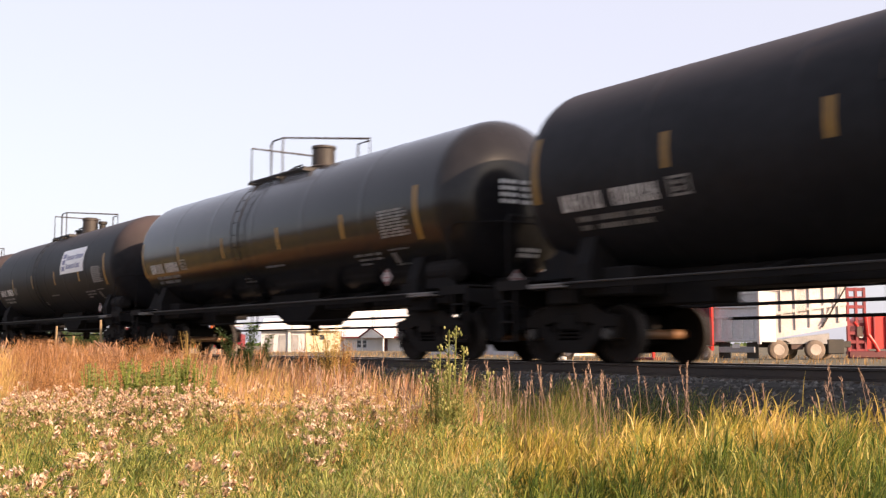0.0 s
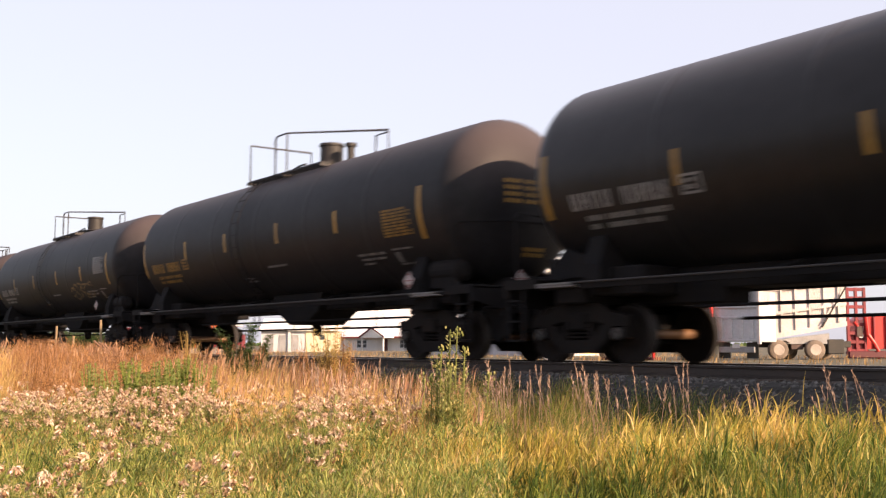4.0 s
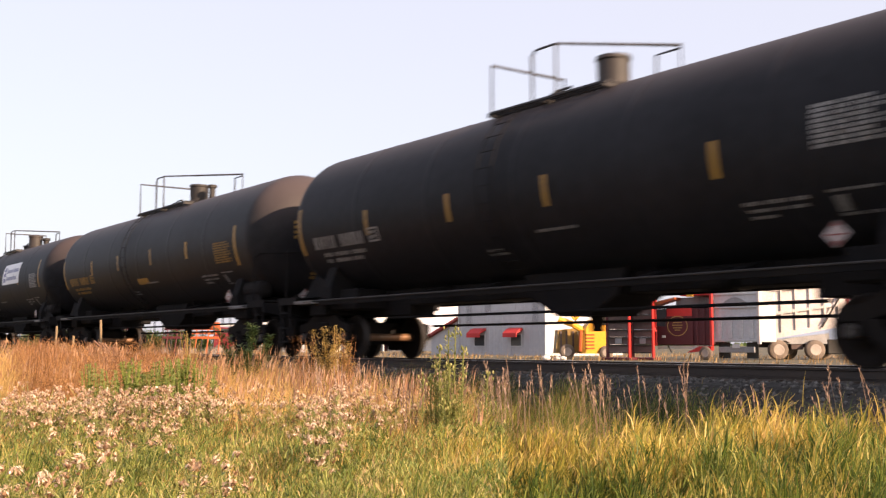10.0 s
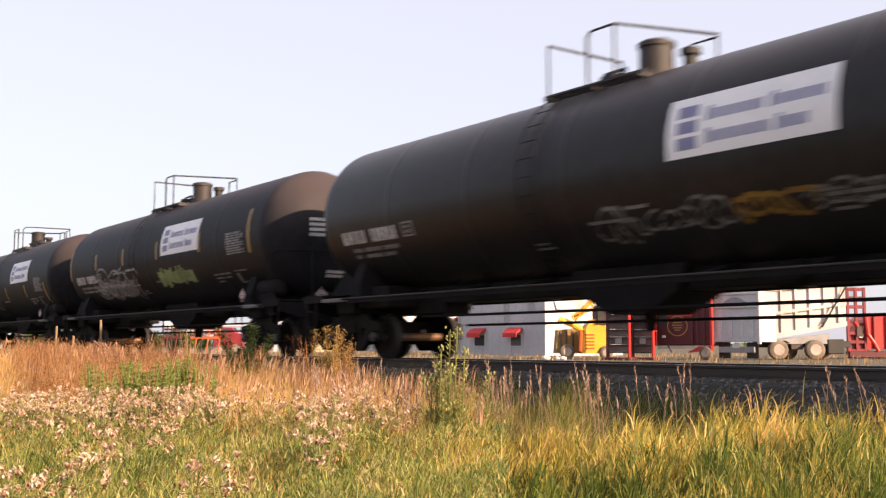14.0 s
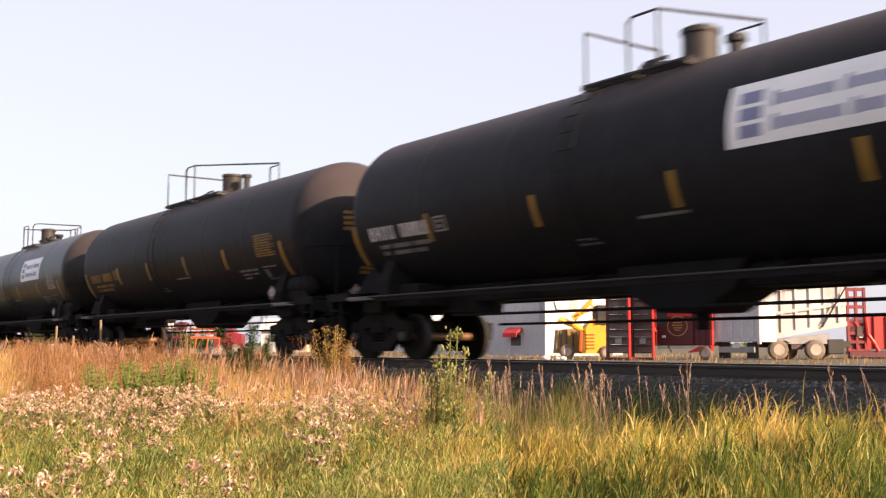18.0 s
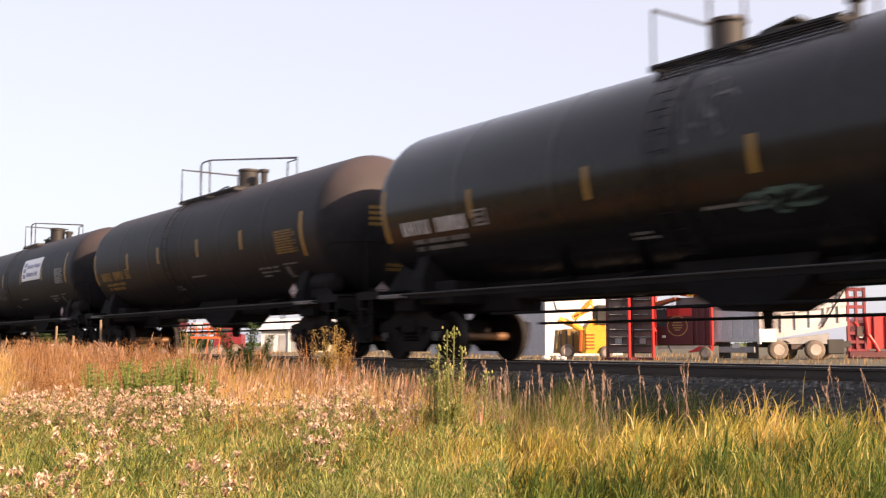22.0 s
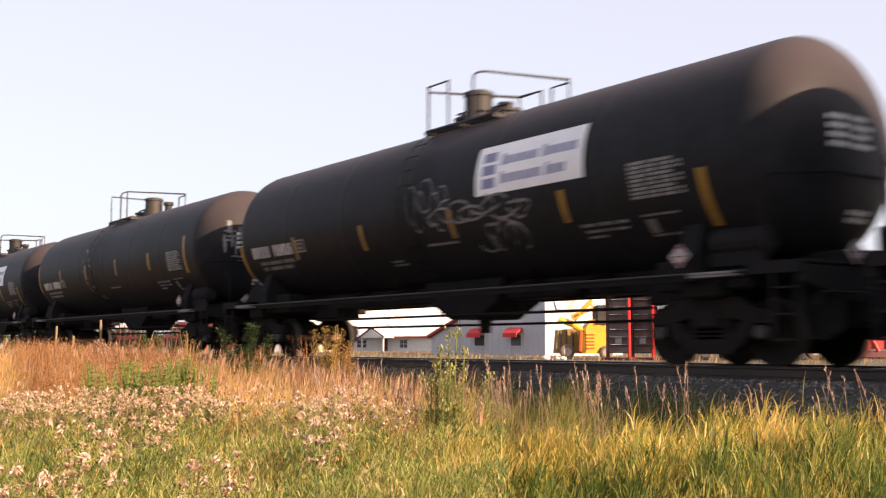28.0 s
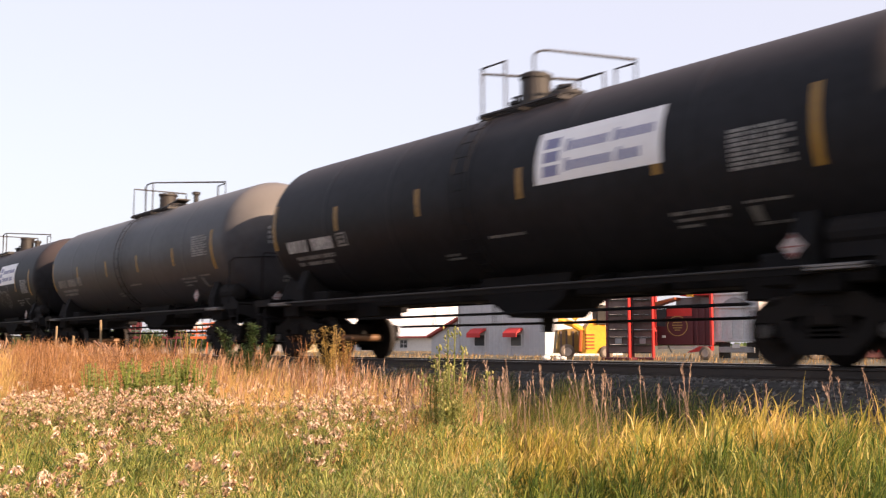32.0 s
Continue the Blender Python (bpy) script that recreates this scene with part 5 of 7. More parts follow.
def down_thistle(seed, height):
    rnd = random.Random(seed)
    plant = thing("thistle", "withered thistle covered in pale pinkish down", "thistle", "downy thistles in the meadow")
    stems, leaves, heads, bracts = bmesh.new(), bmesh.new(), bmesh.new(), bmesh.new()
    for b in range(3):
        a = rnd.uniform(0, 6.28)
        top = Vector((math.cos(a) * rnd.uniform(0.05, 0.22), math.sin(a) * rnd.uniform(0.05, 0.22), height * rnd.uniform(0.75, 1.05)))
        rod(stems, (0, 0, 0), top, 0.006, 5, 0.003)
        for k in range(9):
            p = top * rnd.uniform(0.2, 0.92)
            w = rnd.uniform(0, 6.28)
            leaf(leaves, p, (math.cos(w), math.sin(w), 0.5), rnd.uniform(0.06, 0.14), 0.013)
        for k in range(7):
            q = top + Vector((rnd.gauss(0, 0.07), rnd.gauss(0, 0.07), rnd.uniform(-0.2, 0.05)))
            rod(stems, top * 0.8, q, 0.003, 4, 0.002)
            r = rnd.uniform(0.014, 0.030)
            for b in range(5):
                w = rnd.uniform(0, 6.28)
                leaf(bracts, q - Vector((0, 0, r * 0.6)), (math.cos(w), math.sin(w), 1.6), r * rnd.uniform(1.0, 1.7), r * 0.32, 0.1)
            if rnd.random() < 0.85:
                puff(heads, q + Vector((rnd.gauss(0, 0.3), rnd.gauss(0, 0.3), 0.3)) * r, r * rnd.uniform(0.9, 1.7), rnd)
    part("stem", stems, LEAF, plant)
    part("leaves", leaves, HERB, plant)
    tagged(part("bract", bracts, BRACT, plant, "brown withered bracts"), kind="stuff")
    tagged(part("down", heads, FLUFF, plant, "pale pinkish seed down"), kind="stuff")
    return plant


def at_ground(x, y, rz=0, rx=0, ry=0):
    return pose(x, y, float(ground_z(np.float64(x), np.float64(y))) - 0.02, rx, ry, rz)


def place(ahead, across):
    """A point of the ground so many metres ahead of the camera and to its right."""
    return (EYE.x - math.cos(AXIS) * ahead + math.sin(AXIS) * across, EYE.y + math.sin(AXIS) * ahead + math.cos(AXIS) * across)


THISTLES = []


def downy_thistles():
    rnd = random.Random(3)
    makes = [down_thistle(s, 0.68 + 0.04 * s) for s in range(5)]
    used = set()
    # clusters: metres ahead, share of that to the right, how many plants, how wide
    spots = [(11.6, -0.376, 4, 0.2), (10.9, -0.355, 6, 0.22), (10.6, -0.325, 6, 0.22), (10.3, -0.290, 5, 0.2), (9.8, -0.30, 4, 0.22), (11.2, -0.268, 3, 0.14), (10.0, -0.268, 4, 0.2),
             (10.4, -0.238, 5, 0.18), (10.9, -0.212, 4, 0.15), (10.4, -0.405, 7, 0.3), (9.0, -0.390, 5, 0.25), (8.3, -0.33, 2, 0.2), (11.2, -0.170, 2, 0.15), (9.6, -0.14, 2, 0.2), (10.6, -0.105, 4, 0.3), (10.0, -0.075, 4, 0.3), (9.4, -0.055, 3, 0.25), (8.6, -0.115, 3, 0.2), (7.6, -0.10, 2, 0.15), (6.4, -0.10, 1, 0.1), (5.2, -0.405, 3, 0.16), (7.3, -0.29, 2, 0.15), (5.6, -0.19, 1, 0.1)]
    for ahead0, share, count, wide in spots:
        for _ in range(count):
            ahead = ahead0 + rnd.gauss(0, wide * 1.2)
            across = ahead0 * share + rnd.gauss(0, wide)
            x, y = place(ahead, across)
            if y > -5.2:
                continue
            m = at_ground(x, y, rnd.uniform(0, 360), rnd.uniform(-6, 6), rnd.uniform(-2, 9))
            i = rnd.randrange(5)
            if i in used:
                ob = copy_thing(makes[i], m)
            else:
                used.add(i)
                ob = makes[i]
                ob.matrix_basis = m
            THISTLES.append((ob, m))


downy_thistles()


def green_thistle():
    rnd = random.Random(11)
    plant = thing("green_thistle", "tall green leafy thistle with budding tops", "thistle", m=None)
    tops = [(0.08, 0.0, 1.34), (-0.07, 0.03, 1.32), (0.13, 0.05, 1.16), (-0.15, -0.06, 1.05), (0.22, -0.02, 0.95), (-0.22, 0.05, 0.84), (0.12, -0.1, 1.0), (0.0, -0.12, 1.15), (-0.1, -0.15, 0.9)]
    tops += [(rnd.uniform(-0.30, 0.30), rnd.uniform(-0.25, 0.2), rnd.uniform(0.55, 1.0)) for _ in range(16)]
    for dx, dy, h in tops:
        stem, leaves = bmesh.new(), bmesh.new()
        top = Vector((dx + 0.03, dy, h))
        pipe(stem, [(dx * 0.5, dy * 0.5, 0), (dx * 0.9, dy, h * 0.5), top], 0.006, 6)
        for k in range(70):
            t = 0.15 + 0.84 * k / 70
            p = Vector((dx * min(1, 0.5 + 0.8 * t), dy, h * t))
            w = k * 2.4 + rnd.uniform(-0.6, 0.6)
            leaf(leaves, p, (math.cos(w), math.sin(w), rnd.uniform(0.4, 1.1)), rnd.uniform(0.07, 0.19) * (1.3 - 0.85 * t), rnd.uniform(0.007, 0.012), rnd.uniform(0.1, 0.5))
        for k in range(7):
            q = top + Vector((rnd.uniform(-0.04, 0.04), rnd.uniform(-0.04, 0.04), rnd.uniform(-0.09, 0.02)))
            lathe(stem, [(-0.010, 0.003), (0.0, 0.009), (0.012, 0.008), (0.02, 0.003)], "z", 6, q)
        part("stem", stem, LEAF, plant)
        part("leaves", leaves, LEAF, plant)
    return plant


TALL_PLANT = green_thistle()
TALL_AT = at_ground(*place(9.6, 0.06))
TALL_PLANT.matrix_basis = TALL_AT


def bush(name, label, mat, height, spread, seed, count, leafsize, thick=1.0):
    rnd = random.Random(seed)
    plant = thing(name, label, "shrub")
    stems = bmesh.new()
    tips = []
    for b in range(16):
        a = rnd.uniform(0, 6.28)
        top = Vector((math.cos(a) * rnd.uniform(0.1, 1) * spread, math.sin(a) * rnd.uniform(0.1, 1) * spread, height * rnd.uniform(0.55, 1.0)))
        mid = top * 0.5 + Vector((0, 0, height * 0.08))
        rod(stems, (0, 0, 0), mid, 0.010 * thick, 5, 0.007 * thick)
        rod(stems, mid, top, 0.007 * thick, 5, 0.003 * thick)
        tips.append((mid, top))
    tagged(part("stem", stems, mat, plant), kind="stuff")
    for g in range(4):
        leaves = bmesh.new()
        for k in range(count):
            mid, top = tips[rnd.randrange(g * 4, g * 4 + 4)]
            t = rnd.uniform(-0.5, 1.02)
            p = mid + (top - mid) * t
            w = rnd.uniform(0, 6.28)
            leaf(leaves, p + Vector((rnd.uniform(-0.05, 0.05), rnd.uniform(-0.05, 0.05), 0)), (math.cos(w), math.sin(w), rnd.uniform(0.1, 1.2)), leafsize * rnd.uniform(0.6, 1.3), leafsize * 0.16, 0.3)
        part("leaves", leaves, mat, plant)
    return plant


SHRUB = bush("green_shrub", "dark green leafy shrub at the edge of the bank", SHADE_LEAF, 1.6, 0.52, 21, 1300, 0.095)
SHRUB_AT = at_ground(*place(18.4, -3.5))
SHRUB.matrix_basis = SHRUB_AT
DOCK = bush("dry_weed", "tall dry golden-brown weed by the track", STRAW_LEAF, 1.5, 0.40, 22, 750, 0.06)
DOCK_AT = at_ground(*place(15.8, -1.66))
DOCK.matrix_basis = DOCK_AT
BROWN = bush("brown_weed", "withered russet weed leaning in ripe grass", RUSSET, 1.25, 0.85, 23, 300, 0.12)
BROWN.matrix_basis = at_ground(*place(24.5, -7.9))
PALE = bush("pale_weed", "dry golden weed by the track", STRAW_LEAF, 1.5, 0.25, 24, 400, 0.05)
PALE.matrix_basis = at_ground(*place(20.5, -4.95))


def green_weeds():
    """Leafy green weeds in a patch of the ripe grass."""
    rnd = random.Random(41)
    first = thing("green_weed", "leafy green weed among ripe grass", "weed")
    for k in range(4):
        stem, leaves = bmesh.new(), bmesh.new()
        dx, dy, h = rnd.uniform(-0.12, 0.12), rnd.uniform(-0.12, 0.12), rnd.uniform(1.0, 1.25)
        pipe(stem, [(dx * 0.6, dy * 0.6, 0), (dx, dy, h)], 0.006, 5)
        for j in range(38):
            t = 0.25 + 0.75 * j / 38
            w = j * 2.4 + rnd.uniform(-0.5, 0.5)
            leaf(leaves, (dx * (0.6 + 0.4 * t), dy * (0.6 + 0.4 * t), h * t), (math.cos(w), math.sin(w), 0.7), rnd.uniform(0.06, 0.13) * (1.2 - 0.6 * t), 0.014, 0.3)
        part("stem", stem, WEED, first)
        part("leaves", leaves, WEED, first)
    tagged(first, group="green weeds in the ripe grass")
    for i in range(34):
        ahead = rnd.uniform(11.4, 13.2)
        x, y = place(ahead, ahead * (rnd.uniform(-0.345, -0.225) if i < 10 else rnd.choice((-0.310, -0.305, -0.27, -0.255, -0.245)) + rnd.gauss(0, 0.007)))
        m = at_ground(x, y, rnd.uniform(0, 360), rnd.uniform(-10, 10), rnd.uniform(-10, 10)) @ pose(0, 0, rnd.uniform(-0.30, 0.02))
        if i:
            copy_thing(first, m)
        else:
            first.matrix_basis = m


green_weeds()
STALKS = []
PINKISH = leafy("brome_stalk", [(0.0, (0.16, 0.105, 0.075)), (0.5, (0.34, 0.23, 0.17)), (1.0, (0.55, 0.40, 0.31))], 0.25)


def brome_stalks():
    # tall single stalks with drooping pinkish heads before the ballast
    rnd = random.Random(31)
    for c in range(84):
        ahead = rnd.uniform(8.8, 13.4)
        across = ahead * (rnd.uniform(-0.06, 0.46) if c % 3 else rnd.uniform(-0.13, 0.07))
        x, y = place(ahead, across)
        if y > -3.6:
            continue
        clump = thing("brome_grass", "tuft of tall pinkish brome stalks", "grass", "brome tufts by the ballast")
        for k in range(rnd.choice((1, 2, 2, 3, 4))):
            stem, head = bmesh.new(), bmesh.new()
            h = rnd.uniform(0.56, 1.02)
            bx, by, ln = rnd.uniform(-0.12, 0.12), rnd.uniform(-0.12, 0.12), rnd.uniform(-0.26, 0.06)
            pts = [Vector((bx, by, 0)), Vector((bx + ln * 0.25, by, h * 0.55)), Vector((bx + ln, by + 0.02, h))]
            pipe(stem, pts, 0.0026, 4)
            for j in range(11):
                q = pts[1].lerp(pts[2], 0.62 + 0.42 * j / 11)
                w = rnd.uniform(0, 6.28)
                leaf(head, q, (math.cos(w) * 0.35 + ln, math.sin(w) * 0.35, 0.9), rnd.uniform(0.035, 0.07), 0.006, 0.1)
            part("stalk", stem, PINKISH, clump)
            part("seed_head", head, PINKISH, clump, "pinkish drooping seed head")
        m = at_ground(x, y)
        clump.matrix_basis = m
        STALKS.append((clump, m))


brome_stalks()


def tall_weeds():
    """Dry weeds that stand over the ripe grass in front of the bank."""
    rnd = random.Random(77)
    first = bush("tall_dry_weed", "tall thin dry weed over the ripe grass", BROWN_GRASS, 1.4, 0.24, 26, 60, 0.06, 0.45)
    tagged(first, group="tall dry weeds by the bank")
    for i in range(26):
        ahead = rnd.uniform(15.0, 26.0)
        x, y = place(ahead, ahead * rnd.uniform(-0.40, -0.08))
        if y > -3.6:
            x, y = x - 1.2 * (y + 3.6), -3.8
        m = at_ground(x, y, rnd.uniform(0, 360), rnd.uniform(-8, 8), rnd.uniform(-8, 8)) @ pose(0, 0, rnd.uniform(-0.25, 0.05))
        if i:
            copy_thing(first, m)
        else:
            first.matrix_basis = m


tall_weeds()


def broken_weeds():
    """A heap of broken brown stems that lean over each other in the ripe grass."""
    rnd = random.Random(8)
    heap = thing("broken_weed", "heap of broken reddish-brown weed stems", "weed", m=at_ground(*place(24.0, -7.7)))
    for k in range(60):
        bm = bmesh.new()
        x0, z0 = rnd.uniform(-0.35, 0.35), rnd.uniform(0.9, 1.3)
        rod(bm, (x0, rnd.uniform(-0.3, 0.3), z0), (x0 + rnd.uniform(-0.5, 0.5), rnd.uniform(-0.3, 0.3), rnd.uniform(0, 0.9)), 0.012, 4, 0.007)
        part("stem", bm, RUSSET, heap)
    for k in range(5):
        bm = bmesh.new()
        rod(bm, (-0.35 + 0.05 * k, 0.1 * k - 0.2, 1.32 - 0.04 * k), (0.75 + 0.1 * k, 0.1 * k - 0.2, 1.0 - 0.06 * k), 0.022, 5, 0.012)
        part("stem", bm, RUSSET, heap)


broken_weeds()


def stakes():
    for ahead, across, h, lean in ((30.5, -11.35, 1.78, 3), (30.5, -11.17, 1.25, -2), (30.0, -10.85, 1.2, 1), (30.2, -10.72, 1.5, 2), (29.5, -9.62, 1.95, -3)):
        x, y = place(ahead, across)
        bm = bmesh.new()
        box(bm, -0.026, 0.026, -0.026, 0.026, 0, h, 0.006)
        ob = put("wooden_stake", bm_mesh("wooden_stake", bm, WOOD))
        ob.matrix_basis = at_ground(x, y, 20, 0, lean)
        tagged(ob, "weathered wooden stake standing in ripe grass", "stake", "stakes in the grass")


stakes()


# ---- the yard beyond the track ----
YARD_TURN = math.degrees(math.atan2(math.cos(AXIS), math.sin(AXIS)))


def yard(u, v, z=-0.5, turn=0.0):
    """A pose in the yard: u metres to the right and v metres ahead of the camera, facing it; turn in degrees."""
    x, y = place(v, u)
    return pose(x, y, z, 0, 0, YARD_TURN + turn)


def along(px0, v, turn):
    """For a front that starts at the line of sight px0, v metres off, and comes nearer to the right by turn degrees:
    metres along it to another line of sight."""
    c, sn, f = math.cos(radians(turn)), math.sin(radians(turn)), 0.9958 / 1841
    u0 = (px0 - 784) * f * v

    def metres(px):
        t = (px - 784) * f
        return (t * v - u0) / (c + sn * t)
    return u0, metres


Y = {
    "siding": material("pale_grey_siding", (0.50, 0.50, 0.52), 0.6, 0, (0.40, 0.40, 0.43), 0.8, 0.5, 0.05, 20),
    "white_wall": material("white_painted_wall", (0.72, 0.70, 0.68), 0.6, 0, (0.58, 0.56, 0.54), 0.8, 0.5),
    "white_roof": material("white_metal_roof", (0.80, 0.77, 0.76), 0.5, 0, (0.66, 0.63, 0.62), 0.7, 0.5),
    "cream": material("cream_wall", (0.66, 0.58, 0.40), 0.7, 0, (0.55, 0.47, 0.32), 0.9, 0.5),
    "red_trim": material("red_trim_paint", (0.40, 0.05, 0.045), 0.5, 0, (0.30, 0.04, 0.035), 3, 0.5),
    "awning": material("red_awning_canvas", (0.55, 0.035, 0.035), 0.7, 0, (0.42, 0.03, 0.03), 5, 0.5),
    "glass": material("dark_window_glass", (0.06, 0.064, 0.07), 0.1, 0, (0.05, 0.055, 0.06), 2, 0.5),
    "frame": material("white_frame", (0.6, 0.6, 0.61), 0.5),
    "red": material("red_machine_paint", (0.55, 0.025, 0.022), 0.42, 0, (0.38, 0.025, 0.022), 2.5, 0.5, 0.05, 15),
    "dark_red": material("dark_red_paint", (0.22, 0.018, 0.026), 0.5, 0, (0.13, 0.014, 0.02), 2.5, 0.5, 0.05, 15),
    "maroon": material("maroon_panel", (0.075, 0.010, 0.016), 0.55, 0, (0.08, 0.012, 0.016), 2, 0.5, 0.05, 15),
    "yellow": material("yellow_machine_paint", (0.80, 0.42, 0.035), 0.45, 0, (0.60, 0.30, 0.03), 2, 0.5, 0.05, 15),
    "ochre": material("dull_yellow_panel", (0.36, 0.21, 0.03), 0.6, 0, (0.20, 0.13, 0.05), 2, 0.5, 0.05, 15),
    "orange": material("orange_machine_paint", (0.42, 0.10, 0.022), 0.5, 0, (0.28, 0.06, 0.02), 2, 0.5),
    "slat": material("weathered_slat", (0.12, 0.085, 0.075), 0.8, 0, (0.07, 0.045, 0.042), 5, 0.5, 0.3, 20, per_object=0.2),
    "alu": material("dull_aluminium", (0.52, 0.53, 0.56), 0.55, 0.1, (0.38, 0.39, 0.42), 2, 0.5, 0.05, 18),
    "box_white": material("pale_dump_box_paint", (0.56, 0.51, 0.51), 0.5, 0, (0.38, 0.34, 0.33), 2, 0.5, 0.05, 15),
    "rubber": material("tyre_rubber", (0.10, 0.08, 0.066), 0.9, 0, (0.19, 0.15, 0.12), 8, 0.5, 0.3, 30),
    "rim": material("dusty_wheel_rim", (0.36, 0.31, 0.28), 0.6, 0.0, (0.24, 0.20, 0.17), 6, 0.5),
    # rim paint darkened: the recess's shade is put into this colour
    "dish": material("shaded_wheel_dish", (0.09, 0.075, 0.065), 0.7, 0, (0.15, 0.125, 0.11), 6, 0.5),
    "dark": material("black_chassis", (0.02, 0.019, 0.018), 0.7, 0, (0.04, 0.035, 0.03), 5, 0.5),
    "grey": material("grey_paint", (0.30, 0.30, 0.31), 0.6, 0, (0.2, 0.2, 0.21), 3, 0.5),
    "gold": material("faded_gold_paint", (0.42, 0.28, 0.09), 0.6),
    "tank_white": material("white_tank_paint", (0.5, 0.49, 0.47), 0.4),
}


def mesh_part(name, mat, parent, draw, label="", smooth=False):
    bm = bmesh.new()
    draw(bm)
    return part(name, bm, mat, parent, label, smooth)


def tyre(parent, x, y, z, r, w, name="wheel"):
    """A wheel turned towards the viewer's side: tyre with a rim inside; its axis runs along y."""
    t = mesh_part(name, Y["rubber"], parent, lambda bm: lathe(bm, [(y - w / 2, r * 0.60), (y - w / 2 + 0.01, r * 0.9), (y - w * 0.32, r), (y + w * 0.32, r), (y + w / 2, r * 0.9), (y + w / 2, r * 0.55)], "y", 28, (x, 0, z)), smooth=True)
    f = y - w / 2
    rim = mesh_part("rim", Y["rim"], t, lambda bm: lathe(bm, [(f - 0.004, r * 0.50), (f - 0.012, r * 0.56), (f + 0.03, r * 0.58), (f + 0.05, r * 0.50)], "y", 24, (x, 0, z)), smooth=True)
    mesh_part("dish", Y["dish"], rim, lambda bm: lathe(bm, [(f + 0.03, r * 0.52), (f + 0.14, r * 0.42), (f + 0.15, 0.02)], "y", 20, (x, 0, z)), smooth=True)
    mesh_part("hub", Y["rim"], rim, lambda bm: lathe(bm, [(f + 0.15, r * 0.26), (f + 0.02, r * 0.22), (f, r * 0.12), (f, 0.01)], "y", 14, (x, 0, z)))
    return t


def shed():
    """Tall pale shed end with a lean-to, two windows under red awnings."""
    b = thing("shed", "pale grey metal shed with red-trimmed lean-to roof", "shed", m=yard(along(812, 83, 48)[0], 83, -0.6, -48))
    k = 83 * 0.9958 / 1841
    px = along(812, 83, 48)[1]

    def hz(y):
        return 0.285 + (611.1 - y) * k + 0.6
    x0, x1, x2 = px(762), px(812), px(965)
    mesh_part("wall", Y["siding"], b, lambda bm: box(bm, x1, x2, 0, 9, 0, 6.2))
    mesh_part("lean_to", Y["siding"], b, lambda bm: prism(bm, [(x0, 0), (x1 - 0.01, 0), (x1 - 0.01, hz(566)), (x0, hz(597))], "y", 0.1, 7))
    mesh_part("lean_to_roof", Y["red_trim"], b, lambda bm: prism(bm, [(x0 - 0.3, hz(597) - 0.05), (x1 - 0.012, hz(566) + 0.02), (x1 - 0.012, hz(566) + 0.2), (x0 - 0.3, hz(597) + 0.12)], "y", -0.25, 7.2))
    mesh_part("roof", Y["white_roof"], b, lambda bm: prism(bm, [(x1 - 0.4, 6.2), (x2 + 0.4, 6.2), (x2 + 0.4, 6.35), ((x1 + x2) / 2, 8.0), (x1 - 0.4, 6.35)], "y", -0.3, 9.3))
    mesh_part("corner_trim", Y["frame"], b, lambda bm: box(bm, x2 - 0.12, x2 + 0.03, -0.03, -0.003, 0, 6.2))
    for i in range(20):
        xx = x1 + (x2 - x1) * (i + 0.5) / 20
        mesh_part("rib", Y["siding"], b, lambda bm: prism(bm, [(xx - 0.05, -0.002), (xx - 0.03, -0.025), (xx + 0.03, -0.025), (xx + 0.05, -0.002)], "z", 0.02, 6.18))
    for xa, xb in ((838, 860), (902, 925)):
        a, c = px(xa), px(xb)
        w = mesh_part("window", Y["frame"], b, lambda bm: box(bm, a + 0.15, c - 0.02, -0.09, -0.04, hz(614), hz(592)))
        mesh_part("pane", Y["glass"], w, lambda bm: box(bm, a + 0.22, c - 0.09, -0.10, -0.092, hz(612), hz(594)))
        mesh_part("awning", Y["awning"], b, lambda bm: prism(bm, [(-0.04, hz(582)), (-0.35, hz(584)), (-0.75, hz(591)), (-0.75, hz(598)), (-0.70, hz(598)), (-0.70, hz(592)), (-0.04, hz(586))], "x", a - 0.02, c + 0.05))
    mesh_part("downpipe", Y["frame"], b, lambda bm: rod(bm, (x1 + 0.1, -0.12, 0), (x1 + 0.1, -0.12, 6.0), 0.05, 8))


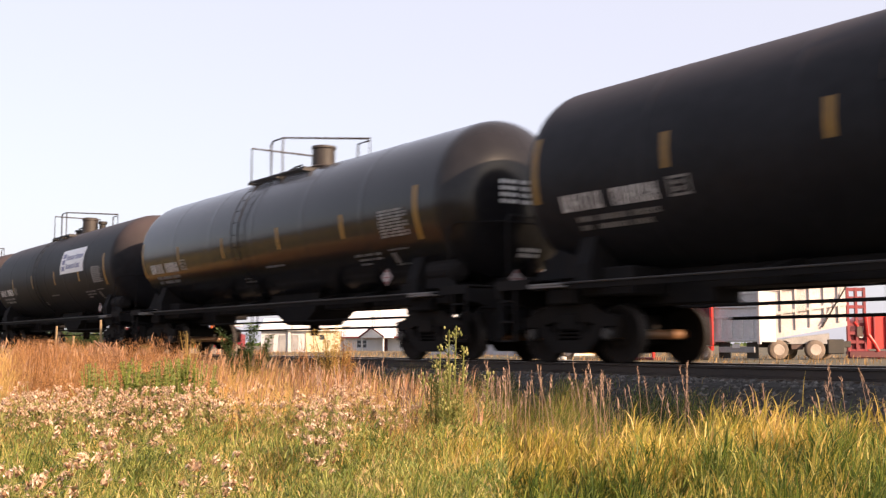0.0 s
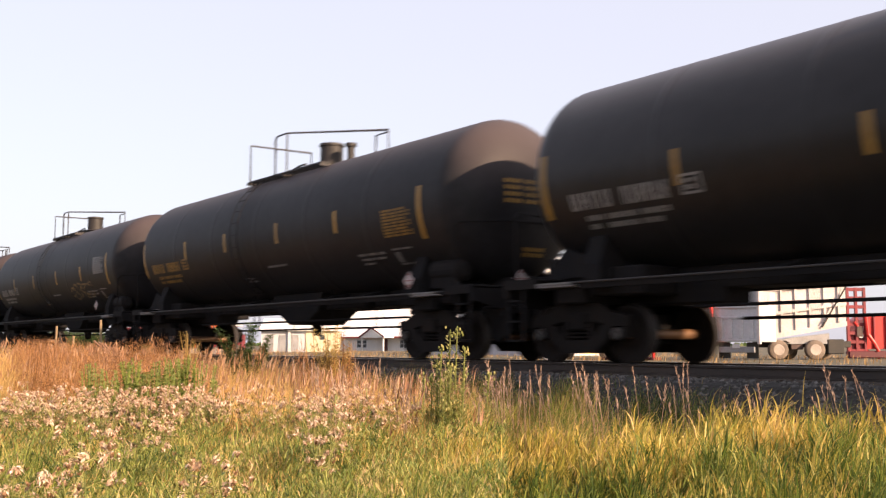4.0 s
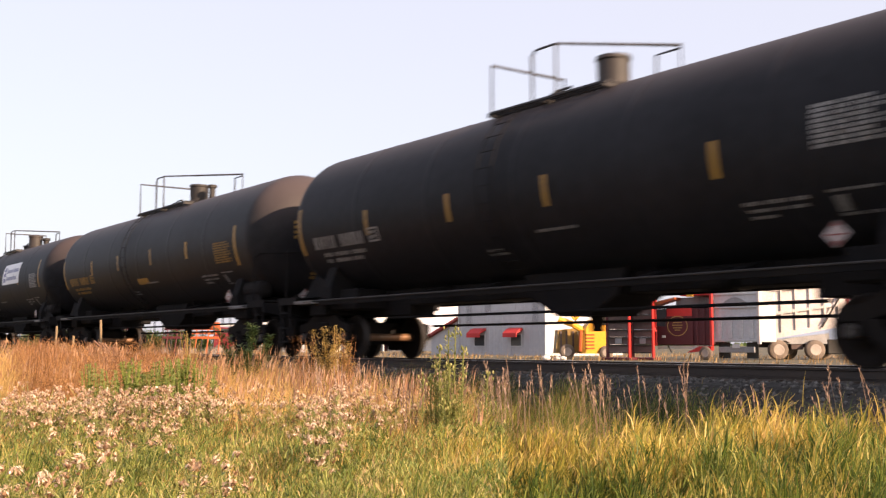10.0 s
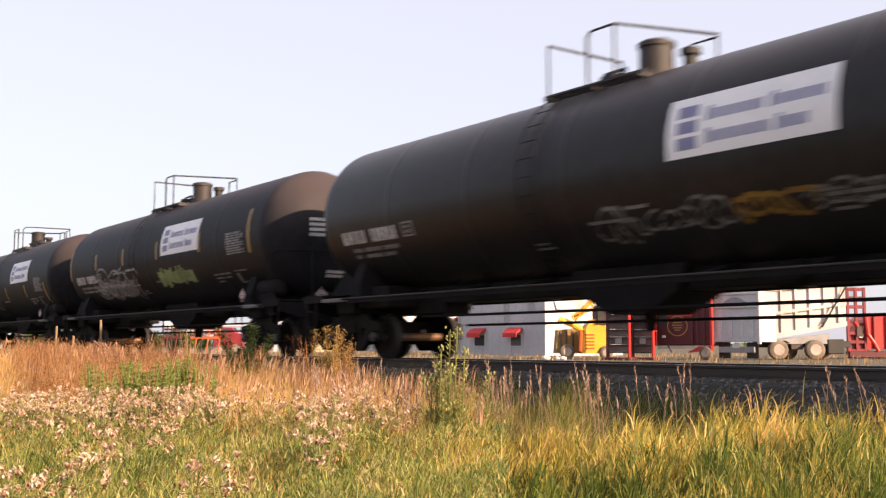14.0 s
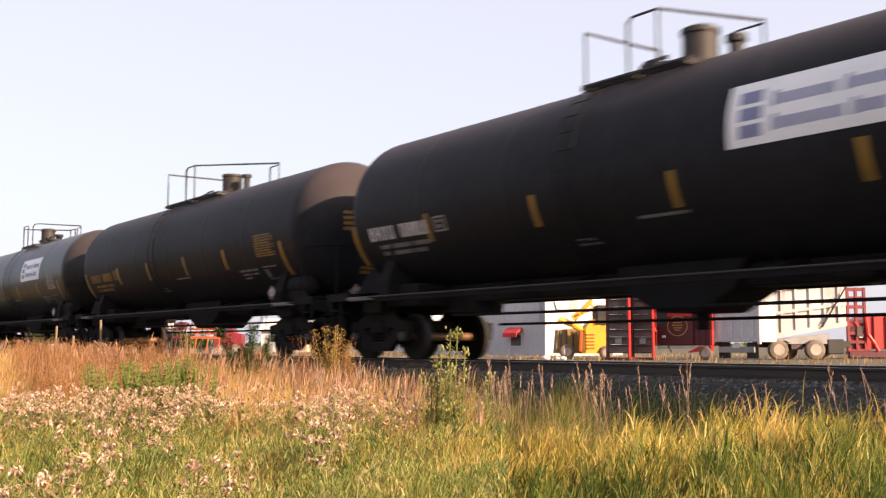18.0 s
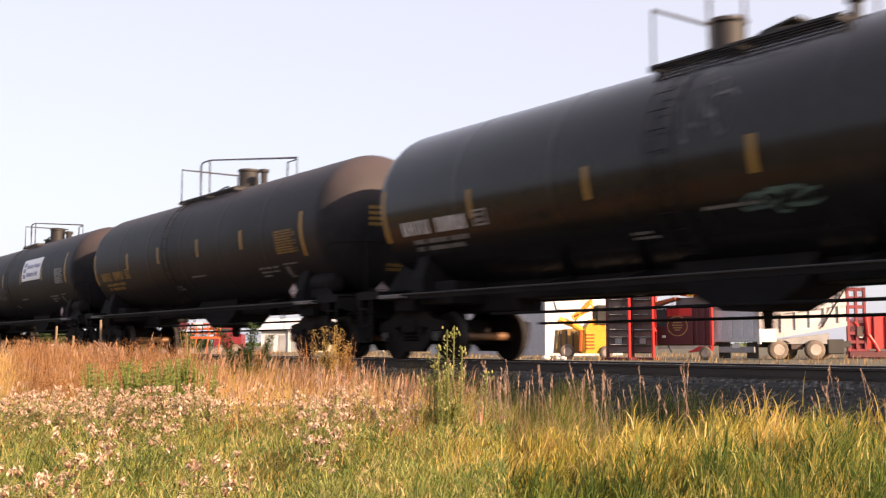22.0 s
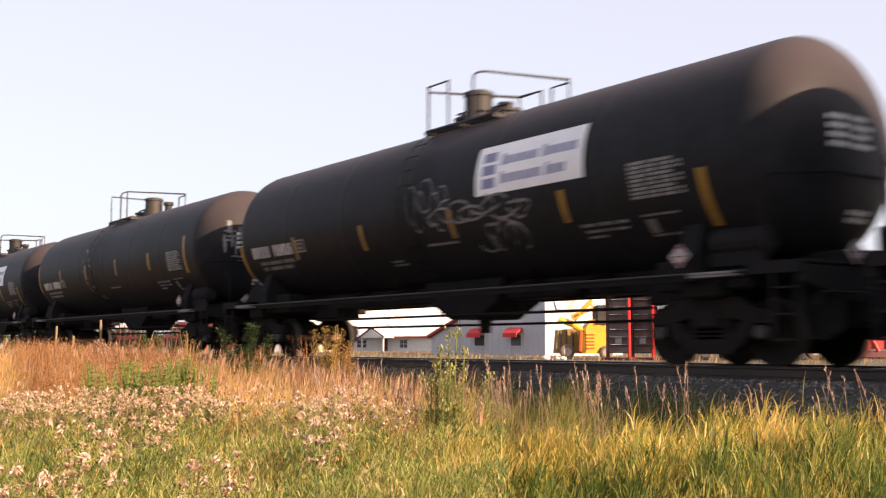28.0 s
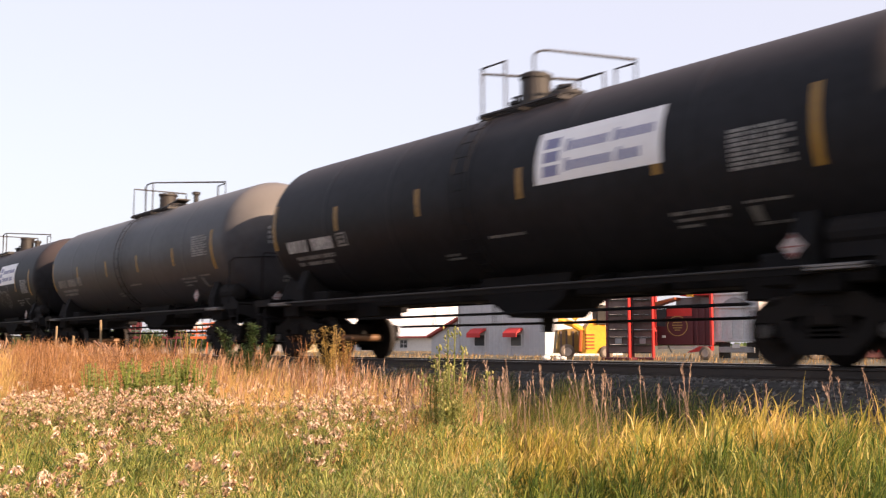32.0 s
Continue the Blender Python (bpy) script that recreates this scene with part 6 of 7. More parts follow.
def house():
    """Low white house with a gabled porch."""
    k = 150 * 0.9958 / 1841
    b = thing("house", "low white house with a white metal roof and porch", "house", m=yard(along(585, 150, 45)[0], 150, -0.95, -45))
    px = along(585, 150, 45)[1]

    def hz(y):
        return 0.285 + (611.1 - y) * k + 0.95
    x0, x1 = px(585), px(790)
    e = hz(598)
    mesh_part("wall", Y["white_wall"], b, lambda bm: box(bm, x0, x1, 0, 9, 0, e))
    mesh_part("roof", Y["white_roof"], b, lambda bm: prism(bm, [(-0.6, e - 0.05), (-0.6, e + 0.1), (4.5, e + 1.75), (9.6, e + 0.1), (9.6, e - 0.05)], "x", x0 - 0.6, x1 + 0.6))
    mesh_part("fascia", Y["red_trim"], b, lambda bm: box(bm, x0 - 0.6, x1 + 0.6, -0.66, -0.61, e - 0.12, e + 0.1))
    p0, p1 = px(662), px(702)
    mesh_part("porch_roof", Y["white_roof"], b, lambda bm: prism(bm, [(p0 - 0.2, e - 0.1), (p1 + 0.2, e - 0.1), (p1 + 0.2, e + 0.05), ((p0 + p1) / 2, e + 1.25), (p0 - 0.2, e + 0.05)], "y", -2.4, 3))
    mesh_part("porch_gable", Y["white_wall"], b, lambda bm: prism(bm, [(p0, e - 0.06), (p1, e - 0.06), ((p0 + p1) / 2, e + 1.0)], "y", -2.45, -2.405))
    for s in (-1, 1):
        mesh_part("bargeboard", Y["maroon"], b, lambda bm: prism(bm, [((p0 + p1) / 2 + s * ((p1 - p0) / 2 + 0.25), e - 0.1), ((p0 + p1) / 2, e + 1.14), ((p0 + p1) / 2, e + 1.36), ((p0 + p1) / 2 + s * ((p1 - p0) / 2 + 0.25), e + 0.12)], "y", -2.56, -2.46))
        mesh_part("porch_post", Y["frame"], b, lambda bm: box(bm, (p0 + p1) / 2 + s * ((p1 - p0) / 2 - 0.15) - 0.1, (p0 + p1) / 2 + s * ((p1 - p0) / 2 - 0.15) + 0.1, -2.4, -2.2, 0, e - 0.1))
    for xa, xb in ((632, 650), (708, 722)):
        w = mesh_part("window", Y["frame"], b, lambda bm: box(bm, px(xa), px(xb), -0.06, -0.004, 0.8, e - 0.3))
        mesh_part("pane", Y["glass"], w, lambda bm: box(bm, px(xa) + 0.12, (px(xa) + px(xb)) / 2 - 0.05, -0.075, -0.062, 0.92, e - 0.42))
        mesh_part("sash_bar", Y["frame"], w, lambda bm: box(bm, px(xa) + 0.1, px(xb) - 0.1, -0.09, -0.078, (e + 0.5) / 2 - 0.04, (e + 0.5) / 2 + 0.04))
        mesh_part("pane", Y["glass"], w, lambda bm: box(bm, (px(xa) + px(xb)) / 2 + 0.05, px(xb) - 0.12, -0.075, -0.062, 0.92, e - 0.42))
    mesh_part("door", Y["maroon"], b, lambda bm: box(bm, (p0 + p1) / 2 - 0.5, (p0 + p1) / 2 + 0.5, -0.05, -0.004, 0.1, 2.1))


def barns():
    b = thing("storage_building", "long white metal storage building behind the yard", "building", m=yard(-12.0, 185, -1.0))
    mesh_part("wall", Y["white_wall"], b, lambda bm: box(bm, -6, 17, 0, 16, 0, 4.6))
    mesh_part("roof", Y["white_roof"], b, lambda bm: prism(bm, [(-0.5, 4.6), (8, 8.6), (16.5, 4.6), (16.5, 4.75), (8, 8.75), (-0.5, 4.75)], "x", -6.4, 17.4))
    for i in range(4):
        mesh_part("door", Y["siding"], b, lambda bm: box(bm, -4.5 + 5.5 * i, -1.2 + 5.5 * i, -0.06, -0.004, 0, 3.6))
    k = 120 * 0.9958 / 1841
    b = thing("garage", "cream and grey garage with a pale roof", "building", m=yard(0, 120, -0.8))

    def px(x):
        return (x - 784) * k

    def hz(y):
        return 0.285 + (611.1 - y) * k + 0.8
    e = hz(586)
    mesh_part("wall", Y["cream"], b, lambda bm: box(bm, px(541), px(592), -0.1, 7, 0, e))
    mesh_part("annex_wall", Y["siding"], b, lambda bm: box(bm, px(462), px(541) - 0.01, 0, 7, 0, e))
    mesh_part("roof", Y["white_roof"], b, lambda bm: prism(bm, [(-0.5, e + 0.005), (-0.5, e + 0.12), (3.5, e + 1.5), (7.5, e + 0.12), (7.5, e + 0.005)], "x", px(458), px(596)))
    for i, (xa, xb) in enumerate(((470, 484), (494, 506), (516, 528))):
        mesh_part("door", Y["grey"], b, lambda bm: box(bm, px(xa), px(xb), -0.07, -0.004, 0, e - 0.45))
    mesh_part("post", Y["frame"], b, lambda bm: box(bm, px(510), px(515), -0.3, -0.08, 0, e - 0.05))
    mesh_part("window", Y["glass"], b, lambda bm: box(bm, px(566), px(574), -0.14, -0.104, e - 1.0, e - 0.45))


shed()
house()
barns()


def yellow_machine():
    v = 58
    k = v * 0.9958 / 1841
    b = thing("yellow_harvester", "yellow farm machine with a raised unloading arm", "farm machine", m=yard(0, v))

    def px(x):
        return (x - 784) * k

    def hz(y):
        return 0.285 + (611.1 - y) * k + 0.5
    mesh_part("body", Y["yellow"], b, lambda bm: prism(bm, [(px(1030), hz(626)), (px(1076), hz(626)), (px(1076), hz(580)), (px(1060), hz(575)), (px(1036), hz(580)), (px(1028), hz(600))], "y", 0, 2.6))
    mesh_part("side_panel", Y["ochre"], b, lambda bm: prism(bm, [(px(986), hz(626)), (px(1027), hz(626)), (px(1026), hz(580)), (px(990), hz(584))], "y", 0.8, 2.2))
    for x in (994, 1004, 1016):
        mesh_part("panel_rib", Y["slat"], b, lambda bm: box(bm, px(x), px(x) + 0.1, 0.74, 0.797, hz(624), hz(586)))
    for x0, x1, y0, y1 in ((1012, 1046, 560, 538), (1016, 1050, 566, 544), (1012, 1016, 560, 566), (1022, 1028, 553, 558), (1032, 1038, 547, 552), (1046, 1050, 538, 544)):
        mesh_part("boom_strut", Y["yellow"], b, lambda bm: pipe(bm, [(px(x0), -0.1, hz(y0)), (px(x1), -0.1, hz(y1))], 0.05, 6))
    mesh_part("hood", Y["yellow"], b, lambda bm: prism(bm, [(px(1040), hz(579)), (px(1074), hz(579)), (px(1074), hz(560)), (px(1050), hz(566))], "y", 0.4, 2.4))
    mesh_part("cab", Y["dark"], b, lambda bm: box(bm, px(1058), px(1076), 0.2, 2.0, hz(575), hz(540), 0.05))
    mesh_part("unloading_arm", Y["yellow"], b, lambda bm: pipe(bm, [(px(988), -0.3, hz(566)), (px(1012), -0.3, hz(574)), (px(1032), 0.1, hz(585))], 0.17, 8))
    mesh_part("elevator", Y["yellow"], b, lambda bm: pipe(bm, [(px(1018), 0.4, hz(566)), (px(1036), 0.4, hz(545)), (px(1050), 0.4, hz(532))], 0.12, 8))
    mesh_part("elevator_brace", Y["orange"], b, lambda bm: pipe(bm, [(px(1016), 0.2, hz(560)), (px(1052), 0.2, hz(548))], 0.05, 6))
    mesh_part("arm_support", Y["orange"], b, lambda bm: pipe(bm, [(px(1028), -0.1, hz(585)), (px(1026), -0.1, hz(622))], 0.09, 6))
    mesh_part("grain_hopper", Y["white_wall"], b, lambda bm: prism(bm, [(px(992), hz(546)), (px(1068), hz(546)), (px(1072), hz(530)), (px(988), hz(532))], "y", 1.6, 2.6))
    for j in range(5):
        mesh_part("louvre", Y["orange"], b, lambda bm: box(bm, px(1036), px(1052), -0.03, -0.003, hz(618 - 6 * j), hz(615.5 - 6 * j)))
    tyre(b, px(1072), 0.0, 0.38, 0.38, 0.3)
    tyre(b, px(1006), 0.6, 0.42, 0.42, 0.3)


def slatted_racks():
    v = 56
    k = v * 0.9958 / 1841

    def hz(y):
        return 0.285 + (611.1 - y) * k + 0.5
    for xa, xb in ((1076, 1114), (1120, 1156)):
        b = thing("slatted_rack", "tall red steel rack filled with grey slats", "rack", "slatted racks in the yard", m=yard(along(xa, v, 40)[0], v, -0.5, -40))
        w = along(xa, v, 40)[1](xb)
        # lit and shaded sides by colour: left post darkened, right post sunlit red
        mesh_part("upright", Y["maroon"], b, lambda bm: box(bm, -0.07, 0.05, -0.10, 0.10, 0, hz(512), 0.015))
        mesh_part("upright", Y["red"], b, lambda bm: box(bm, w - 0.05, w + 0.05, -0.10, 0.10, 0, hz(512), 0.015))
        for j in range(9):
            z = 0.42 + 0.40 * j
            mesh_part("slat", Y["slat"], b, lambda bm: prism(bm, [(-0.06, z), (0.05, z + 0.02), (0.05, z + 0.32), (-0.02, z + 0.33)], "x", 0.075, w - 0.075))
            mesh_part("crossbar", Y["dark"], b, lambda bm: box(bm, 0.072, w - 0.072, -0.08, 0.04, z - 0.07, z - 0.005))
        mesh_part("foot", Y["maroon"], b, lambda bm: box(bm, -0.2, w + 0.2, -0.4, 0.5, 0, 0.14, 0.02))
        mesh_part("sign_plate", Y["grey"], b, lambda bm: box(bm, w * 0.38, w * 0.68, -0.10, -0.085, 0.85, 1.15))


def red_wagon():
    v = 57
    k = v * 0.9958 / 1841
    b = thing("feed_wagon", "maroon and red feed wagon with a round gold emblem", "wagon", m=yard(along(1157, v, 40)[0], v, -0.5, -40))
    px = along(1157, v, 40)[1]

    def hz(y):
        return 0.285 + (611.1 - y) * k + 0.5
    mesh_part("box", Y["maroon"], b, lambda bm: box(bm, px(1160), px(1260), 0, 1.9, hz(611), hz(548), 0.04))
    mesh_part("door_panel", Y["red"], b, lambda bm: box(bm, px(1182), px(1226), -0.06, -0.004, hz(600), hz(545), 0.01))
    mesh_part("upper_frame", Y["red"], b, lambda bm: box(bm, px(1206), px(1260), -0.1, 1.9, hz(526), hz(518), 0.03))
    mesh_part("lower_panel", Y["maroon"], b, lambda bm: box(bm, px(1180), px(1228), -0.10, -0.064, hz(610), hz(561), 0.01))
    for xa in (1159, 1258):
        mesh_part("post", Y["red"], b, lambda bm: box(bm, px(xa), px(xa) + 0.16, -0.12, 0.05, hz(612), hz(520), 0.02))
    for xa in (1234, 1246):
        mesh_part("stake", Y["maroon"], b, lambda bm: box(bm, px(xa), px(xa) + 0.1, -0.08, -0.004, hz(611), hz(548), 0.01))
    mesh_part("chute", Y["orange"], b, lambda bm: prism(bm, [(px(1162), hz(536)), (px(1200), hz(528)), (px(1200), hz(532)), (px(1165), hz(542))], "y", -0.3, 0.4))
    mesh_part("lamp_box", Y["yellow"], b, lambda bm: box(bm, px(1219), px(1231), -0.18, -0.11, hz(528), hz(518), 0.02))
    mesh_part("inner_box", Y["grey"], b, lambda bm: box(bm, px(1190), px(1258), 0.5, 2.2, hz(546), hz(528)))
    mesh_part("window", Y["glass"], b, lambda bm: box(bm, px(1163), px(1180), -0.05, -0.004, hz(578), hz(548)))

    def ring(bm, r0, r1, y, sx=0.86):
        n = 28
        a = [[bm.verts.new((px(1201) + r * sx * 1.3 * math.cos(6.2832 * i / n), yy, hz(578) + r * math.sin(6.2832 * i / n))) for i in range(n)] for r, yy in ((r0, y), (r1, y), (r1, y + 0.012), (r0, y + 0.012))]
        for p, q in zip(a, a[1:] + a[:1]):
            for i in range(n):
                bm.faces.new((p[i], p[(i + 1) % n], q[(i + 1) % n], q[i]))
    e = mesh_part("emblem", Y["gold"], b, lambda bm: ring(bm, 0.50, 0.54, -0.115))
    mesh_part("emblem_bar", Y["gold"], e, lambda bm: [box(bm, px(1201) - w, px(1201) + w, -0.116, -0.104, hz(578) + z, hz(578) + z + 0.05) for w, z in ((0.26, 0.16), (0.3, 0.02), (0.26, -0.12), (0.16, -0.24))] and None)
    mesh_part("skirt", Y["white_wall"], b, lambda bm: box(bm, px(1162), px(1258), 0.1, 0.3, hz(618), hz(612)))
    mesh_part("drawbar", Y["red"], b, lambda bm: prism(bm, [(px(1218), hz(624)), (px(1262), hz(620)), (px(1262), hz(613)), (px(1240), hz(613))], "y", -0.2, 0.1))
    mesh_part("brace", Y["dark"], b, lambda bm: pipe(bm, [(px(1190), -0.1, hz(624)), (px(1184), -0.1, hz(612))], 0.04, 6))
    tyre(b, px(1251), -0.1, 0.36, 0.36, 0.3)
    mesh_part("undertray", Y["slat"], b, lambda bm: box(bm, px(1166), px(1244), 0.5, 1.8, hz(611.5), hz(606)))
    mesh_part("post_brace", Y["red"], b, lambda bm: pipe(bm, [(px(1157), -0.16, hz(520)), (px(1157), -0.16, hz(575)), (px(1164), -0.16, hz(588))], 0.07, 6))
    mesh_part("label_plate", Y["frame"], b, lambda bm: box(bm, px(1174), px(1180), -0.13, -0.104, hz(598), hz(594)))


def grain_truck():
    """The back of a grain truck: grey ribbed tailgate between pale posts."""
    v = 55
    u0, px = along(1262, v, 40)
    b = thing("grain_truck", "grain truck seen from behind with a grey ribbed tailgate", "truck", m=yard(u0, v, -0.5, -40))
    w, lo, hi = px(1344), 0.95, 3.55
    mesh_part("tailgate", Y["alu"], b, lambda bm: box(bm, 0.02, w - 0.02, 0, 0.10, lo, hi, 0.02))
    for z in (lo + 0.02, lo + 1.2, lo + 1.75, hi - 0.16):
        mesh_part("tailgate_rail", Y["alu"], b, lambda bm: box(bm, 0.08, w - 0.08, -0.08, -0.003, z, z + 0.13, 0.015))
    for i in range(4):
        x = 0.42 + i * (w - 0.84) / 3
        mesh_part("tailgate_rib", Y["alu"], b, lambda bm: box(bm, x - 0.13, x + 0.13, -0.07, -0.003, lo + 0.16, lo + 1.18, 0.02))
    mesh_part("arched_panel", Y["grey"], b, lambda bm: prism(bm, [(0.45 + (w - 0.9) * i / 10, lo + 1.9 + 0.42 * math.sin(math.pi * i / 10)) for i in range(11)], "y", -0.04, -0.003))
    for x in (0.0, w):
        mesh_part("corner_post", Y["box_white"], b, lambda bm: box(bm, x - 0.08, x + 0.08, -0.1, 0.14, lo - 0.12, hi + 0.08, 0.02))
    for x in (0.0, w - 0.08):
        mesh_part("box_side", Y["box_white"], b, lambda bm: box(bm, x, x + 0.08, 0.142, 2.2, lo, hi, 0.01))
    mesh_part("bumper", Y["grey"], b, lambda bm: box(bm, 0.3, w - 0.3, 0.05, 0.2, 0.4, 0.7, 0.02))
    for x in (0.18, w - 0.82):
        mesh_part("mud_flap", Y["dark"], b, lambda bm: box(bm, x, x + 0.64, 0.3, 0.34, 0.1, 0.93))
    mesh_part("sign_plate", Y["frame"], b, lambda bm: box(bm, w / 2 - 0.2, w / 2 + 0.2, 0.0, 0.04, 0.62, 0.86))
    mesh_part("latch", Y["dark"], b, lambda bm: pipe(bm, [(0.1, -0.1, lo + 1.1), (0.1, -0.1, hi - 0.4)], 0.03, 6))


def dump_trailer():
    """A dump trailer that stands side-on, its box a little raised."""
    v = 56
    k = v * 0.9958 / 1841
    b = thing("dump_trailer", "pale ribbed dump trailer, its box slightly raised", "trailer", m=yard((1346 - 784) * k, v))

    def px(x):
        return (x - 1346) * k

    def hz(y):
        return 0.285 + (611.1 - y) * k + 0.5
    n = px(1499)

    def wall(name, y0, y1, t0, t1, f0, f1, mat):
        z = [(hz(604 - 27 * t), hz(511 - 14 * t)) for t in (t0, t1)]
        pts = [(n * t0, z[0][0] + (z[0][1] - z[0][0]) * f0), (n * t1, z[1][0] + (z[1][1] - z[1][0]) * f0), (n * t1, z[1][0] + (z[1][1] - z[1][0]) * f1), (n * t0, z[0][0] + (z[0][1] - z[0][0]) * f1)]
        mesh_part(name, mat, b, lambda bm: prism(bm, pts, "y", y0, y1))
    wall("side_wall", 0.0, 0.08, 0, 1, 0, 1, Y["box_white"])
    wall("side_wall", 2.3, 2.38, 0, 1, 0, 1, Y["box_white"])
    wall("box_floor", 0.081, 2.299, 0, 1, 0, 0.05, Y["grey"])
    wall("end_wall", 0.081, 2.299, 0, 0.015, 0.051, 1, Y["box_white"])
    for f0, f1 in ((0.0, 0.10), (0.46, 0.52), (0.92, 1.0)):
        wall("side_rail", -0.12, -0.003, 0, 1, f0, f1, Y["box_white"])
    for i in range(6):
        t = (i + 0.5) / 6
        for f0, f1 in ((0.102, 0.458), (0.522, 0.918)):
            wall("side_rib", -0.10, -0.003, t - 0.014, t + 0.014, f0, f1, Y["box_white"])
    mesh_part("diagonal_stay", Y["dark"], b, lambda bm: pipe(bm, [(px(1453), -0.2, hz(580)), (px(1498), -0.2, hz(508))], 0.045, 6))
    mesh_part("chassis", Y["dark"], b, lambda bm: box(bm, 0.1, n + 0.5, 0.7, 1.7, 0.66, 1.0, 0.03))
    mesh_part("sub_frame", Y["grey"], b, lambda bm: prism(bm, [(px(1372), hz(609)), (px(1470), hz(609)), (px(1470), hz(590)), (px(1400), hz(598)), (px(1372), hz(602))], "y", 0.15, 0.3))
    mesh_part("hoist_box", Y["dark"], b, lambda bm: box(bm, px(1466), px(1496), 0.1, 0.9, 0.3, 1.1, 0.05))
    mesh_part("tool_box", Y["slat"], b, lambda bm: box(bm, px(1402), px(1424), 0.2, 0.6, 0.55, 0.95, 0.03))
    mesh_part("mud_guard", Y["grey"], b, lambda bm: prism(bm, [(px(1352), hz(604)), (px(1362), hz(601)), (px(1390), hz(601)), (px(1400), hz(606)), (px(1398), hz(607)), (px(1389), hz(603)), (px(1363), hz(603)), (px(1354), hz(606))], "y", -0.1, 0.5))
    for xc in (1376, 1441):
        tyre(b, px(xc), -0.05, 0.53, 0.53, 0.34)
    tyre(b, px(1414), 1.9, 0.53, 0.53, 0.34)
    tyre(b, px(1480), 1.9, 0.53, 0.53, 0.34)


def red_loader():
    v = 60
    k = v * 0.9958 / 1841
    b = thing("red_frame_machine", "red farm machine with a ladder-like steel frame", "farm machine", m=yard((1502 - 784) * k, v))

    def px(x):
        return (x - 1502) * k

    def hz(y):
        return 0.285 + (611.1 - y) * k + 0.5
    for x in (1499, 1514, 1529):
        mesh_part("upright", Y["dark_red"], b, lambda bm: box(bm, px(x), px(x) + 0.17, -0.08, 0.08, hz(630), hz(509), 0.02))
    for j in range(8):
        mesh_part("rung", Y["dark_red"], b, lambda bm: box(bm, px(1500), px(1532), -0.06, 0.06, hz(624 - 15.5 * j), hz(618 - 15.5 * j), 0.015))
    mesh_part("lower_panel", Y["dark_red"], b, lambda bm: box(bm, px(1500), px(1532), 0.085, 0.14, hz(630), hz(592)))
    mesh_part("feed_pipe", Y["red"], b, lambda bm: pipe(bm, [(px(1531), -0.2, hz(560)), (px(1534), -0.2, hz(592)), (px(1545), -0.2, hz(608)), (px(1552), -0.2, hz(622))], 0.11, 8))
    mesh_part("hydraulic_box", Y["slat"], b, lambda bm: box(bm, px(1516), px(1526), -0.14, -0.085, hz(596), hz(578)))
    mesh_part("body", Y["red"], b, lambda bm: prism(bm, [(px(1534), hz(618)), (px(1640), hz(618)), (px(1640), hz(556)), (px(1552), hz(556)), (px(1534), hz(566))], "y", 0.2, 2.8))
    for x in (1548, 1570, 1592):
        mesh_part("body_rib", Y["dark_red"], b, lambda bm: box(bm, px(x), px(x) + 0.12, 0.08, 0.196, hz(617), hz(560), 0.02))
    mesh_part("skid", Y["maroon"], b, lambda bm: box(bm, px(1500), px(1640), -0.2, 0.4, 0.05, 0.45, 0.05))
    mesh_part("cross_brace", Y["red"], b, lambda bm: pipe(bm, [(px(1534), 0.0, hz(600)), (px(1512), -0.1, hz(570))], 0.06, 6))
    mesh_part("diagonal_brace", Y["red"], b, lambda bm: pipe(bm, [(px(1534), 0.1, hz(620)), (px(1556), 0.0, hz(634))], 0.08, 6))
    mesh_part("number_plate", Y["frame"], b, lambda bm: box(bm, px(1519), px(1527), -0.11, -0.09, hz(598), hz(592)))
    tyre(b, px(1585), 0.0, 0.45, 0.45, 0.35)


yellow_machine()
slatted_racks()
red_wagon()
grain_truck()
dump_trailer()
red_loader()


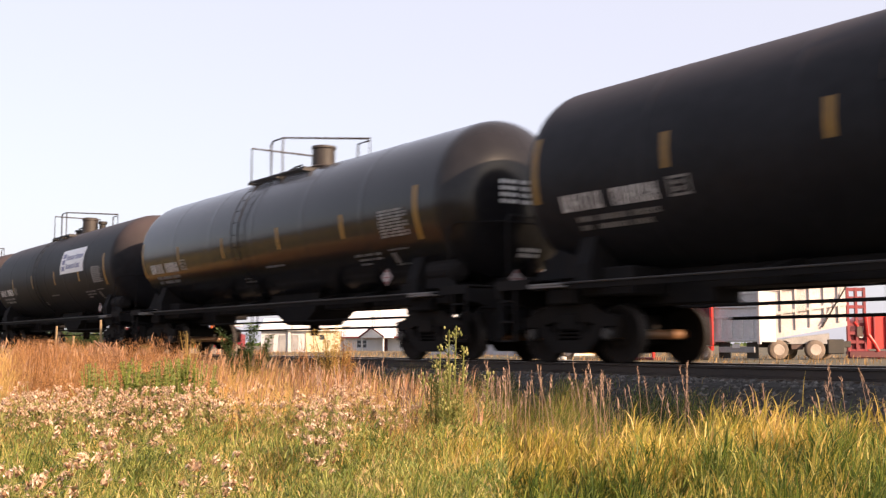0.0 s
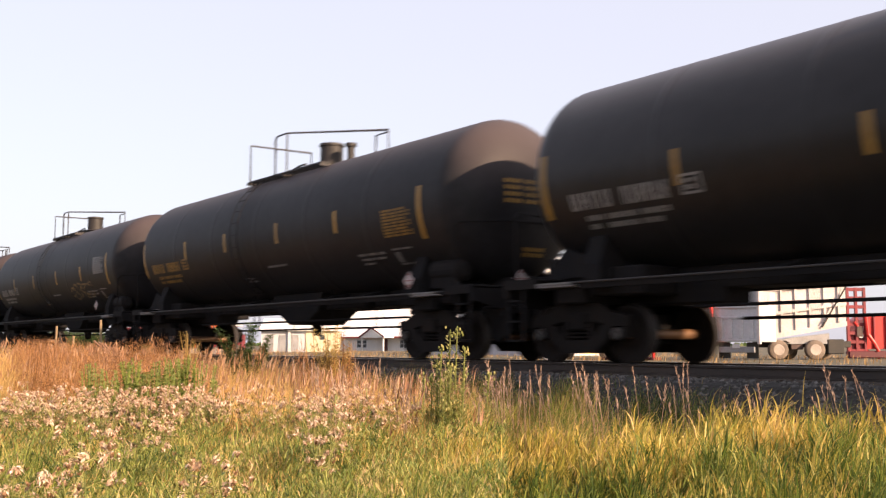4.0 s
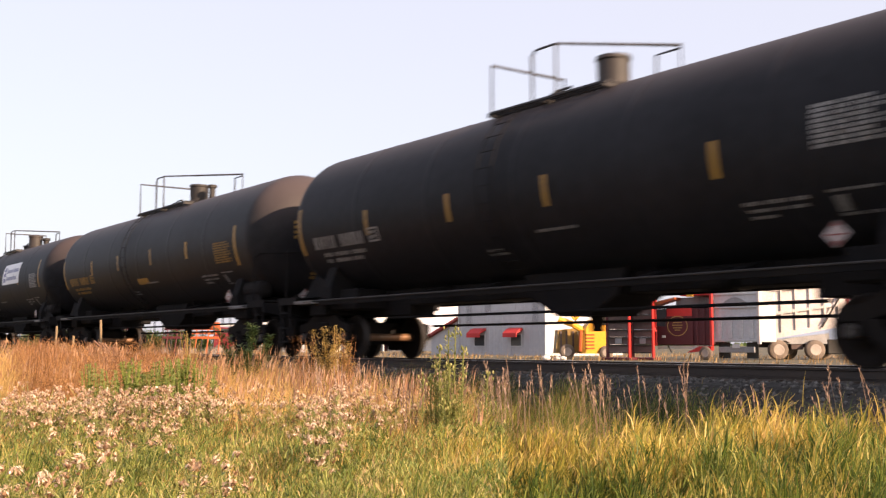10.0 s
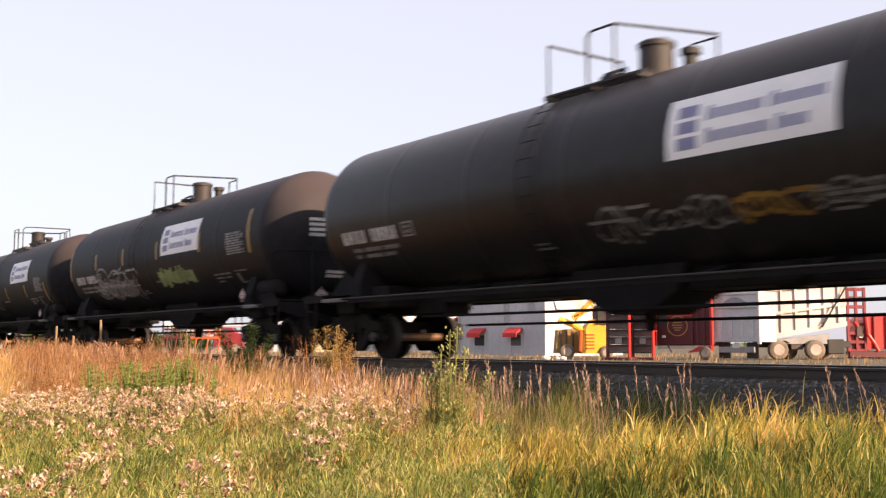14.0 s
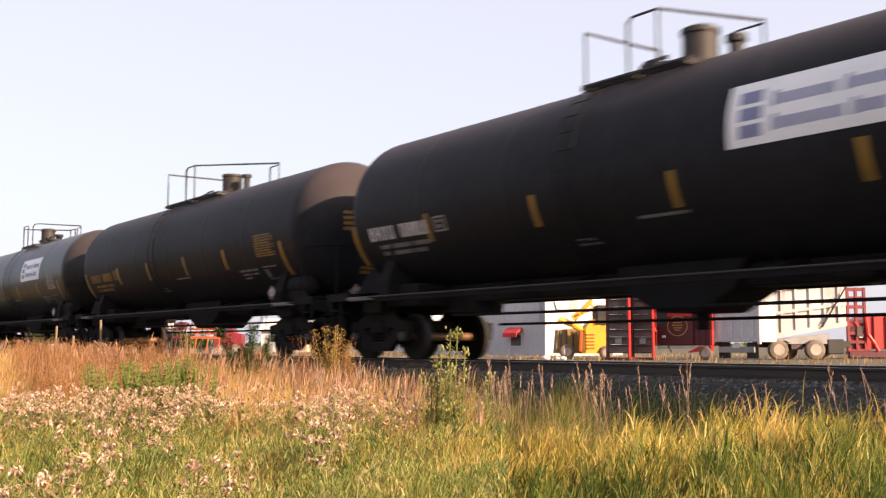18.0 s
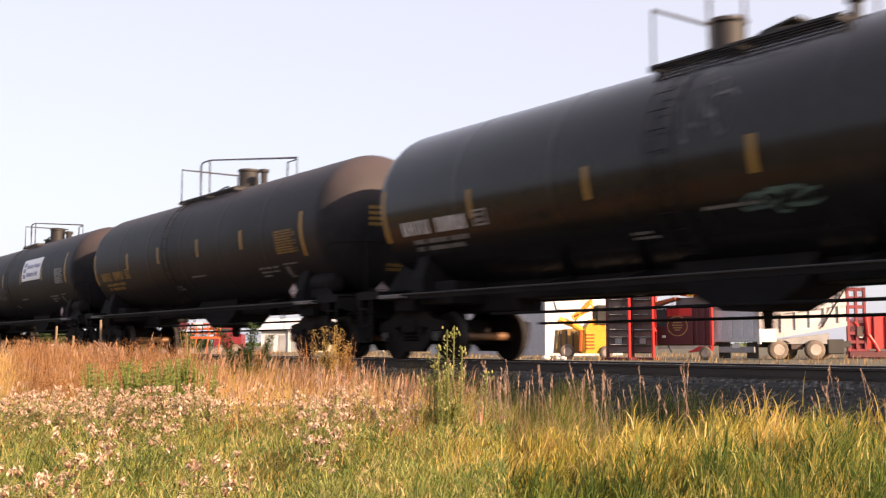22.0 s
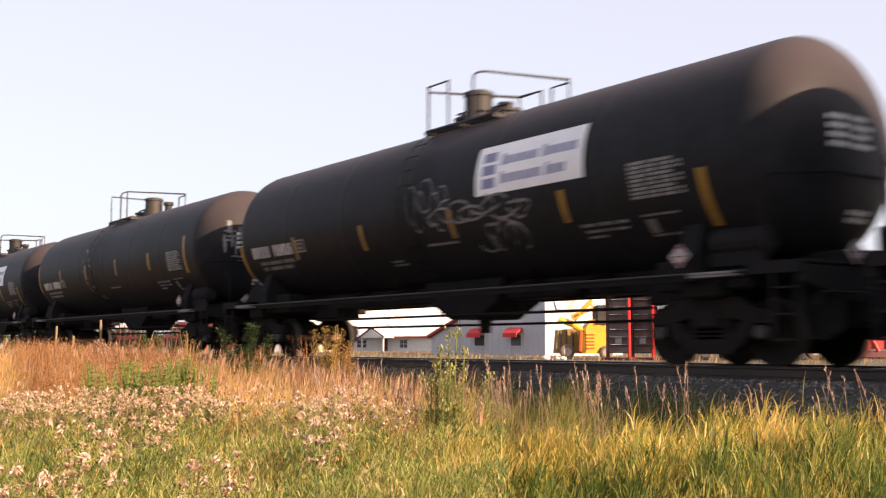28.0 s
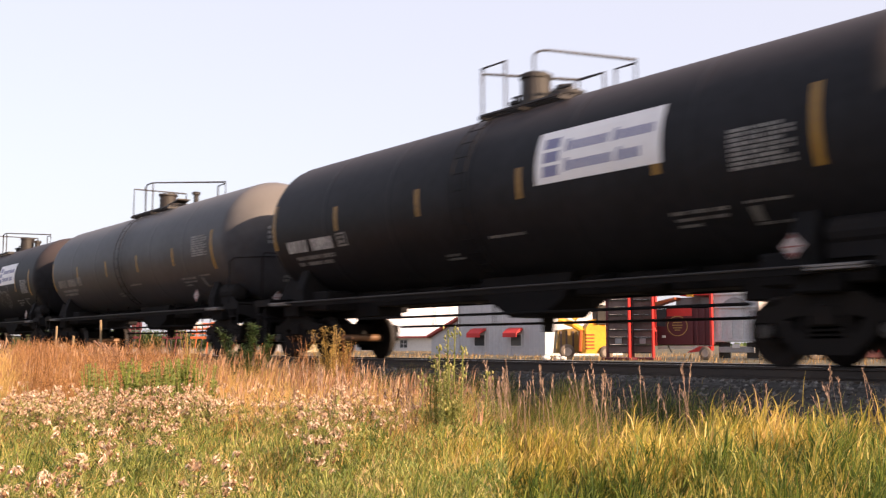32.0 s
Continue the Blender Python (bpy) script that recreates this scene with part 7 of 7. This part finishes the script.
def small_yard_things():
    # cultivators and wheels far down the yard, by the garage
    v = 84
    k = v * 0.9958 / 1841

    def hz(y):
        return 0.285 + (611.1 - y) * k + 0.6
    for name, xs, mat, label in (("red_cultivator", (282, 330), Y["maroon"], "dark red folded cultivator with steel beams"), ("orange_cultivator", (330, 392), Y["orange"], "orange-red folded cultivator with steel beams"), ("red_seeder", (196, 250), Y["maroon"], "dark red seeder standing in the yard")):
        b = thing(name, label, "farm machine", m=yard((xs[0] - 784) * k, v, -0.6))
        w = (xs[1] - xs[0]) * k
        rnd = random.Random(xs[0])
        for j in range(4):
            z = hz(598 - 8 * j)
            mesh_part("beam", mat, b, lambda bm: box(bm, rnd.uniform(0, 0.3), w - rnd.uniform(0, 0.4), 0.3 * j, 0.3 * j + 0.16, z - 0.1, z + 0.1, 0.02))
        for j in range(6):
            x = w * (j + 0.5) / 6
            mesh_part("tine", mat if j % 2 else Y["dark"], b, lambda bm: pipe(bm, [(x, 0.2, hz(576)), (x + 0.1, 0.1, hz(592)), (x - 0.05, -0.1, 0.05)], 0.06, 6))
        for x in (w * 0.25, w * 0.75):
            mesh_part("hopper", Y["frame"] if x < w / 2 else mat, b, lambda bm: box(bm, x - 0.35, x + 0.35, 0.5, 1.1, hz(582), hz(570), 0.05))
        tyre(b, w * 0.2, -0.1, 0.35, 0.35, 0.25)
        tyre(b, w * 0.8, -0.1, 0.35, 0.35, 0.25)
    for x, y, r in ((30, 604, 0.30), (131, 600, 0.24)):
        bm = bmesh.new()
        lathe(bm, [(-0.9, 0.03), (-0.85, r * 0.6), (-0.7, r), (0.7, r), (0.85, r * 0.6), (0.9, 0.03)], "y", 20, (0, 0, r + 0.5))
        ob = thing("white_tank", "small white storage tank on a stand", "tank", m=yard((x - 784) * k, v - 4, -0.6))
        part("vessel", bm, Y["tank_white"], ob, smooth=True)
        for s in (-0.5, 0.5):
            mesh_part("stand", Y["dark"], ob, lambda bm: box(bm, -r * 0.8, r * 0.8, s - 0.06, s + 0.06, 0, r * 0.9 + 0.4))
    # red pickup-like truck before the garage
    b = thing("red_truck", "red farm truck with a white box body", "truck", m=yard((376 - 784) * k, v + 10, -0.6))
    kk = (v + 10) * 0.9958 / 1841
    b.matrix_world = yard((376 - 784) * kk, v + 10, -0.6)

    def hh(y):
        return 0.285 + (611.1 - y) * kk + 0.6
    mesh_part("cab", Y["dark_red"], b, lambda bm: prism(bm, [(0.1, 0.5), (2.6, 0.5), (2.6, hh(592)), (2.0, hh(590)), (1.7, hh(580)), (0.4, hh(579)), (0.1, hh(584))], "y", 0, 1.9))
    mesh_part("windscreen", Y["glass"], b, lambda bm: box(bm, 0.6, 1.55, -0.03, -0.003, hh(589), hh(582)))
    mesh_part("roof_sign", Y["frame"], b, lambda bm: box(bm, 0.3, 2.4, 0.4, 1.6, hh(578), hh(573), 0.03))
    tyre(b, 0.7, -0.05, 0.48, 0.48, 0.3)
    tyre(b, 2.1, -0.05, 0.48, 0.48, 0.3)
    # white bags and a stone by the shed's foot
    v = 54
    k = v * 0.9958 / 1841
    for x, r in ((966, 0.24), (986, 0.18), (996, 0.2)):
        rnd = random.Random(x)
        bm = bmesh.new()
        bmesh.ops.create_icosphere(bm, subdivisions=2, radius=r)
        for q in bm.verts:
            q.co *= 1 + rnd.uniform(-0.12, 0.12)
            q.co.z = max(-r * 0.5, q.co.z * 0.62)
        ob = put("white_sack", bm_mesh("white_sack", bm, Y["frame"], True), m=yard((x - 784) * k, v, -0.5 + r * 0.5))
        tagged(ob, "lumpy white sack lying on the gravel", "sack", "sacks by the shed")


small_yard_things()


def far_edge():
    # a low line of far trees closes the plain
    n = 9000
    ang = rng.uniform(-math.pi, math.pi, n)
    rad = rng.uniform(900, 1000, n)
    x, y = rad * np.cos(ang), rad * np.sin(ang)
    h = rng.uniform(2.0, 5.0, n) * (0.6 + 0.5 * np.abs(np.sin(ang * 9) * np.cos(ang * 23 + 1)))
    grass_object("far_trees", [blades(x, y, np.full(n, -0.9), h, rng.uniform(4, 9, n), rng.uniform(0, 0.1, n), rng.uniform(0, 6, n), rng.uniform(0, 0.2, n), 2)], SHADE_LEAF, "low line of far trees on the horizon", "trees")


far_edge()


def shelter_belt():
    """A row of dark bushy trees closes the yard towards -x."""
    rnd = random.Random(12)
    first = thing("shelter_tree", "dark green bushy shelter-belt tree", "tree", "shelter-belt trees behind the yard")
    bm = bmesh.new()
    rod(bm, (0, 0, 0), (0.1, 0, 1.6), 0.14, 8, 0.08)
    for k in range(6):
        a = k * 1.05
        rod(bm, (0.05, 0, 0.6 + 0.12 * k), (math.cos(a) * 1.1, math.sin(a) * 1.1, 1.5 + 0.2 * k), 0.06, 6, 0.02)
    part("trunk", bm, WOOD, first)
    n = 2600
    g = np.random.default_rng(5)
    c = g.normal(0, 1, (14, 3)) * (0.75, 0.75, 0.55) + (0, 0, 1.7)
    q = c[g.integers(0, 14, n)] + g.normal(0, 0.34, (n, 3))
    q[:, 2] = np.clip(q[:, 2], 0.15, 4)
    sets = blades(q[:, 0], q[:, 1], q[:, 2], g.uniform(0.14, 0.3, n), g.uniform(0.07, 0.14, n), g.uniform(0.3, 2.4, n), g.uniform(0, 6.28, n), g.uniform(0, 1, n), 2)
    crown = grass_object("crown", [sets], SHADE_LEAF, "", "", "")
    crown.parent = first
    for i in range(24):
        m = yard(-48.5 + i * 1.05 + rnd.uniform(-0.3, 0.3), 104 + rnd.uniform(-2, 2), -0.55, rnd.uniform(0, 360)) @ Matrix.Diagonal((1, 1, rnd.uniform(0.8, 1.15), 1))
        if i:
            copy_thing(first, m)
        else:
            first.matrix_basis = m


shelter_belt()


# ---- what moves ----
def motions():
    """The train rolls by and its wheels turn while they are before the camera; stalks and weeds sway."""
    times = [2.0 * i for i in range(17)]
    for row, car in CONSIST:
        walk(car, [(t, pose(car_x(row, t), 0, 0)) for t in times])
        # the car is in sight from about x = 8 to x = -44
        first = next((i for i in range(0, 961) if car_x(row, i / 30) < 10), None)
        last = next((i for i in range(0, 961) if car_x(row, i / 30) < -40), 960)
        if first is None or last == 0:
            continue
        steps = list(range(first, last + 1))
        for ws in [o for o in car.children if o.name.startswith("wheelset")]:
            home = ws.matrix_basis.copy()
            rows = [(i / 30, home @ pose(0, 0, 0, 0, -86.0 * (i - first), 0)) for i in steps]
            if first > 0:
                rows.insert(0, (0.0, home))
            if last < 960:
                rows.append((32.0, rows[-1][1]))
            walk(ws, rows)
    rnd = random.Random(77)
    swaying = STALKS + [(TALL_PLANT, TALL_AT), (SHRUB, SHRUB_AT), (DOCK, DOCK_AT)] + THISTLES[::2]
    for ob, m in swaying:
        a, ph = rnd.uniform(1.0, 2.6), rnd.uniform(0, 6.28)
        if ob in (TALL_PLANT, SHRUB, DOCK):
            a = 0.8
        walk(ob, [(0.5 * i, m @ pose(0, 0, 0, a * 0.5 * math.sin(0.5 * i * 1.9 + ph), a * (math.sin(0.5 * i * 2.6 + ph) + 0.6 * math.sin(0.5 * i * 1.1)), 0)) for i in range(65)])


motions()
